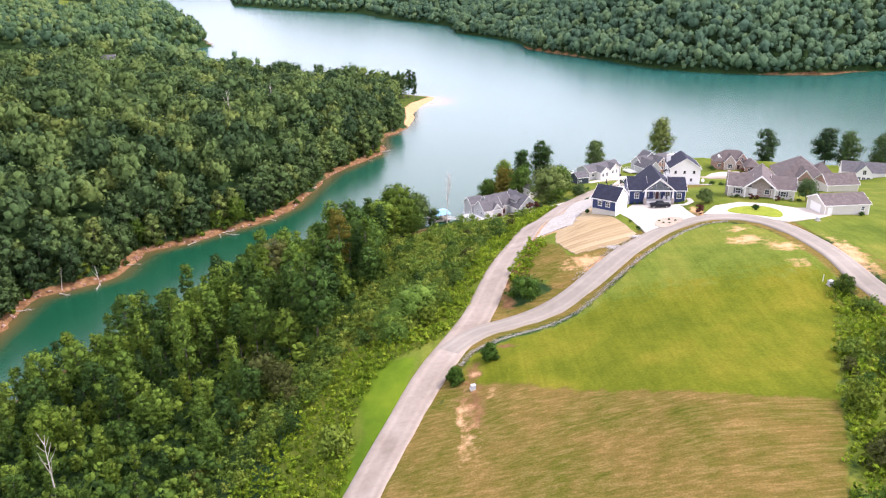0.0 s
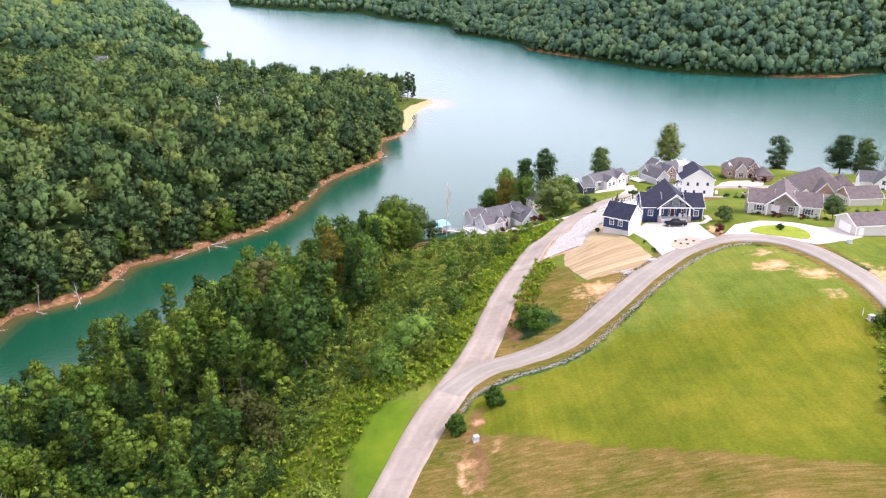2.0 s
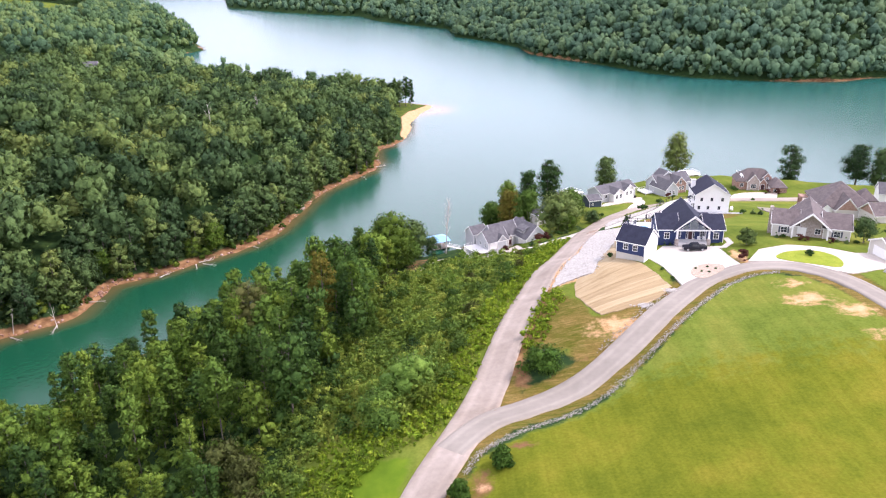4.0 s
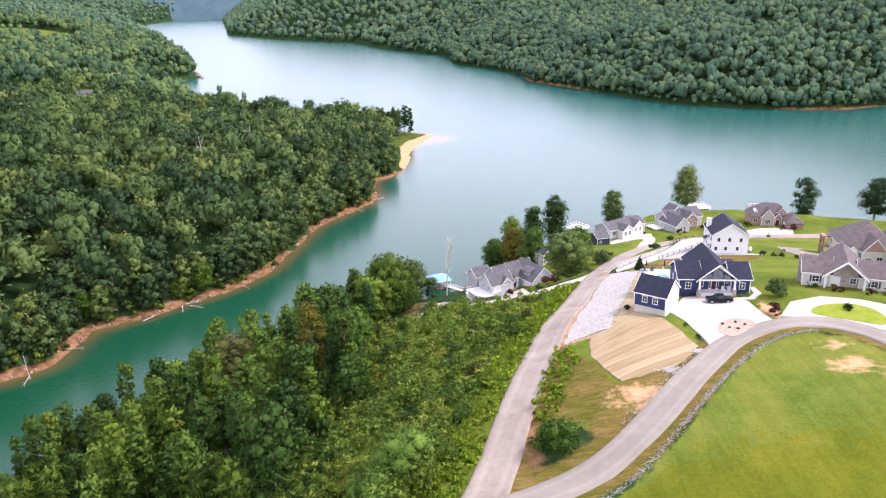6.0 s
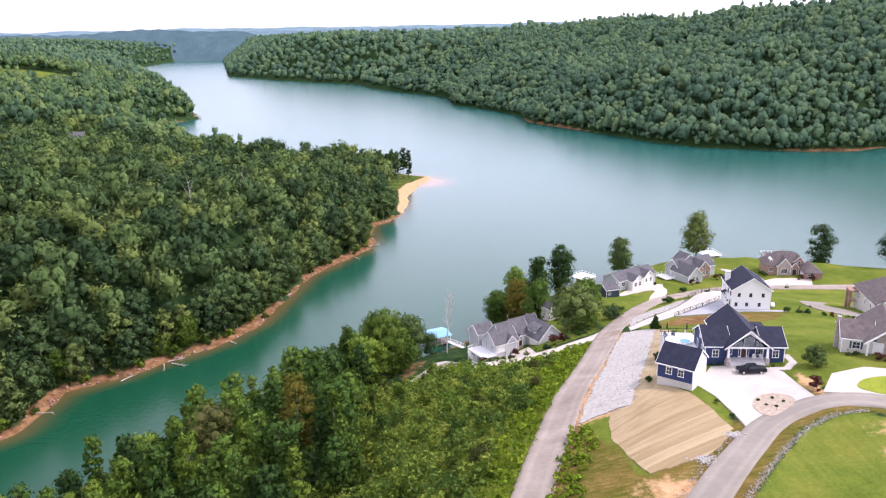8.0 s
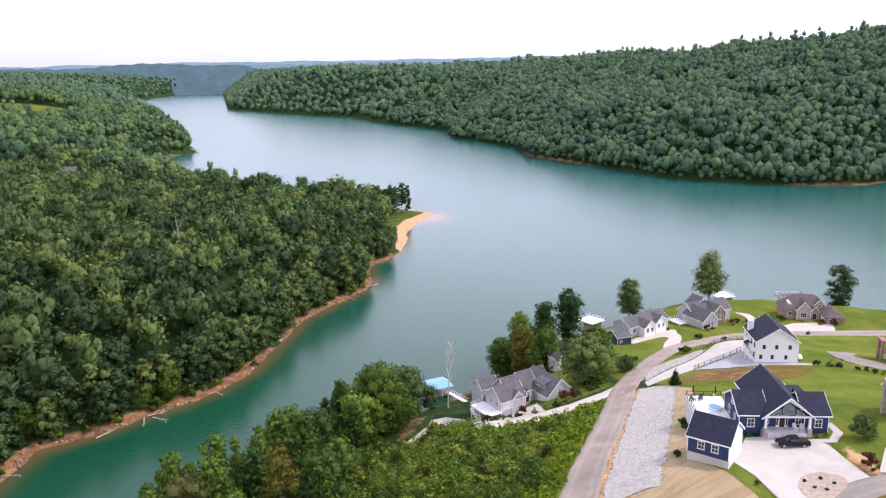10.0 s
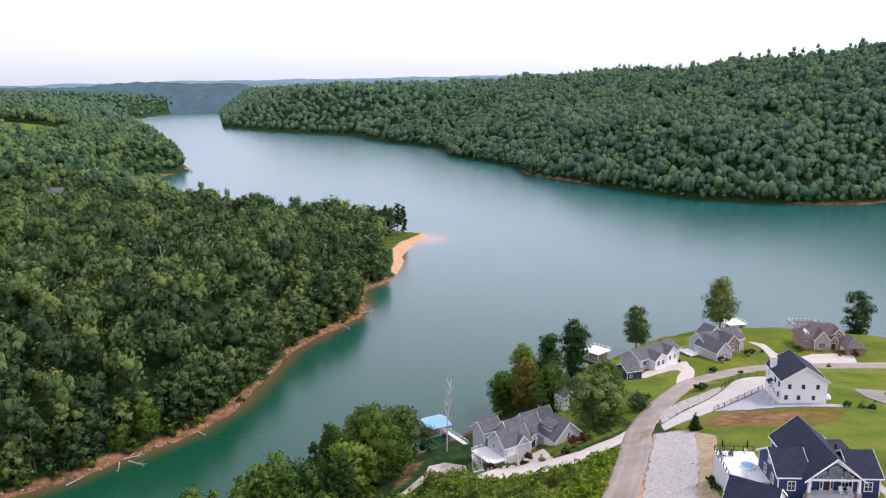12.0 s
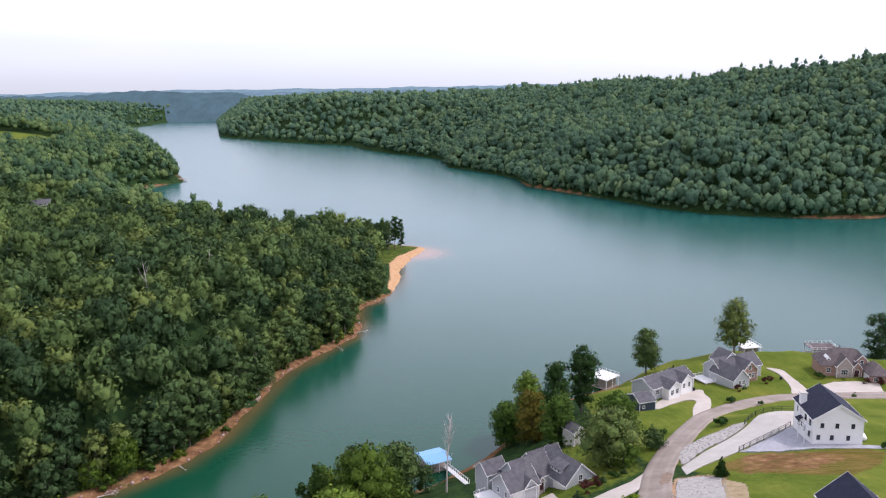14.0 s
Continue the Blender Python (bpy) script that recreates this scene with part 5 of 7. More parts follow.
# single trees round the houses and along the shore
SINGLE = [  # x, y, height, half width, foot of the crown, form, leaves, words
    (-18, 286, 23.5, 8.5, 3, "round", M_BUSH, "large spreading broadleaf tree above the cove"),
    (-22, 303, 18, 7, 1, "round", M_LIME, "yellow-green broadleaf tree at the water"),
    (-11, 308, 18, 6, 1, "round", M_LEAF, "dark green broadleaf tree beside the dock"),
    (-96, 331, 13, 4.2, 0.5, "round", M_LIME, "yellow-green tree on the peninsula bank"),
    (-103, 324, 9, 3.2, 0.5, "round", M_LIME, "small yellow-green tree on the peninsula bank"),
    (-131, 302, 11, 4.2, 0.5, "round", M_LIME, "yellow-green tree above the clay bank"),
    (-4, 310, 9, 4.0, 0.5, "round", M_LEAF, "small dark tree beside the dock"),
    (35, 322, 15, 5.5, 1, "round", M_SLOPE, "dark green tree behind the grey lake house"),
    (52, 322, 12, 5.0, 1, "round", M_SLOPE, "dark green tree above the lake shore"),
    (-14, 292, 15, 5.5, 1, "round", M_SLOPE, "green broadleaf tree beside the dock path"),
    (-30, 296, 16, 5.5, 1, "round", M_SLOPE, "green broadleaf tree at the water"),
    (22, 345, 16, 5.6, 1, "round", M_SLOPE, "dark green tree behind the grey lake house"),
    (30, 352, 22, 4.8, 2, "round", M_SLOPE, "tall green tree at the lake shore"),
    (29, 334, 18, 5.2, 1, "round", M_ORANGE, "broadleaf tree with leaves turning yellow"),
    (37, 341, 23, 5.0, 2, "round", M_SLOPE, "tall slender tree at the lake shore"),
    (47, 349, 25, 5.0, 3, "round", M_SLOPE, "tall leaning tree with an open crown"),
    (43.5, 297, 15.5, 8.4, 1, "round", M_LEAF, "broad dark green tree beside the lane"),
    (46, 292, 7.5, 4.0, 0.6, "round", M_LIME, "small lime-green ornamental tree"),
    (57, 303, 5.0, 3.4, 0.3, "round", M_LEAF, "rounded dark shrub tree by the lane"),
    (84.5, 405, 20, 5.2, 3, "round", M_LEAF, "lone broadleaf tree at the lake edge"),
    (120, 405, 24, 7.2, 4, "round", M_LEAF, "tall oak with an open dark crown"),
    (177, 402, 24, 5.8, 2, "round", M_LEAF, "tall dark broadleaf tree behind the brick house"),
    (197, 377, 22, 6.0, 4, "round", M_LEAF, "tall tree with a bare trunk at the lake"),
    (208, 376, 23, 6.4, 3, "round", M_LEAF, "tall tree with an open crown at the lake"),
    (223, 372, 24, 6.6, 5, "round", M_LEAF, "tall leaning tree at the lake"),
    (107, 211.5, 6.8, 3.4, 1.6, "round", M_LEAF, "small round tree on the lawn"),
    (77, 210.5, 4.6, 2.6, 0.6, "round", M_LEAF, "small dark rounded tree on the lawn"),
    (61.5, 269.5, 5.2, 1.9, 0.2, "cone", M_PINE, "small dark evergreen beside the gravel bank"),
    (19.3, 161.5, 5.0, 4.7, 0.2, "bush", M_JUNIPER, "large dense evergreen shrub at the fork"),
    (9.2, 133.5, 3.5, 1.9, 0.1, "bush", M_JUNIPER, "small rounded evergreen shrub on the clay verge"),
    (2.3, 128.2, 3.4, 1.9, 0.1, "bush", M_JUNIPER, "small rounded evergreen shrub beside the lane"),
]
for i, (x, y, tall, wide, foot, form, leaf, words) in enumerate(SINGLE):
    big = tall > 9
    ob = tree_thing("evergreen_shrub" if leaf in (M_PINE, M_JUNIPER) else "broadleaf_tree", 100 + i, tall, wide, foot, 28 if big else 14, 3600 if big or leaf == M_JUNIPER else 1800,
                    0.46 if big else 0.22, form, leaf, 8 if big else 4, 0.02 * tall)
    ob.matrix_basis = pose(x, y, height(x, y) - 0.1, 0, 0, 40 * i)
    tagged(ob, words, "tree" if tall > 4.7 else "shrub")

# pines on the sandy point
for i, (x, y, tall, wide, leaf) in enumerate(((-46, 652, 24, 4.2, M_LEAF), (-37, 660, 25, 4.0, M_SLOPE), (-33, 655, 23, 4.4, M_LEAF), (-28.5, 662, 26, 4.2, M_PINE), (-24, 664, 24, 3.8, M_PINE), (-50, 662, 24, 4.4, M_PINE),
                                              (-56, 648, 23, 4.8, M_LEAF), (-61, 660, 24, 4.6, M_PINE), (-68, 655, 23, 5.0, M_LEAF))):
    ob = tree_thing("pine_tree" if leaf == M_PINE else "broadleaf_tree", 200 + i, tall, wide, tall * (0.12 if i % 3 else 0.25), 22, 1300, 0.62, "tall", leaf, 5, 0.32)
    ob.matrix_basis = pose(x, y, height(x, y) - 0.2, 0, 0, 50 * i)
    tagged(ob, "tall dark pine on the sandy point" if leaf == M_PINE else "tall slender tree on the grassy point", "tree", "trees of the point")


def snag(x, y, tall, wide, seed, words, boughs=11, thick=0.2, lean=0):
    v, f = limbs(np.random.default_rng(seed), tall, tall * 0.3, wide, boughs, thick, True)
    ob = new("dead_tree", quick_mesh("dead_tree", v, f, M_DEAD, smooth=True))
    ob.matrix_basis = pose(x, y, height(x, y) - 0.1, lean, 0, seed * 30)
    return tagged(ob, words, "tree")


snag(1.7, 303, 24, 4.5, 3, "tall bare grey dead tree beside the path", 30, 0.26)
snag(-80, 127, 17, 5, 4, "bleached dead tree in the woods", 9, 0.22)
snag(-103, 454, 27, 7, 5, "bleached dead tree above the peninsula woods", 12, 0.25)
snag(-118, 420, 26, 6, 6, "bare forked dead tree in the peninsula woods", 8, 0.3)
snag(-130, 262, 11, 3, 8, "thin dead tree leaning over the clay bank", 6, 0.14, 12)
snag(-143, 258, 10, 3, 9, "thin dead tree on the clay bank", 6, 0.14, -8)
for i, (x, y, turn, length) in enumerate(((-97, 318, 60, 8), (-99, 320, 110, 6), (-100, 317, 20, 7), (-131, 263, 15, 8), (-142, 255, 60, 7), (-150, 240, 95, 6), (-110, 305, 140, 6), (-81, 337, 40, 5), (-128, 282, 80, 7), (-45, 448, 30, 7), (-38, 470, 100, 6))):
    v, f = limbs(np.random.default_rng(300 + i), length, 1, length * 0.3, 5, 0.2, True)
    ob = new("driftwood_log", quick_mesh("driftwood_log", v, f, M_DEAD, smooth=True))
    ob.matrix_basis = pose(x, y, max(0.15, height(x, y)) + 0.25, 84, 0, turn)
    tagged(ob, "bleached driftwood log on the clay shore", "driftwood", "driftwood on the shore")

# ---- houses ----
def box(bm, x0, x1, y0, y1, z0, z1):
    v = [bm.verts.new(c) for c in ((x0, y0, z0), (x1, y0, z0), (x1, y1, z0), (x0, y1, z0), (x0, y0, z1), (x1, y0, z1), (x1, y1, z1), (x0, y1, z1))]
    for f in ((3, 2, 1, 0), (4, 5, 6, 7), (0, 1, 5, 4), (1, 2, 6, 5), (2, 3, 7, 6), (3, 0, 4, 7)):
        bm.faces.new([v[i] for i in f])
    return v


def boxes(*dims):
    bm = bmesh.new()
    for d in dims:
        box(bm, *d)
    return bm


def soft_box(x0, x1, y0, y1, z0, z1, bevel=0.04):
    bm = boxes((x0, x1, y0, y1, z0, z1))
    bmesh.ops.bevel(bm, geom=bm.edges[:], offset=bevel, segments=2, affect="EDGES")
    return bm


def prism(profile, a, b, along):
    """A profile of (across, up) points drawn out from a to b along x or y."""
    bm = bmesh.new()
    put = (lambda t, s, z: (t, s, z)) if along == "x" else (lambda t, s, z: (s, t, z))
    p = [bm.verts.new(put(a, s, z)) for s, z in profile]
    q = [bm.verts.new(put(b, s, z)) for s, z in profile]
    m = len(profile)
    bm.faces.new(p)
    bm.faces.new(q[::-1])
    for i in range(m):
        bm.faces.new((p[i], q[i], q[(i + 1) % m], p[(i + 1) % m]))
    bmesh.ops.recalc_face_normals(bm, faces=bm.faces[:])
    return bm


def rooted(name, x, y, z, turn, label, category="house", group=""):
    ob = new(name)
    ob.matrix_basis = pose(x, y, z, 0, 0, turn)
    return tagged(ob, label, category, group)


def wing(root, x0, x1, y0, y1, eave, rise, along, wall, roof, over=0.45, z0=-1.6, trim=M_WHITE, foot=None, foot_top=0.0):
    """One gabled block: walls to the gable, two roof slopes, barge boards and corner boards."""
    a, b, c, d = (x0, x1, y0, y1) if along == "x" else (y0, y1, x0, x1)
    mid, half = (c + d) / 2, (d - c) / 2
    low = z0 if foot is None else foot_top
    part("wall", prism([(c, low), (d, low), (d, eave), (mid, eave + rise), (c, eave)], a, b, along), wall, root)
    if foot is not None:
        part("foundation", boxes((x0 + 0.03, x1 - 0.03, y0 + 0.03, y1 - 0.03, z0, foot_top)), foot, root, "pale concrete foundation wall")
    k = rise / half
    for s in (-1, 1):
        e, h = mid + s * (half + over), eave - over * k
        part("roof", prism([(mid, eave + rise + 0.02), (mid, eave + rise + 0.24), (e, h + 0.22), (e, h)], a - over, b + over, along), roof, root)
    for end in (a - over - 0.06, b + over):
        for s in (-1, 1):
            e, h = mid + s * (half + over), eave - over * k
            part("trim", prism([(mid, eave + rise - 0.12), (mid, eave + rise + 0.26), (e, h + 0.24), (e, h - 0.14)], end, end + 0.06, along), trim, root)
    for s in (-1, 1):
        e, h = mid + s * (half + over), eave - over * k
        lo, hi = sorted((e, e + s * 0.08))
        part("trim", boxes((a - over, b + over, lo, hi, h - 0.02, h + 0.2) if along == "x" else (lo, hi, a - over, b + over, h - 0.02, h + 0.2)), trim, root)
    for px, py in ((x0, y0), (x1, y0), (x0, y1), (x1, y1)):
        part("trim", boxes((px - 0.08, px + 0.08, py - 0.08, py + 0.08, max(low, -1.6), eave - 0.05)), trim, root)


def hip(root, x0, x1, y0, y1, eave, rise, wall, roof, over=0.5, z0=-1.6):
    part("wall", boxes((x0, x1, y0, y1, z0, eave)), wall, root)
    bm = bmesh.new()
    a, b, c, d = x0 - over, x1 + over, y0 - over, y1 + over
    run = min(b - a, d - c) / 2
    low = [bm.verts.new(p) for p in ((a, c, eave - 0.2), (b, c, eave - 0.2), (b, d, eave - 0.2), (a, d, eave - 0.2))]
    up = [bm.verts.new(p) for p in ((a, c, eave), (b, c, eave), (b, d, eave), (a, d, eave))]
    if b - a >= d - c:
        r1, r2 = bm.verts.new((a + run, (c + d) / 2, eave + rise)), bm.verts.new((b - run + 0.01, (c + d) / 2, eave + rise))
        bm.faces.new((up[0], up[1], r2, r1)), bm.faces.new((up[1], up[2], r2)), bm.faces.new((up[2], up[3], r1, r2)), bm.faces.new((up[3], up[0], r1))
    else:
        r1, r2 = bm.verts.new(((a + b) / 2, c + run, eave + rise)), bm.verts.new(((a + b) / 2, d - run + 0.01, eave + rise))
        bm.faces.new((up[0], up[1], r1)), bm.faces.new((up[1], up[2], r2, r1)), bm.faces.new((up[2], up[3], r2)), bm.faces.new((up[3], up[0], r1, r2))
    for i in range(4):
        bm.faces.new((low[i], low[(i + 1) % 4], up[(i + 1) % 4], up[i]))
    bm.faces.new(low[::-1])
    bmesh.ops.recalc_face_normals(bm, faces=bm.faces[:])
    part("roof", bm, roof, root)


TURN = {"S": 0, "E": 90, "N": 180, "W": -90}


def window(root, x, y, z, face, w, h, bars=1, frame_mat=M_WHITE):
    """A framed window on a wall: frame with sill and bars, the pane behind."""
    t, o = 0.12, 0.05
    dims = [(-w / 2 - t, w / 2 + t, -o, 0.03, h / 2, h / 2 + t), (-w / 2 - t - 0.05, w / 2 + t + 0.05, -o - 0.05, 0.03, -h / 2 - t, -h / 2),
            (-w / 2 - t, -w / 2, -o, 0.03, -h / 2, h / 2), (w / 2, w / 2 + t, -o, 0.03, -h / 2, h / 2), (-w / 2, w / 2, -o + 0.01, 0.02, -0.03, 0.03)]
    for i in range(bars):
        bx = -w / 2 + w * (i + 1) / (bars + 1)
        dims.append((bx - 0.03, bx + 0.03, -o + 0.01, 0.02, -h / 2, h / 2))
    f = part("window", boxes(*dims), frame_mat, root)
    f.matrix_basis = pose(x, y, z, 0, 0, TURN[face])
    part("pane", boxes((-w / 2, w / 2, -0.025, 0.02, -h / 2, h / 2)), M_GLASS, f)
    return f


def door(root, x, y, z, face, w, h, mat, frame_mat=M_WHITE, label=""):
    t = 0.14
    d = part("door", boxes((-w / 2, w / 2, -0.04, 0.02, 0, h), (-w / 2 + 0.15, w / 2 - 0.15, -0.06, 0, 0.2, h * 0.45), (-w / 2 + 0.15, w / 2 - 0.15, -0.06, 0, h * 0.52, h - 0.2)), mat, root, label)
    d.matrix_basis = pose(x, y, z, 0, 0, TURN[face])
    part("frame", boxes((-w / 2 - t, -w / 2, -0.08, 0.02, 0, h + t), (w / 2, w / 2 + t, -0.08, 0.02, 0, h + t), (-w / 2, w / 2, -0.08, 0.02, h, h + t)), frame_mat, d)
    return d


def garage_door(root, x, y, z, face, w, h):
    d = part("garage_door", boxes(*[(-w / 2, w / 2, -0.05 - 0.012 * (i % 2), 0.02, h * i / 5 + 0.01, h * (i + 1) / 5 - 0.01) for i in range(5)]), M_WHITE, root, "white panelled garage door")
    d.matrix_basis = pose(x, y, z, 0, 0, TURN[face])
    return d


def railing(root, line, high, mat, gap=0.5, z=0.0, posts=1.8):
    """Posts, a top and a bottom rail and thin balusters along a line, local to the root."""
    for (ax, ay, az), (bx, by, bz) in zip(line, line[1:]):
        length = math.hypot(bx - ax, by - ay)
        turn = math.degrees(math.atan2(by - ay, bx - ax))
        m = max(1, round(length / posts))
        for i in range(m + 1):
            u = i / m
            p = part("post", boxes((-0.06, 0.06, -0.06, 0.06, 0, high + 0.06)), mat, root)
            p.matrix_basis = pose(ax + (bx - ax) * u, ay + (by - ay) * u, az + (bz - az) * u, 0, 0, turn)
        tilt = -math.degrees(math.atan2(bz - az, length))
        long = math.hypot(length, bz - az)
        for hgt in (high, 0.15) if high < 1.15 else (high, high * 0.62, high * 0.25):
            rail = part("rail", boxes((0, long, -0.035, 0.035, hgt - 0.05, hgt + 0.03)), mat, root)
            rail.matrix_basis = pose(ax, ay, az, 0, tilt, turn)


# the navy house with its porch
blue = rooted("house", 55.95, 215.0, 44.6, -4.5, "navy blue cottage with dark roof, white trim and gabled porch")
wing(blue, 0, 5, 0.5, 9.6, 3.7, 2.7, "x", M_BLUE, M_ROOF_NAVY)
wing(blue, 12, 16.4, 0.5, 8.8, 3.7, 2.6, "x", M_BLUE, M_ROOF_NAVY)
wing(blue, 4.1, 12.9, 1.7, 15, 3.8, 3.7, "y", M_BLUE, M_ROOF_NAVY, 0.5)
for s in (-1, 1):
    part("porch_roof", prism([(8.5, 7.52), (8.5, 7.76), (8.5 + s * 4.95, 3.62), (8.5 + s * 4.95, 3.4)], -1.25, 1.3, "y"), M_ROOF_NAVY, blue)
    part("trim", prism([(8.5, 7.46), (8.5, 7.8), (8.5 + s * 4.98, 3.66), (8.5 + s * 4.98, 3.34)], -1.33, -1.25, "y"), M_WHITE, blue)
    c = 8.5 + s * 4.0
    part("column", prism([(c - 0.24, 1.5), (c + 0.24, 1.5), (c + 0.17, 3.7), (c - 0.17, 3.7)], -0.95, -0.55, "y"), M_WHITE, blue, "tapered white porch column")
    part("column_base", soft_box(c - 0.42, c + 0.42, -1.2, -0.3, -0.8, 1.5), M_STONEWALL, blue, "pale stone column base")
part("gable_beam", boxes((4.3, 12.7, -0.9, -0.65, 3.6, 3.95)), M_WHITE, blue)
for gx0, gx1, h0, h1 in ((5.7, 7.2, 4.15, 5.4), (7.5, 9.5, 4.15, 6.6), (9.8, 11.3, 4.15, 5.4)):
    top = [(gx0, h0), (gx1, h0)] + ([(gx1, 5.75), ((gx0 + gx1) / 2, h1), (gx0, 5.75)] if gx1 - gx0 > 1.8 else [(gx1, h1 if gx0 < 8 else 4.4), (gx0, 4.4 if gx0 < 8 else h1)])
    w = part("window", prism([(8.5 + (s - 8.5) * 1.04, z) for s, z in top], -0.84, -0.78, "y"), M_WHITE, blue)
    part("pane", prism(top, -0.88, -0.82, "y"), M_GABLEGLASS, w)
for s in (-1, 1):
    part("gable_strut", prism([(8.5, 6.9), (8.5, 7.25), (8.5 + s * 4.5, 3.95), (8.5 + s * 4.2, 3.95)], -0.88, -0.7, "y"), M_WHITE, blue)
part("porch_floor", boxes((4.2, 12.8, -1.1, 1.7, -0.9, 0.55)), M_DECK, blue, "pale decked porch floor")
part("porch_step", boxes((7.4, 9.6, -1.6, -1.1, -0.9, 0.25)), M_CONCRETE, blue)
entry = door(blue, 8.4, 1.7, 0.55, "S", 1.05, 2.3, M_REDDOOR, label="dark red front door with sidelights")
for s in (-1, 1):
    part("sidelight", boxes((s * 0.86 - 0.16, s * 0.86 + 0.16, -0.05, 0.02, 0.3, 2.25)), M_GLASS, entry)
    part("sidelight_frame", boxes((s * 0.86 - 0.24, s * 0.86 + 0.24, -0.03, 0.02, 0.0, 2.44)), M_WHITE, entry)
for wx in (5.4, 11.4):
    window(blue, wx, 1.7, 2.0, "S", 1.0, 1.6)
for wx in (2.2, 14.6):
    window(blue, wx, 0.5, 1.9, "S", 1.15, 1.5)
for wy in (3.0, 6.5):
    window(blue, 0, wy, 1.9, "W", 1.0, 1.5)
window(blue, 0, 4.9, 4.4, "W", 0.9, 1.0)
window(blue, 16.4, 4.5, 1.9, "E", 1.0, 1.5)
part("rear_roof", boxes((11.5, 15.5, 8.5, 13.2, 3.9, 4.12)), M_ROOF_NAVY, blue, "low dark roof of the rear porch")
part("vent_pipe", soft_box(12.9, 13.15, 9.4, 9.65, 4.1, 5.0, 0.03), M_BLACK, blue)

navy_garage = rooted("garage", 43.25, 206.6, 44.0, -37, "detached navy garage with dark roof above the straw lot")
wing(navy_garage, 0, 7.2, 0, 7.9, 4.9, 2.9, "x", M_BLUE, M_ROOF_NAVY, 0.32, -1.5, foot=M_CONCRETE, foot_top=1.9)
part("gable_cladding", prism([(0.05, 0.2), (7.85, 0.2), (7.85, 4.85), (3.95, 7.7), (0.05, 4.85)], 7.2, 7.26, "x"), M_WHITE, navy_garage, "white clad gable wall")
for gy0 in (2.1, 5.7):
    garage_door(navy_garage, 7.27, gy0, 0.4, "E", 2.7, 2.3)
for wx in (2.4, 4.8):
    window(navy_garage, wx, 0, 3.6, "S", 1.0, 1.35)

pool_deck = rooted("pool_deck", 49.8, 219.6, 41.2, -6, "raised white pool deck with railing beside the navy house", "deck")
part("skirt", boxes((0, 7.0, 0, 11.0, -1.5, 3.9)), M_DECK, pool_deck, "pale boarded skirt under the deck")
for i in range(14):
    part("board", boxes((-0.1 + i * 0.515, 0.38 + i * 0.515, -0.1, 11.1, 3.9, 4.0)), M_WHITE, pool_deck)
railing(pool_deck, [(0, 0, 4.0), (0, 11, 4.0), (7, 11, 4.0)], 1.05, M_BLACK, posts=1.6)
railing(pool_deck, [(0, 0, 4.0), (2.6, 0, 4.0), (2.6, 2.4, 4.0)], 1.05, M_WHITE, posts=1.3)
railing(pool_deck, [(5.2, 10, 4.0), (6.6, 1.0, 2.0)], 1.05, M_WHITE, posts=2.2)
pool = rooted("pool", 54.6, 224.2, 45.2, 0, "small round above-ground pool with blue water", "pool")
bm = bmesh.new()
bmesh.ops.create_cone(bm, cap_ends=True, segments=32, radius1=1.35, radius2=1.35, depth=0.5)
part("pool_wall", bm, M_WHITE, pool).location = (0, 0, 0.2)
bm = bmesh.new()
bmesh.ops.create_cone(bm, cap_ends=True, segments=32, radius1=1.2, radius2=1.2, depth=0.06)
part("pool_water", bm, M_POOL, pool, "clear blue pool water").location = (0, 0, 0.45)


def closed_umbrella(x, y, z):
    u = rooted("patio_umbrella", x, y, z, 0, "closed dark patio umbrella on the pool deck", "umbrella", "umbrellas on the deck")
    v, f = tapered([(0, 0, 0), (0, 0, 1.2), (0, 0, 2.7)], [0.03, 0.03, 0.03], 6)
    new("pole", quick_mesh("pole", v, f, M_WOODGREY)).parent = u
    v, f = tapered([(0, 0, 1.0), (0, 0, 1.25), (0, 0, 2.2), (0, 0, 2.7)], [0.10, 0.2, 0.13, 0.02], 8)
    new("canopy", quick_mesh("canopy", v, f, M_BLACK)).parent = u


closed_umbrella(52.2, 230.0, 45.2)
closed_umbrella(56.6, 229.4, 45.2)


def patio_chair(name, x, y, z, turn, mat, words, group):
    """An easy chair with slatted back and seat and wide arms."""
    c = rooted(name, x, y, z, turn, words, "chair", group)
    for i in range(5):
        b = part("back_slat", soft_box(-0.33 + i * 0.14, -0.21 + i * 0.14, -0.015, 0.015, 0, 0.95 - 0.05 * abs(i - 2), 0.01), mat, c)
        b.matrix_basis = pose(0, 0.28, 0.28, -22)
    part("seat", soft_box(-0.33, 0.33, -0.4, 0.3, 0.3, 0.36, 0.01), mat, c)
    for s in (-1, 1):
        part("arm", soft_box(s * 0.4 - 0.07, s * 0.4 + 0.07, -0.5, 0.35, 0.56, 0.6, 0.01), mat, c)
        part("leg", soft_box(s * 0.38 - 0.04, s * 0.38 + 0.04, -0.46, -0.36, 0, 0.56, 0.01), mat, c)
        part("leg", soft_box(s * 0.38 - 0.04, s * 0.38 + 0.04, 0.25, 0.35, 0, 0.56, 0.01), mat, c)


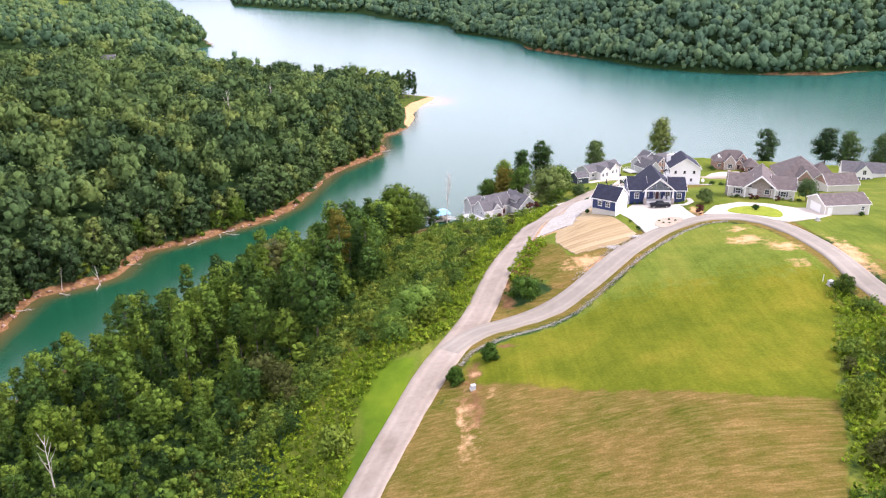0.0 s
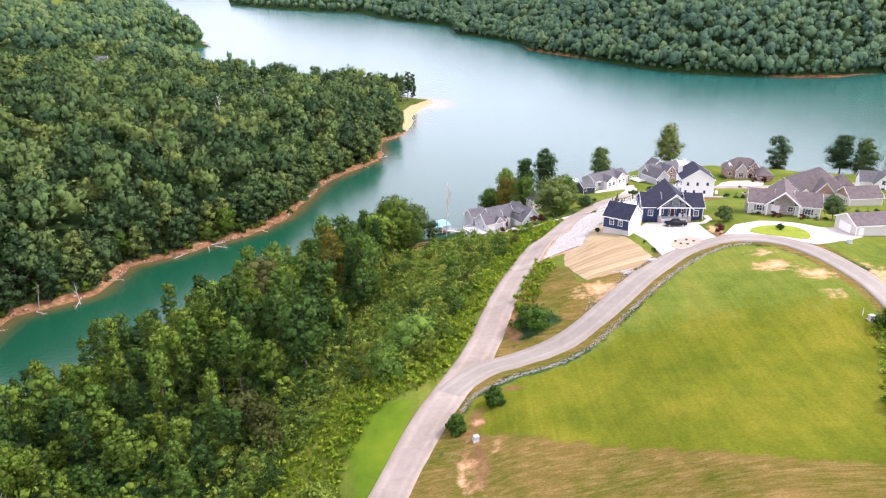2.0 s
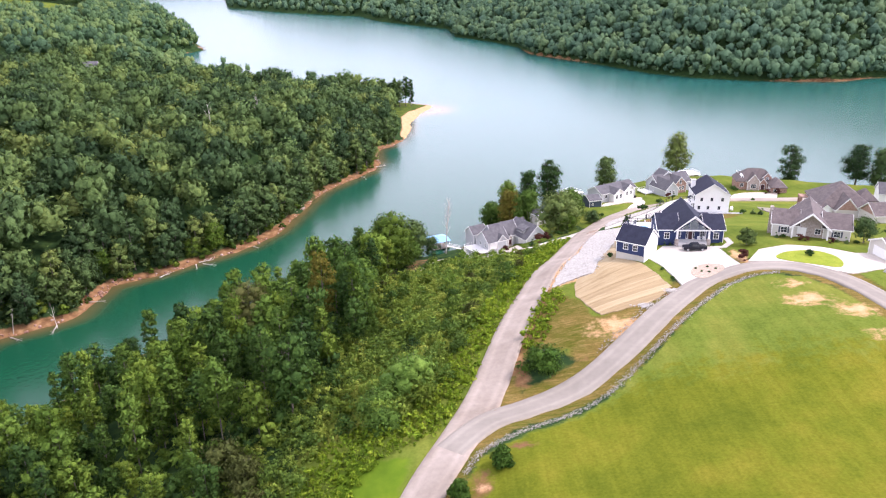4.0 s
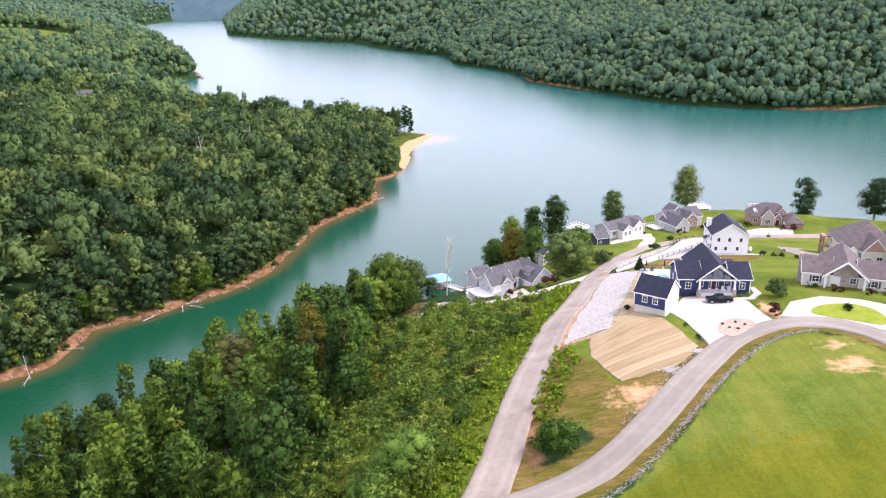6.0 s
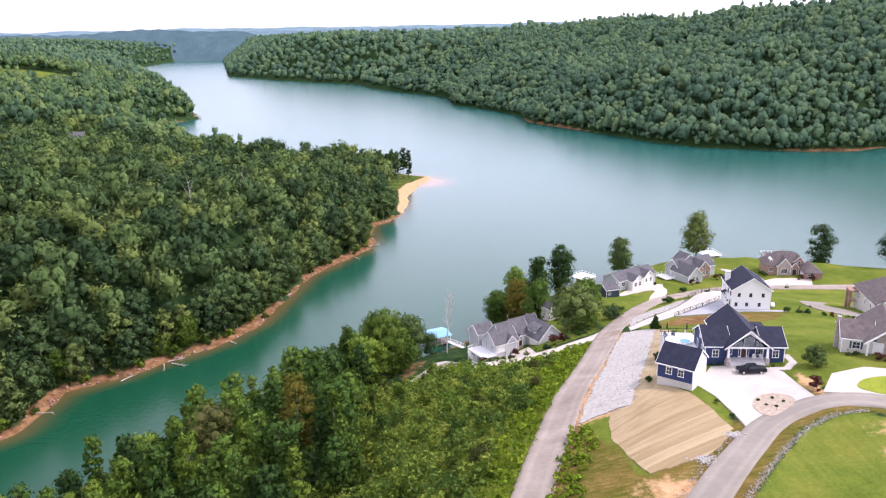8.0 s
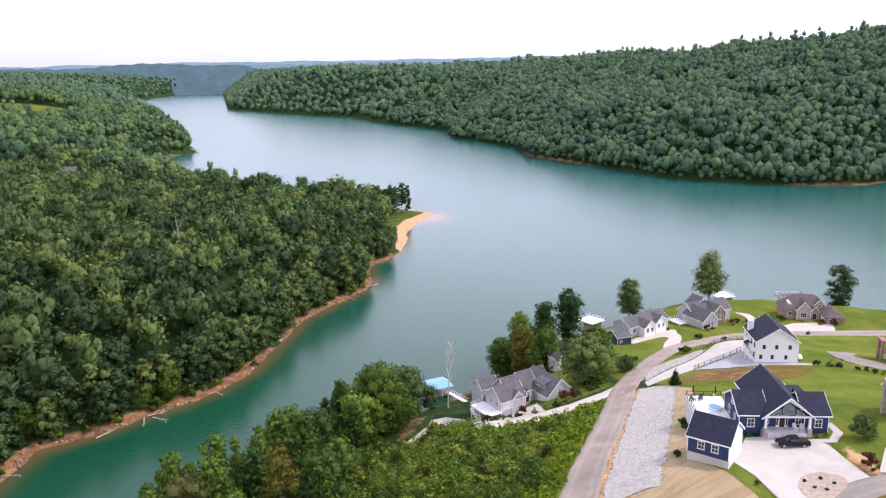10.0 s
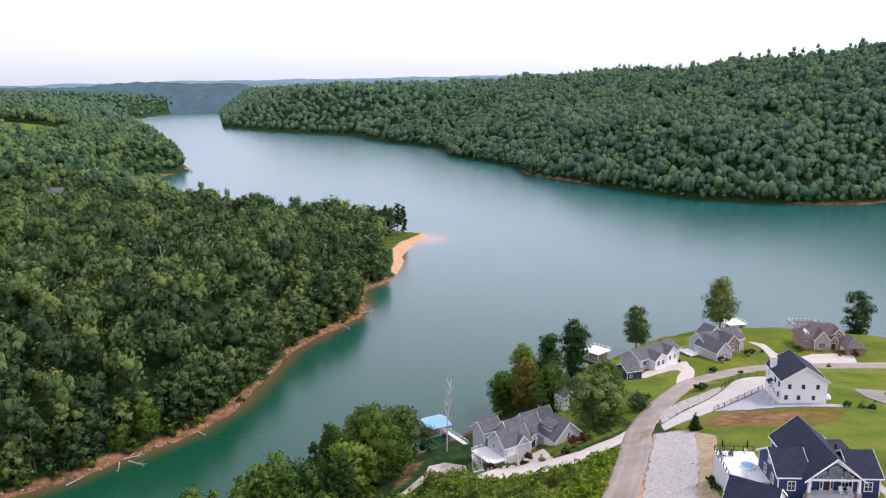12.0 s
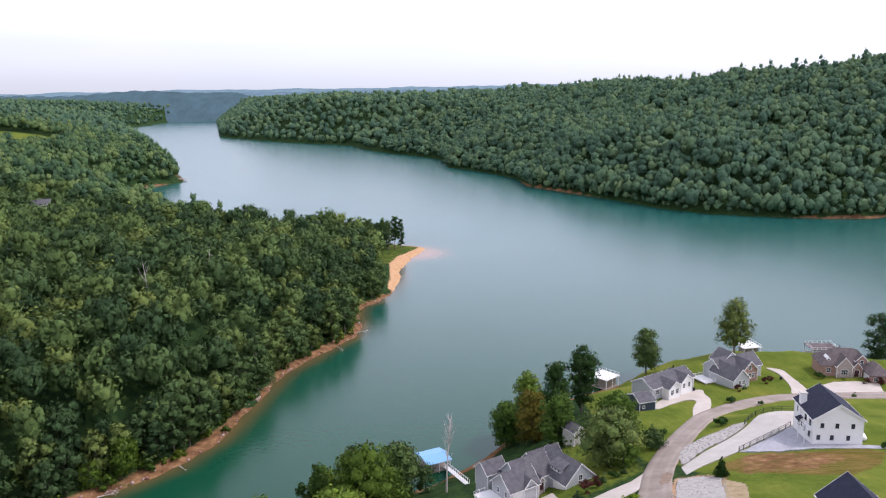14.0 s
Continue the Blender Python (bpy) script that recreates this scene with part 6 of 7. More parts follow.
patio_chair("porch_chair", 66.3, 214.6, 45.15, -4, M_WHITE, "white slatted easy chair on the porch", "porch chairs")
patio_chair("porch_chair", 67.6, 214.5, 45.15, -10, M_WHITE, "white slatted easy chair on the porch", "porch chairs")
patio_chair("deck_chair", 51.6, 228.2, 45.2, 40, M_DARKSIDE, "dark lounge chair on the pool deck", "deck chairs")
patio_chair("deck_chair", 53.2, 228.4, 45.2, -30, M_DARKSIDE, "dark lounge chair on the pool deck", "deck chairs")

# the pickup on the white driveway
truck = rooted("pickup_truck", 63.7, 209.9, height(63.7, 209.9) + 0.05, 178, "black crew-cab pickup truck on the white driveway", "truck")


def shaped(profile, half, inset):
    bm = prism(profile, -half, half, "y")
    for v in bm.verts:
        if inset and v.co.z > 1.15:
            v.co.y *= inset
    bmesh.ops.bevel(bm, geom=[e for e in bm.edges], offset=0.05, segments=2, affect="EDGES")
    return bm


part("body", shaped([(-2.9, 0.45), (2.85, 0.45), (2.92, 0.95), (2.75, 1.1), (1.35, 1.2), (0.85, 1.2), (-2.9, 1.2)], 0.98, 0), M_BLACK, truck)
cabin = part("cab", shaped([(1.4, 1.15), (0.65, 1.85), (-0.95, 1.88), (-1.15, 1.15)], 0.93, 0.86), M_BLACK, truck)
part("windscreen", prism([(1.32, 1.25), (0.72, 1.8), (0.74, 1.83), (1.36, 1.27)], -0.72, 0.72, "y"), M_GLASS, cabin)
for s in (-1, 1):
    part("side_window", prism([(1.0, 1.25), (0.6, 1.75), (-0.85, 1.75), (-0.95, 1.25)], s * 0.87 - 0.04, s * 0.87 + 0.04, "y"), M_GLASS, cabin)
    part("headlight", soft_box(2.86, 2.96, s * 0.72 - 0.18, s * 0.72 + 0.18, 0.78, 0.98, 0.02), M_CHROME, truck)
    part("mirror", soft_box(0.75, 0.95, s * 1.08 - 0.08, s * 1.08 + 0.08, 1.2, 1.4, 0.02), M_BLACK, truck)
    for wx in (1.85, -1.75):
        bm = bmesh.new()
        bmesh.ops.create_cone(bm, cap_ends=True, segments=20, radius1=0.4, radius2=0.4, depth=0.28, matrix=Matrix.Rotation(radians(90), 4, "X"))
        bmesh.ops.bevel(bm, geom=[e for e in bm.edges if len(e.link_faces) == 2 and e.calc_face_angle() > 1], offset=0.05, segments=2, affect="EDGES")
        wheel = part("wheel", bm, M_TYRE, truck)
        wheel.location = (wx, s * 0.86, 0.4)
        bm = bmesh.new()
        bmesh.ops.create_cone(bm, cap_ends=True, segments=16, radius1=0.24, radius2=0.2, depth=0.3, matrix=Matrix.Rotation(radians(90), 4, "X"))
        part("rim", bm, M_CHROME, wheel)
part("bed_cover", soft_box(-2.82, -1.2, -0.82, 0.82, 1.19, 1.26, 0.02), M_TYRE, truck, "dark bed cover")
part("bumper", soft_box(2.85, 3.0, -0.9, 0.9, 0.45, 0.68, 0.04), M_CHROME, truck)

# the tall white house
white = rooted("house", 89.0, 284.0, 30.0, -7, "tall white two-storey house with dark roof and chimney")
wing(white, 0, 11.3, 0, 12.5, 6.3, 3.7, "y", M_WHITE, M_ROOF_NAVY, 0.5, -1.5)
for wx, wz in ((2.0, 4.6), (5.4, 4.6), (9.0, 4.6), (1.3, 1.6), (4.4, 1.6), (8.1, 1.6)):
    window(white, wx, 0, wz, "S", 0.58, 0.95, 0, M_BLACK)
for wy, wz in ((2, 4.6), (5, 4.6), (10, 4.6), (2.2, 1.6), (5.2, 1.6), (9, 1.6)):
    window(white, 0, wy, wz, "W", 0.95, 1.4, 0, M_BLACK)
part("chimney", boxes((-0.2, 1.2, 8.2, 9.6, 3, 9.2)), M_WHITE, white)
part("chimney_cap", soft_box(-0.35, 1.35, 8.05, 9.75, 9.2, 9.4), M_CONCRETE, white)
balcony = part("balcony", boxes((-1.7, 0, 0.6, 5.2, 2.95, 3.15), (-1.65, -1.5, 0.7, 0.85, -1.2, 2.95), (-1.65, -1.5, 4.95, 5.1, -1.2, 2.95)), M_WHITE, white)
for fy0 in (0.65, 2.9, 5.15):
    part("post", boxes((-1.7, -1.6, fy0 - 0.05, fy0 + 0.05, 3.15, 4.2)), M_BLACK, balcony)
part("rail", boxes((-1.68, -1.6, 0.65, 5.15, 4.12, 4.2)), M_BLACK, balcony)
part("rail", boxes((-1.68, -1.6, 0.65, 5.15, 3.3, 3.38)), M_BLACK, balcony)
part("entry_roof", prism([(-1.4, 3.0), (-1.4, 3.15), (0, 3.75), (0, 3.55)], 6.4, 8.2, "y"), M_ROOF_NAVY, white)
tank = rooted("propane_tank", 102.9, 286.5, height(102.9, 286.5), 70, "white propane tank behind the white house", "tank")
bm = bmesh.new()
bmesh.ops.create_uvsphere(bm, u_segments=20, v_segments=12, radius=0.55)
for v in bm.verts:
    v.co.x += 0.95 * (1 if v.co.x > 0 else -1)
part("vessel", bm, M_WHITE, tank).location = (0, 0, 0.8)
for s in (-0.7, 0.7):
    part("foot", boxes((s - 0.1, s + 0.1, -0.3, 0.3, 0, 0.35)), M_CONCRETE, tank)


def fence(line, label, high=1.3, mat=M_BLACK):
    p = round_line(line, 2.4)
    z = heights(p[:, 0], p[:, 1])
    f = rooted("rail_fence", *p[0], z[0], 0, label, "fence")
    railing(f, [(x - p[0][0], y - p[0][1], h - z[0] + 0.05) for (x, y), h in zip(p, z)], high, mat, posts=2.4)


fence([(101.5, 305), (100.2, 309.5), (95, 312), (87, 310.4), (82, 305.5)], "dark rail fence round the parking court")
fence([(72.5, 286.2), (81, 291.8), (90.2, 297.2)], "dark rail fence along the gravel yard")

# the grey house on the cove, with dormer, deck and stairs
tan = rooted("house", 16.45, 279.95, 18.4, 31, "grey shingled lake house with dormer, two gables and white deck")
wing(tan, 0, 8, 0, 8.4, 3.2, 3.6, "x", M_GREYSIDE, M_ROOF_GREY, z0=-5)
wing(tan, 3.6, 7.2, -0.25, 5, 3.1, 2.2, "y", M_GREYSIDE, M_ROOF_GREY, 0.35)
wing(tan, 4, 14, 2.6, 11.5, 3.3, 4.3, "x", M_GREYSIDE, M_ROOF_GREY, z0=-4)
wing(tan, 12.8, 21.5, -4.6, 9, 3.0, 4.6, "y", M_GREYSIDE, M_ROOF_GREY, z0=-3)
wing(tan, 0.2, 5.6, 11, 17, 3.5, 2.4, "x", M_GREYSIDE, M_ROOF_GREY, z0=-8)
wing(tan, 12, 21, 8, 14, 2.9, 3.2, "x", M_GREYSIDE, M_ROOF_GREY, z0=-8)
wing(tan, 8.6, 10.4, 1.0, 3, 2.7, 1.3, "y", M_STONEWALL, M_ROOF_GREY, 0.3)
garage_door(tan, 2.9, 0, 0.1, "S", 4.8, 2.3)
garage_door(tan, 12.8, -1.6, 0.1, "W", 4.6, 2.3)
for wx in (1.6, 2.9, 4.2):
    window(tan, wx, -0.02, 2.75, "S", 0.7, 0.35, 0)
dormer = part("dormer", prism([(-2.2, 4.2), (2.2, 4.2), (2.2, 5.5), (-2.2, 5.5)], 13.7, 16.5, "x"), M_GREYSIDE, tan)
dormer.location = (0, 1.0, 0)
part("dormer_roof", prism([(13.3, 5.35), (13.3, 5.55), (17.3, 7.3), (17.3, 7.1)], -2.7, 2.7, "y"), M_ROOF_GREY, dormer)
for wy in (-1.3, 0, 1.3):
    window(dormer, 13.68, wy, 4.9, "W", 0.9, 0.85, 0)
window(tan, 17.2, -4.6, 3.6, "S", 1.0, 1.5)
window(tan, 19.8, -4.6, 1.5, "S", 0.9, 1.3)
for wy in (2.2, 5.6):
    window(tan, 0, wy, 1.6, "W", 0.9, 1.4)
door(tan, 9.5, 1.0, 0.1, "S", 1.2, 2.2, M_REDDOOR, label="dark entry door under a small gable")
deck = part("deck", boxes((-4.6, 0, -0.6, 9.6, -0.35, -0.1), (-4.5, -4.2, -0.5, -0.2, -6, -0.35), (-4.5, -4.2, 4.4, 4.7, -6, -0.35), (-4.5, -4.2, 9.2, 9.5, -7, -0.35)), M_WHITE, tan, "white raised deck on posts")
railing(deck, [(0, -0.55, -0.1), (-4.55, -0.55, -0.1), (-4.55, 9.5, -0.1), (-1.5, 9.5, -0.1)], 1.05, M_WHITE, posts=1.5)
landing = part("landing", boxes((-7.6, -4.7, -2.2, 3.4, -3.3, -3.1), (-7.5, -7.2, -2.1, -1.8, -7, -3.3), (-7.5, -7.2, 3.0, 3.3, -8, -3.3)), M_WHITE, tan, "white lower stair landing")
railing(landing, [(-4.7, -2.15, -3.1), (-7.55, -2.15, -3.1), (-7.55, 3.35, -3.1), (-4.7, 3.35, -3.1)], 1.05, M_WHITE, posts=1.4)
railing(deck, [(-4.6, -0.6, -0.1), (-7.4, -2.6, -3.0), (-1.0, -5.6, -3.0)], 1.05, M_WHITE, posts=1.5)
for i in range(9):
    part("step", boxes((-5.9, -4.7, -0.2, 0.12, -0.3, -0.2)), M_WHITE, deck).matrix_basis = pose(0, 7.6 - i * 0.5, -i * 0.33)

tan.scale = (1.05, 0.88, 0.9)

# a small pale gable house among the trees
boat_shed = rooted("house", 38.0, 314.5, height(40, 317) + 0.2, 28, "small pale gabled cottage half hidden by trees")
wing(boat_shed, 0, 4, 0, 5, 4.0, 1.6, "y", M_BEIGE, M_ROOF_GREY, 0.35, -3)
window(boat_shed, 2.0, 0, 2.9, "S", 0.9, 1.2)

# the low grey house with its slate garage
lake_house = rooted("house", 72.2, 350.0, 13.2, 32, "low pale grey lake house with dark shingled roofs")
wing(lake_house, 0, 20.5, 2, 11, 3.3, 2.4, "x", M_GREYSIDE, M_ROOF_GREY, z0=-3)
wing(lake_house, 4.6, 10.2, -1.0, 8, 3.2, 2.0, "y", M_WHITE, M_ROOF_GREY, z0=-2)
wing(lake_house, 12.5, 18.0, 0.6, 8, 3.2, 2.3, "y", M_WHITE, M_ROOF_GREY, z0=-2)
for wx in (6.2, 8.6):
    window(lake_house, wx, -1.0, 1.7, "S", 1.2, 1.6)
for wx in (14.0, 16.5):
    window(lake_house, wx, 0.6, 1.7, "S", 1.0, 1.5)
door(lake_house, 11.3, 2.0, 0.1, "S", 1.4, 2.3, M_DARKSIDE)
window(lake_house, 2.4, 2.0, 1.7, "S", 1.6, 1.5, 2)
part("flue", soft_box(16.5, 16.8, 7.6, 7.9, 4.5, 6.4, 0.03), M_BLACK, lake_house)
slate = rooted("garage", 63.2, 338.4, 13.6, 16, "small slate-blue garage with grey roof")
wing(slate, 0, 5.6, 0, 7.6, 3.9, 1.6, "x", M_DARKSIDE, M_ROOF_GREY, 0.3, -3)
garage_door(slate, 5.6, 2.6, 0.1, "E", 2.4, 2.1)
window(slate, 5.6, 5.6, 1.7, "E", 1.2, 1.0)
window(slate, 1.4, 0, 2.4, "S", 0.7, 0.8)

# grey shingled house nearest the open lake
point_house = rooted("house", 102.6, 366, 11.4, 22, "grey shingled lake house with a glazed white gable")
wing(point_house, 0, 18.5, 4, 13, 3.6, 3.4, "x", M_GREYSIDE, M_ROOF_GREY, z0=-3)
wing(point_house, 6.5, 13.5, 0.8, 9, 3.6, 3.3, "y", M_BRICK, M_ROOF_GREY, z0=-2)
wing(point_house, -1.5, 5.5, -3.4, 8, 3.2, 3.4, "y", M_GREYSIDE, M_ROOF_GREY, z0=-2)
wing(point_house, 4, 12, 8, 14, 5.2, 3.2, "y", M_GREYSIDE, M_ROOF_GREY, z0=-2)
for wx, wz in ((8.3, 1.7), (10, 1.7), (11.7, 1.7), (10, 4.6)):
    window(point_house, wx, 0.8, wz, "S", 1.1, 1.6)
for wx in (1.2, 3.0):
    window(point_house, wx, -3.4, 1.8, "S", 1.0, 1.4)
window(point_house, 16.0, 4, 1.8, "S", 1.2, 1.4)
side_deck = part("deck", boxes((-6, -1.5, 5, 12, -0.3, 0), (-5.9, -5.7, 5.1, 5.3, -4, -0.3), (-5.9, -5.7, 11.7, 11.9, -4, -0.3)), M_WHITE, point_house, "white side deck")
railing(side_deck, [(-1.6, 5.1, 0), (-5.9, 5.1, 0), (-5.9, 11.9, 0), (-1.6, 11.9, 0)], 1.05, M_WHITE, posts=1.4)

# the brick house with hipped brown roofs
brick = rooted("house", 139.4, 374.2, 11.2, -10, "brick and stone house with hipped brown shingled roofs")
hip(brick, 0, 17, 0, 10.5, 3.7, 5.2, M_BRICK, M_ROOF_BROWN)
wing(brick, 11.5, 15.5, 0.6, 7, 5.6, 2.2, "y", M_BRICK, M_ROOF_BROWN, 0.3, 3)
wing(brick, 4.6, 9.8, -1.6, 7, 4.2, 3.2, "y", M_STONEWALL, M_ROOF_BROWN, z0=-2)
wing(brick, 9.9, 13.2, -0.9, 6, 3.4, 2.1, "y", M_BRICK, M_ROOF_BROWN, z0=-2)
hip(brick, 13.8, 20.5, -7.5, 3.5, 3.2, 3.0, M_BRICK, M_ROOF_BROWN)
dorm = part("dormer", prism([(1.8, 4.6), (3.2, 4.6), (3.2, 5.8), (2.5, 6.6), (1.8, 5.8)], 1.2, 4.8, "y"), M_WHITE, brick)
window(dorm, 2.5, 1.2, 5.3, "S", 0.7, 0.9, 0)
window(brick, 13.5, 0.6, 5.2, "S", 1.0, 1.0, 0)
window(brick, 7.2, -1.6, 1.9, "S", 2.2, 1.8, 2)
window(brick, 2.3, 0, 1.9, "S", 1.4, 1.6)
door(brick, 11.5, -0.9, 0.2, "S", 1.6, 2.4, M_REDDOOR, label="dark arched entry door")
window(brick, 15.4, -7.5, 1.7, "S", 1.2, 1.4)
garage_door(brick, 13.8, -3.6, 0.1, "W", 4.6, 2.3)
part("flue", soft_box(8.3, 8.6, 9.0, 9.3, 6, 8.7, 0.03), M_BLACK, brick)

# the beige house on the loop drive
beige = rooted("house", 86.2, 217.6, 45.1, -22, "beige sided house with brown roof and stone porch gable")
wing(beige, 0, 6, 0.4, 9.6, 3.4, 2.6, "x", M_BEIGE, M_ROOF_BROWN, z0=-2)
wing(beige, 12, 18.2, 0.4, 9.6, 3.4, 2.6, "x", M_BEIGE, M_ROOF_BROWN, z0=-2)
wing(beige, 4.4, 13.2, 0.9, 13.5, 3.6, 3.7, "y", M_STONEWALL, M_ROOF_BROWN, z0=-2)
for s in (-1, 1):
    part("porch_roof", prism([(8.8, 7.32), (8.8, 7.56), (8.8 + s * 4.9, 3.44), (8.8 + s * 4.9, 3.22)], -2.0, 0.6, "y"), M_ROOF_BROWN, beige)
    part("trim", prism([(8.8, 7.1), (8.8, 7.6), (8.8 + s * 4.95, 3.48), (8.8 + s * 4.95, 3.0)], -2.08, -2.0, "y"), M_WHITE, beige)
    part("column", soft_box(8.8 + s * 4.1 - 0.2, 8.8 + s * 4.1 + 0.2, -1.7, -1.3, -0.6, 3.7), M_WHITE, beige)
part("porch_floor", boxes((4.4, 13.2, -1.9, 0.9, -1.2, 0.35)), M_CONCRETE, beige)
part("porch_step", boxes((9.6, 12.0, -2.6, -1.9, -1.2, 0.1)), M_STONEWALL, beige)
door(beige, 7.0, 0.9, 0.35, "S", 1.9, 2.3, M_WHITE)
window(beige, 10.8, 0.9, 2.0, "S", 1.2, 1.3)
for wx in (2.8, 15.2):
    window(beige, wx, 0.4, 1.9, "S", 1.4, 1.4, 1)
    for s in (-1, 1):
        part("shutter", soft_box(wx + s * 1.05 - 0.2, wx + s * 1.05 + 0.2, 0.32, 0.4, 1.1, 2.7, 0.02), M_DARKSIDE, beige)
part("chimney", boxes((-0.9, 0, 4.2, 5.6, -1, 6.6)), M_STONEWALL, beige, "stone chimney stack")
window(beige, 0, 2.4, 1.9, "W", 1.0, 1.3)
window(beige, 0, 7.4, 1.9, "W", 1.0, 1.3)

beige_garage = rooted("garage", 102.6, 191.6, 46.9, 5, "beige sided garage with brown roof and white door")
wing(beige_garage, 0, 12.4, 0, 8.6, 3.1, 1.9, "x", M_BEIGE, M_ROOF_BROWN, 0.35, -2)
garage_door(beige_garage, 0, 4.6, 0.3, "W", 4.8, 2.3)
door(beige_garage, 1.4, 0, 0.3, "S", 0.95, 2.1, M_WHITE)
window(beige_garage, 10.6, 0, 1.9, "S", 0.8, 1.1)

# the large brown-roofed house and its outbuilding
brown = rooted("house", 128.6, 276.0, 28.8, -12, "large house with steep hipped brown roofs and brick gable")
hip(brown, 0, 17, 0, 19, 4.8, 6.6, M_BEIGE, M_ROOF_BROWN, z0=-5)
wing(brown, 4.5, 11.5, -2.6, 8, 4.8, 4.0, "y", M_BEIGE, M_ROOF_BROWN, z0=-4)
part("gable_brick", prism([(4.9, 4.8), (11.1, 4.8), (8, 8.4)], -2.67, -2.6, "y"), M_BRICK, brown, "red brick gable face")
wing(brown, 0.3, 3.6, -1.0, 5, 4.2, 1.6, "y", M_WHITE, M_ROOF_BROWN, 0.3, -4)
hip(brown, 13, 19, 5, 12, 6.2, 3.4, M_WHITE, M_ROOF_BROWN, z0=-4)
door(brown, 6.3, -2.6, 0.2, "S", 1.8, 2.4, M_WOODGREY)
window(brown, 9.5, -2.6, 1.9, "S", 1.6, 2.2, 1)
window(brown, 1.95, -1.0, 1.9, "S", 1.3, 1.7, 1)
for wy in (4, 9, 14.5):
    window(brown, 0, wy, 2.6, "W", 1.0, 1.5)
window(brown, 15, 5, 4.6, "S", 1.0, 1.3)
part("balcony", boxes((-2.6, 0, 15.5, 18.6, 0.0, 0.25), (-2.6, -1.9, 15.4, 16.1, -4, 3.4), (-2.6, -1.9, 18.1, 18.8, -4, 3.4), (-2.7, 0, 15.2, 19.0, 3.4, 3.8)), M_BRICK, brown, "covered side porch on brick posts")
outbuilding = rooted("garage", 139.5, 261.5, 31.6, 4, "beige outbuilding with brown roof and brick gable end")
wing(outbuilding, 0, 11.5, 0, 8.5, 3.3, 3.0, "x", M_BEIGE, M_ROOF_BROWN, z0=-4)
part("gable_brick", prism([(0.1, 3.2), (8.4, 3.2), (4.25, 6.1)], -0.06, 0, "x"), M_BRICK, outbuilding)

far_blue = rooted("house", 182, 330, 15.5, -20, "pale lake house with blue-grey roofs and a glazed gable")
wing(far_blue, 0, 26, 4, 14, 4.4, 3.6, "x", M_WHITE, M_ROOF_GREY, z0=-5)
wing(far_blue, 5, 12, 0.5, 10, 4.4, 3.8, "y", M_WHITE, M_ROOF_GREY, z0=-4)
for wx, wz in ((6.6, 2), (8.5, 2), (10.4, 2), (8.5, 5.2)):
    window(far_blue, wx, 0.5, wz, "S", 1.3, 1.9)


# ---- docks ----
def boat_dock(x, y, turn, w, d, high, roof, label, walls=None, flat=False):
    k = rooted("boat_dock", x, y, 0, turn, label, "dock")
    part("platform", boxes((0, w, 0, d, 0.3, 0.5)), M_WOODGREY, k)
    for px in (0.15, w / 2, w - 0.15):
        for py in (0.15, d - 0.15):
            part("post", boxes((px - 0.09, px + 0.09, py - 0.09, py + 0.09, -2, high)), M_WHITE, k)
    if flat:
        part("roof_deck", boxes((-0.3, w + 0.3, -0.3, d + 0.3, high, high + 0.2)), roof, k)
        railing(k, [(0, 0, high + 0.2), (w, 0, high + 0.2), (w, d, high + 0.2), (0, d, high + 0.2), (0, 0, high + 0.2)], 1.05, M_WHITE, posts=1.8)
    else:
        for s in (-1, 1):
            e = d / 2 + s * (d / 2 + 0.4)
            part("roof", prism([(d / 2, high + 0.9), (d / 2, high + 1.0), (e, high + 0.1), (e, high)], -0.4, w + 0.4, "x"), roof, k)
    if walls:
        part("boathouse", boxes((w * 0.3, w * 0.95, d * 0.15, d * 0.85, 0.5, high - 0.3)), walls, k)
    return k


tarp_dock = boat_dock(-3.4, 328.5, 25, 7.6, 8.5, 3.4, M_TARP, "boat dock with a pale blue metal roof")
bridge = rooted("gangway", 7.4, 306.5, 9.2, 0, "long white gangway with rails down to the dock", "gangway")
ramp_len = 27.5
ramp = part("walkway", boxes((0, ramp_len, -0.7, 0.7, -0.15, 0)), M_WHITE, bridge)
ramp.matrix_basis = pose(0, 0, 0, 0, 17.5, 102)
for s in (-0.68, 0.68):
    part("rail", boxes((0, ramp_len, s - 0.05, s + 0.05, 0.98, 1.06)), M_WHITE, ramp)
    for i in range(12):
        part("post", boxes((i * 2.45, i * 2.45 + 0.1, s - 0.05, s + 0.05, 0, 1.0)), M_WHITE, ramp)
boat_dock(65, 390, 40, 8, 8, 4.4, M_WHITE, "two-level wooden boat dock with a white roof deck", M_WOODGREY, True)
boat_dock(131, 421, 10, 8, 9, 5.0, M_WHITE, "white boat dock with an upper deck", M_WOODGREY, True)
boat_dock(160, 420, -5, 11, 9, 4.0, M_ROOF_BROWN, "boat dock with a brown roof deck", None, True)
for i, (x, y, t) in enumerate(((-270, 850, 20), (-262, 846, 20), (-400, 1210, 40), (-410, 1225, 40), (-352, 1176, 0), (-1240, 3080, 20))):
    k = rooted("boat_dock", x, y, 0, t, "small white boat dock on the far shore", "dock", "docks on the far shore")
    part("roof", boxes((-7, 7, -4, 4, 3.6, 4.0)), M_WHITE if i != 4 else M_WOODGREY, k)
    part("platform", boxes((-7, 7, -4, 4, 0.2, 0.6)), M_WOODGREY, k)
    for px in (-6.6, 6.6):
        for py in (-3.6, 3.6):
            part("post", boxes((px - 0.15, px + 0.15, py - 0.15, py + 0.15, -1, 3.6)), M_WHITE, k)
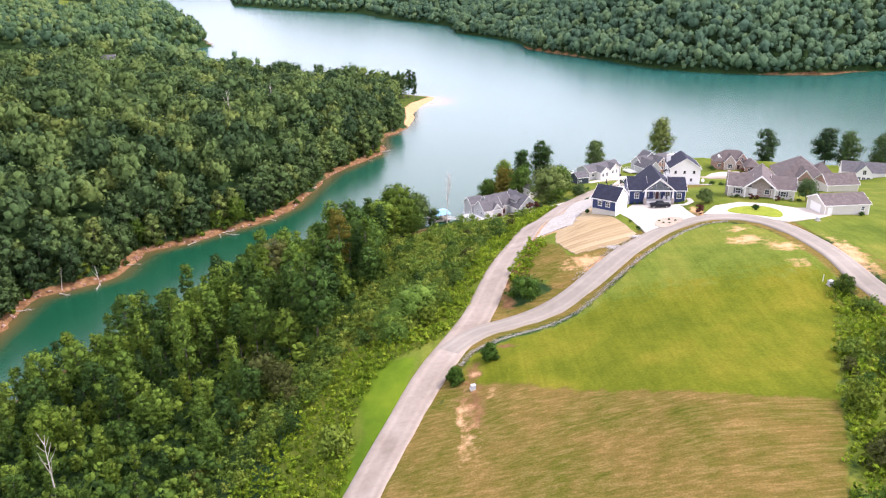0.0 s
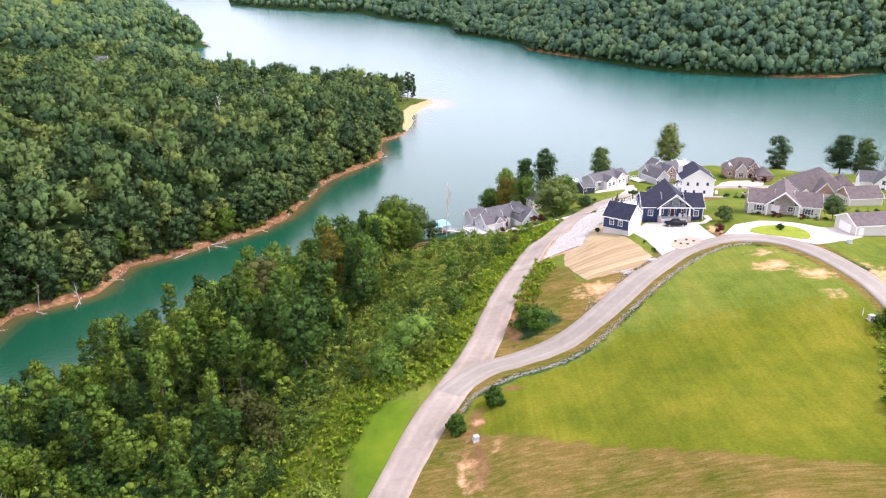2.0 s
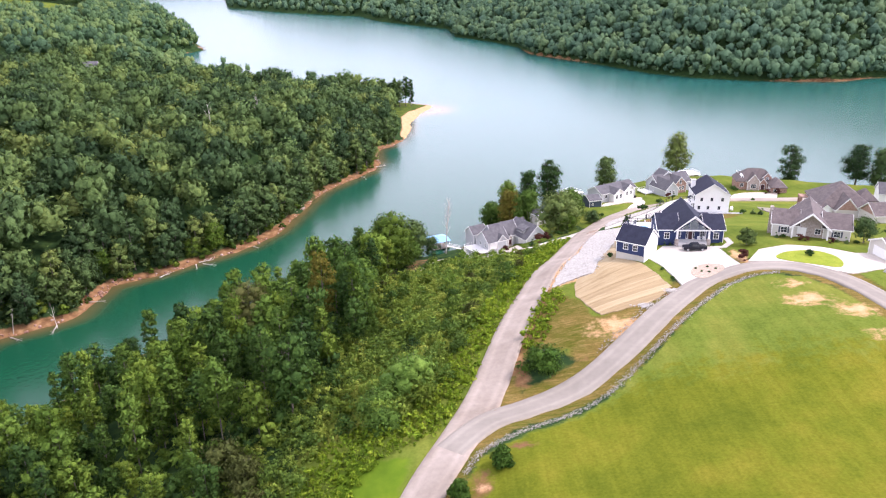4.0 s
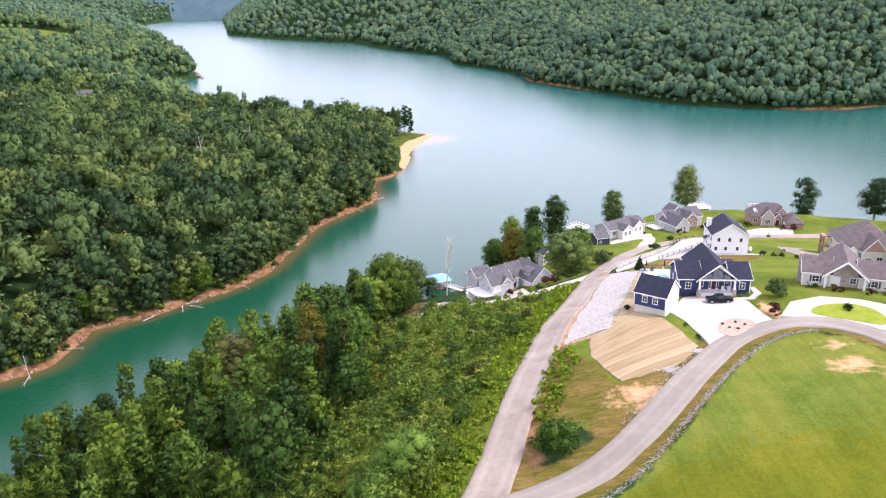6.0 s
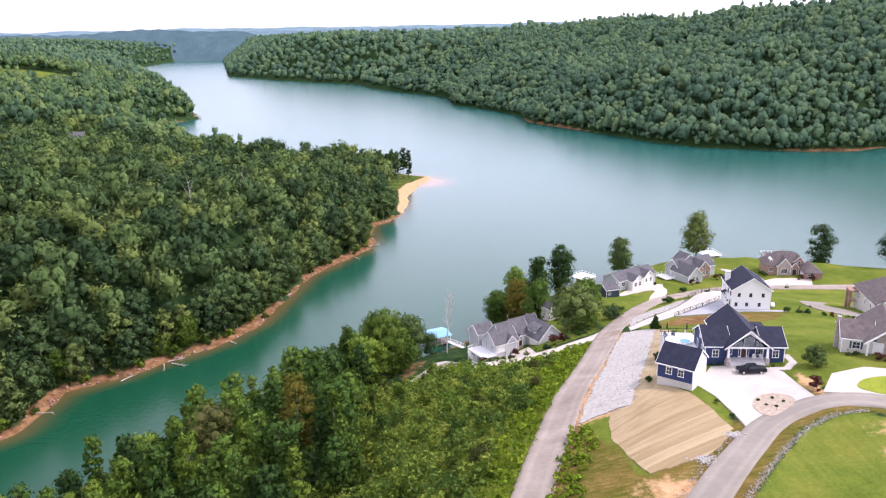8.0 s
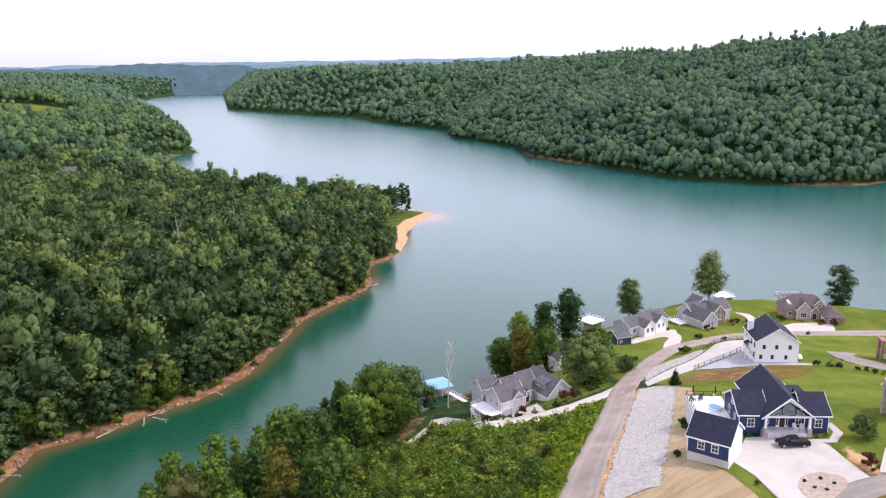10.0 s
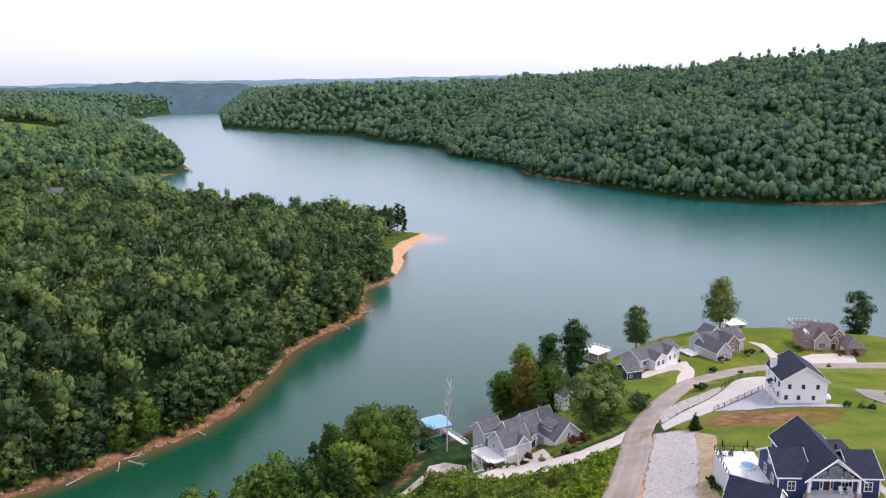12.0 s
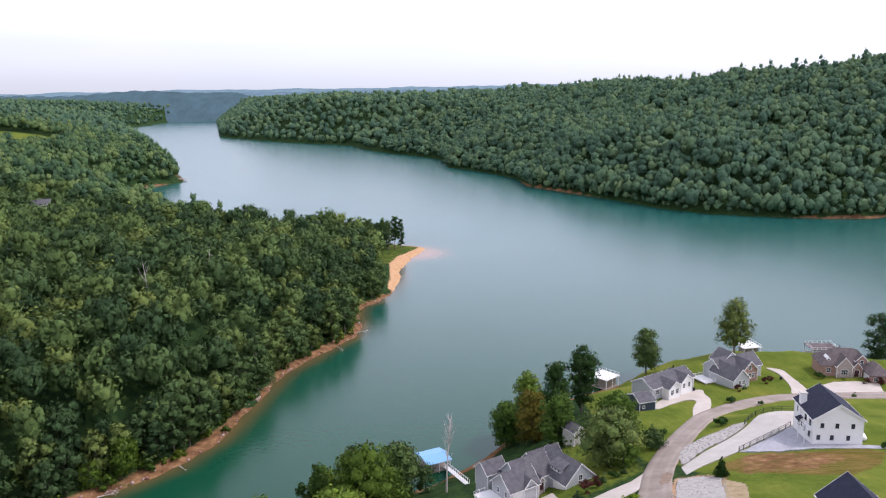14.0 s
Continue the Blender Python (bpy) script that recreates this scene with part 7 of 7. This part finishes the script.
for x, y, t in ((-306, 688, 20), (-292, 700, 60), (-440, 1240, 10), (-1500, 3050, 0), (-1580, 3100, 20), (-1650, 3000, 10)):
    k = rooted("house", x, y, height(x, y) + (4 if y < 800 else 8), t, "distant pale house among the trees", "house", "houses on the far shore")
    wing(k, 0, 14, 0, 9, 5, 3.5, "x", M_BEIGE, M_ROOF_GREY, z0=-9)

# ---- small things round the houses ----
def utility_box(x, y, mat, words, s=1.0):
    u = rooted("utility_box", x, y, height(x, y), 15, words, "utility box")
    part("cabinet", soft_box(-0.55 * s, 0.55 * s, -0.5 * s, 0.5 * s, 0.15, 1.15 * s, 0.05), mat, u)
    part("lid", soft_box(-0.6 * s, 0.6 * s, -0.55 * s, 0.55 * s, 1.1 * s, 1.25 * s, 0.04), mat, u)
    part("plinth", boxes((-0.75 * s, 0.75 * s, -0.7 * s, 0.7 * s, -0.3, 0.18)), M_CONCRETE, u)


utility_box(5.6, 124.4, M_GREYSIDE, "pale grey utility box on the clay verge", 0.8)
utility_box(82.3, 146.4, M_GREYSIDE, "grey utility box at the edge of the field", 0.9)
utility_box(97.5, 184.8, M_GREYSIDE, "grey utility box beside the loop drive", 0.8)


def wheeled_bin(x, y):
    w = rooted("wheeled_bin", x, y, height(x, y) + 0.05, 20, "dark plastic wheeled rubbish bin beside the driveway", "bin", "wheeled bins")
    bm = soft_box(-0.32, 0.32, -0.36, 0.36, 0.06, 1.0, 0.03)
    for v in bm.verts:
        if v.co.z < 0.5:
            v.co.x, v.co.y = v.co.x * 0.8, v.co.y * 0.8
    part("body", bm, M_BLACK, w)
    part("lid", soft_box(-0.35, 0.35, -0.4, 0.38, 1.0, 1.08, 0.02), M_BLACK, w)
    for s in (-1, 1):
        bm = bmesh.new()
        bmesh.ops.create_cone(bm, cap_ends=True, segments=14, radius1=0.11, radius2=0.11, depth=0.06, matrix=Matrix.Rotation(radians(90), 4, "Y"))
        part("wheel", bm, M_TYRE, w).location = (s * 0.3, 0.3, 0.11)


wheeled_bin(88.6, 361.8)
wheeled_bin(123.4, 371.5)


def marker_post(x, y):
    p = rooted("marker_post", x, y, height(x, y), 0, "thin white marker post in the grass", "post")
    v, f = tapered([(0, 0, -0.2), (0, 0, 0.8), (0, 0, 1.7)], [0.06, 0.06, 0.05], 6)
    new("shaft", quick_mesh("shaft", v, f, M_WHITE)).parent = p


marker_post(81.2, 147.6)
r = np.random.default_rng(77)
kinds = {}
for i, (key, leaf) in enumerate((("green", M_LEAF), ("lime", M_LIME), ("red", M_REDLEAF), ("dark", M_PINE))):
    root = new("garden_shrub")
    v, f, nn = crown(np.random.default_rng(400 + i), 1.2, 0.85, 0.05, 5, 220, 0.13, "bush", 1, 0.9)
    c = new("crown", quick_mesh("crown", v, f, leaf, smooth=True, normals=nn))
    c.parent = root
    kinds[key] = root
WORDS = {"green": "clipped green garden shrub", "lime": "bright lime garden shrub", "red": "dark red-leaved garden shrub", "dark": "small dark evergreen garden shrub"}
GARDEN = [(86.6, 215.6, "green", 1), (87.9, 214.9, "dark", 1), (90.6, 211.0, "red", 1.3), (92.0, 210.3, "red", 1), (97.2, 208.2, "red", 1.2), (99.6, 209.8, "green", 1), (101.2, 209.0, "green", 1.2),
          (104, 209.2, "dark", 1), (72.2, 200.2, "red", 1.7), (71.6, 198.8, "red", 1.4), (86.5, 197.5, "dark", 1.5), (104.1, 279.7, "dark", 1.5), (107, 278.3, "green", 1.5), (109.6, 277.4, "green", 1.7), (112.2, 273.6, "dark", 1.1), (113.4, 271.8, "red", 1.1), (114.8, 270, "dark", 1.2), (116.2, 268.4, "lime", 1.1), (117.8, 267.6, "dark", 1.1), (119.6, 266.8, "lime", 1.1),
          (95, 346, "dark", 2.2), (103, 342, "dark", 1.4), (78, 312, "dark", 2.4), (80, 314.5, "dark", 1.8), (137, 349, "green", 1.3), (58.5, 313, "dark", 1.8), (61, 318, "green", 1.7), (63, 314, "dark", 1.5),
          (137.5, 371.5, "dark", 2.4), (150, 363.5, "red", 1.8), (153.5, 362, "red", 2.0), (144, 367.8, "lime", 1), (103, 360, "red", 1.8), (106, 361.5, "green", 1.4), (116, 368, "red", 1.8), (119, 370, "red", 1.5),
          (12.4, 276.2, "red", 1.5), (14.5, 275.6, "lime", 1.1), (16.6, 275.2, "lime", 1.2), (18.5, 275.4, "lime", 1.1), (20.5, 276, "green", 1.5), (22.3, 276.8, "red", 1.9), (25, 274, "green", 1.5), (28, 274.6, "lime", 1.2),
          (31, 275, "green", 1.8), (34, 278.6, "red", 2.4), (36.5, 280.5, "red", 2.0), (39, 283, "green", 1.8), (42, 285, "dark", 1.8), (45, 286.5, "green", 1.4), (44.5, 207.3, "dark", 1.2), (42.4, 209.0, "dark", 1.1),
          (50.2, 229.5, "dark", 1.2), (49.6, 227, "dark", 1.2), (49.2, 224.5, "dark", 1.2), (52.2, 197.6, "dark", 0.8), (53.0, 192.0, "dark", 0.8), (57.6, 214.7, "green", 0.8), (59.0, 214.5, "green", 0.7),
          (69.5, 212.4, "green", 0.6), (71.4, 212.9, "lime", 0.6), (61, 196, "dark", 0.5), (63.2, 198.5, "dark", 0.5), (64.3, 196.2, "dark", 0.5), (62.3, 194.6, "dark", 0.5), (60.4, 198.3, "dark", 0.5), (122, 267, "green", 1.4), (125, 265, "lime", 1.3),
          (128, 236.6, "green", 1.2), (131, 236.2, "green", 1.0), (134, 236.4, "dark", 1.2), (112.4, 191.2, "dark", 1.1)]
for x, y, key, s in GARDEN:
    tagged(planted(kinds[key], x, y, r.uniform(0, 360), s, 0.02), WORDS[key], "shrub", "garden shrubs")
retire(kinds.values())


def rocks(name, spots, lo, hi, mat, label, category, seed):
    """Loose stones, each its own lump, in one mesh."""
    r = np.random.default_rng(seed)
    iv, jf = ICO[1]
    z = heights(spots[:, 0], spots[:, 1])
    vs, fs = [], []
    for i, ((x, y), h) in enumerate(zip(spots, z)):
        s = r.uniform(lo, hi)
        v = iv * r.uniform(0.65, 1.2, (len(iv), 1)) * s * r.uniform(0.7, 1.3, 3) * [1, 1, 0.65]
        vs.append(v + [x, y, h + s * 0.25])
        fs.append(jf + i * len(iv))
    return tagged(new(name, quick_mesh(name, np.vstack(vs), np.vstack(fs), mat)), label, category, kind="stuff")


r = np.random.default_rng(5)
verge = round_line([(3.5, 133), (6.4, 137.5), (13.5, 142.6), (21.5, 146.4), (29.5, 151.2), (40, 160.6), (52, 173.5), (60.5, 182.2), (68, 187), (75, 187.6)], 0.035)
rocks("verge_stones", verge + r.normal(0, 0.36, verge.shape), 0.05, 0.14, M_STONE, "row of pale stones along the verge of the lane", "stones", 1)
verge = round_line([(31, 163.5), (38, 170.5), (44, 177.5), (51, 184.6)], 0.1)
rocks("ditch_stones", verge + r.normal(0, 0.5, verge.shape), 0.06, 0.16, M_STONE, "pale stones in the ditch below the lot", "stones", 2)
for cx, cy, sx, sy, count in ((50.6, 185.3, 1.2, 0.8, 150), (43.0, 177.5, 1.5, 0.9, 150)):
    pile = np.column_stack([r.normal(cx, sx * 0.6, count), r.normal(cy, sy * 0.6, count)])
    rocks("rubble_pile", pile, 0.10, 0.26, M_GRAVEL, "heap of pale rubble at the corner of the lot", "stones", 20 + int(cx))
near_shore = round_line(WEST_SHORE[3:22], 0.8)
near_shore = near_shore + r.normal(0, 1.2, near_shore.shape)
near_shore = near_shore[heights(near_shore[:, 0], near_shore[:, 1]) > 0.05]
rocks("shore_rocks", near_shore, 0.2, 0.75, M_CLAYROCK, "reddish rocks along the clay shore", "rocks", 3)
spots = poisson(54, 88, 280, 312, 0.8, lambda px, py: inside(px, py, BANK_ROCKS), r)
rocks("bank_rocks", spots, 0.14, 0.4, M_GRAVEL, "pale rocks on the bank below the parking court", "rocks", 4)
spots = poisson(24, 62, 197, 277, 0.75, lambda px, py: inside(px, py, GRAVEL_BANK) | (to_shore(px, py, GRAVEL_BANK + GRAVEL_BANK[:1]) < 0.8), r)
rocks("gravel_stones", spots, 0.12, 0.3, M_GRAVEL, "loose white stones on the gravel bank", "stones", 5)
spots = poisson(58, 67, 190, 201, 0.6, lambda px, py: inside(px, py, DRIVE_ISLAND) & (py < 196.5), r)
rocks("bed_stones", spots, 0.15, 0.3, M_PEBBLE, "tan stones in the garden bed", "stones", 6)

# ---- distance: the last ridges, backdrops with haze put in as a glowing colour ----
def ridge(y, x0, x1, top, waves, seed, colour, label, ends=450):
    mat = bpy.data.materials.new("haze_glow")
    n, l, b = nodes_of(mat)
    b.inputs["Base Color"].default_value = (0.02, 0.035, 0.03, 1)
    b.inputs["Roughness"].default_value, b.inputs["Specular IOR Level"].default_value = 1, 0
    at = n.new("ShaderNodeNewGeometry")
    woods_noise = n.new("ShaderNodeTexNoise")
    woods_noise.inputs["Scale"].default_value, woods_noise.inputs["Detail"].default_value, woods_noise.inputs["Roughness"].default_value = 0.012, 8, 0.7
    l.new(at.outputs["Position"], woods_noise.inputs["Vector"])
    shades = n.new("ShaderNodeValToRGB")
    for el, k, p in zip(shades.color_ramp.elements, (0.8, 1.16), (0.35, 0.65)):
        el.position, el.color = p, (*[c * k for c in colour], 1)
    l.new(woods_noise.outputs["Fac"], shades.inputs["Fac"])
    # the ridge glows in its haze colour, paler and bluer with distance
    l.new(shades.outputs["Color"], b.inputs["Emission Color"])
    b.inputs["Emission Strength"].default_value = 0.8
    xs = np.linspace(x0, x1, 320)
    h = top + waves * wobble(xs, xs * 0 + seed * 100, 420, seed) + 5 * wobble(xs, xs * 0, 60, seed + 1) + 3 * wobble(xs, xs * 0, 17, seed + 2)
    u = np.clip(np.minimum(xs - x0, x1 - xs) / ends, 0, 1)
    h = h * u * u * (3 - 2 * u)
    v, m = [], len(xs)
    for back, share in ((0, -0.05), (60, 0.45), (150, 0.8), (240, 1.0), (420, 0.0)):
        v += [(x, y + back + 30 * math.sin(x / 170 + back), z * share - 2) for x, z in zip(xs, h)]
    f = [(k * m + i, k * m + i + 1, k * m + m + i + 1, k * m + m + i) for k in range(4) for i in range(m - 1)]
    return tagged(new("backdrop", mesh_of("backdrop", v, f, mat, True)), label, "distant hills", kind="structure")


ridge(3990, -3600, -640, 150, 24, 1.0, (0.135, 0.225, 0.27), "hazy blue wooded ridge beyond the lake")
ridge(4480, -2300, 900, 150, 18, 2.0, (0.30, 0.44, 0.54), "horizon hills with pale blue haze in their colour")
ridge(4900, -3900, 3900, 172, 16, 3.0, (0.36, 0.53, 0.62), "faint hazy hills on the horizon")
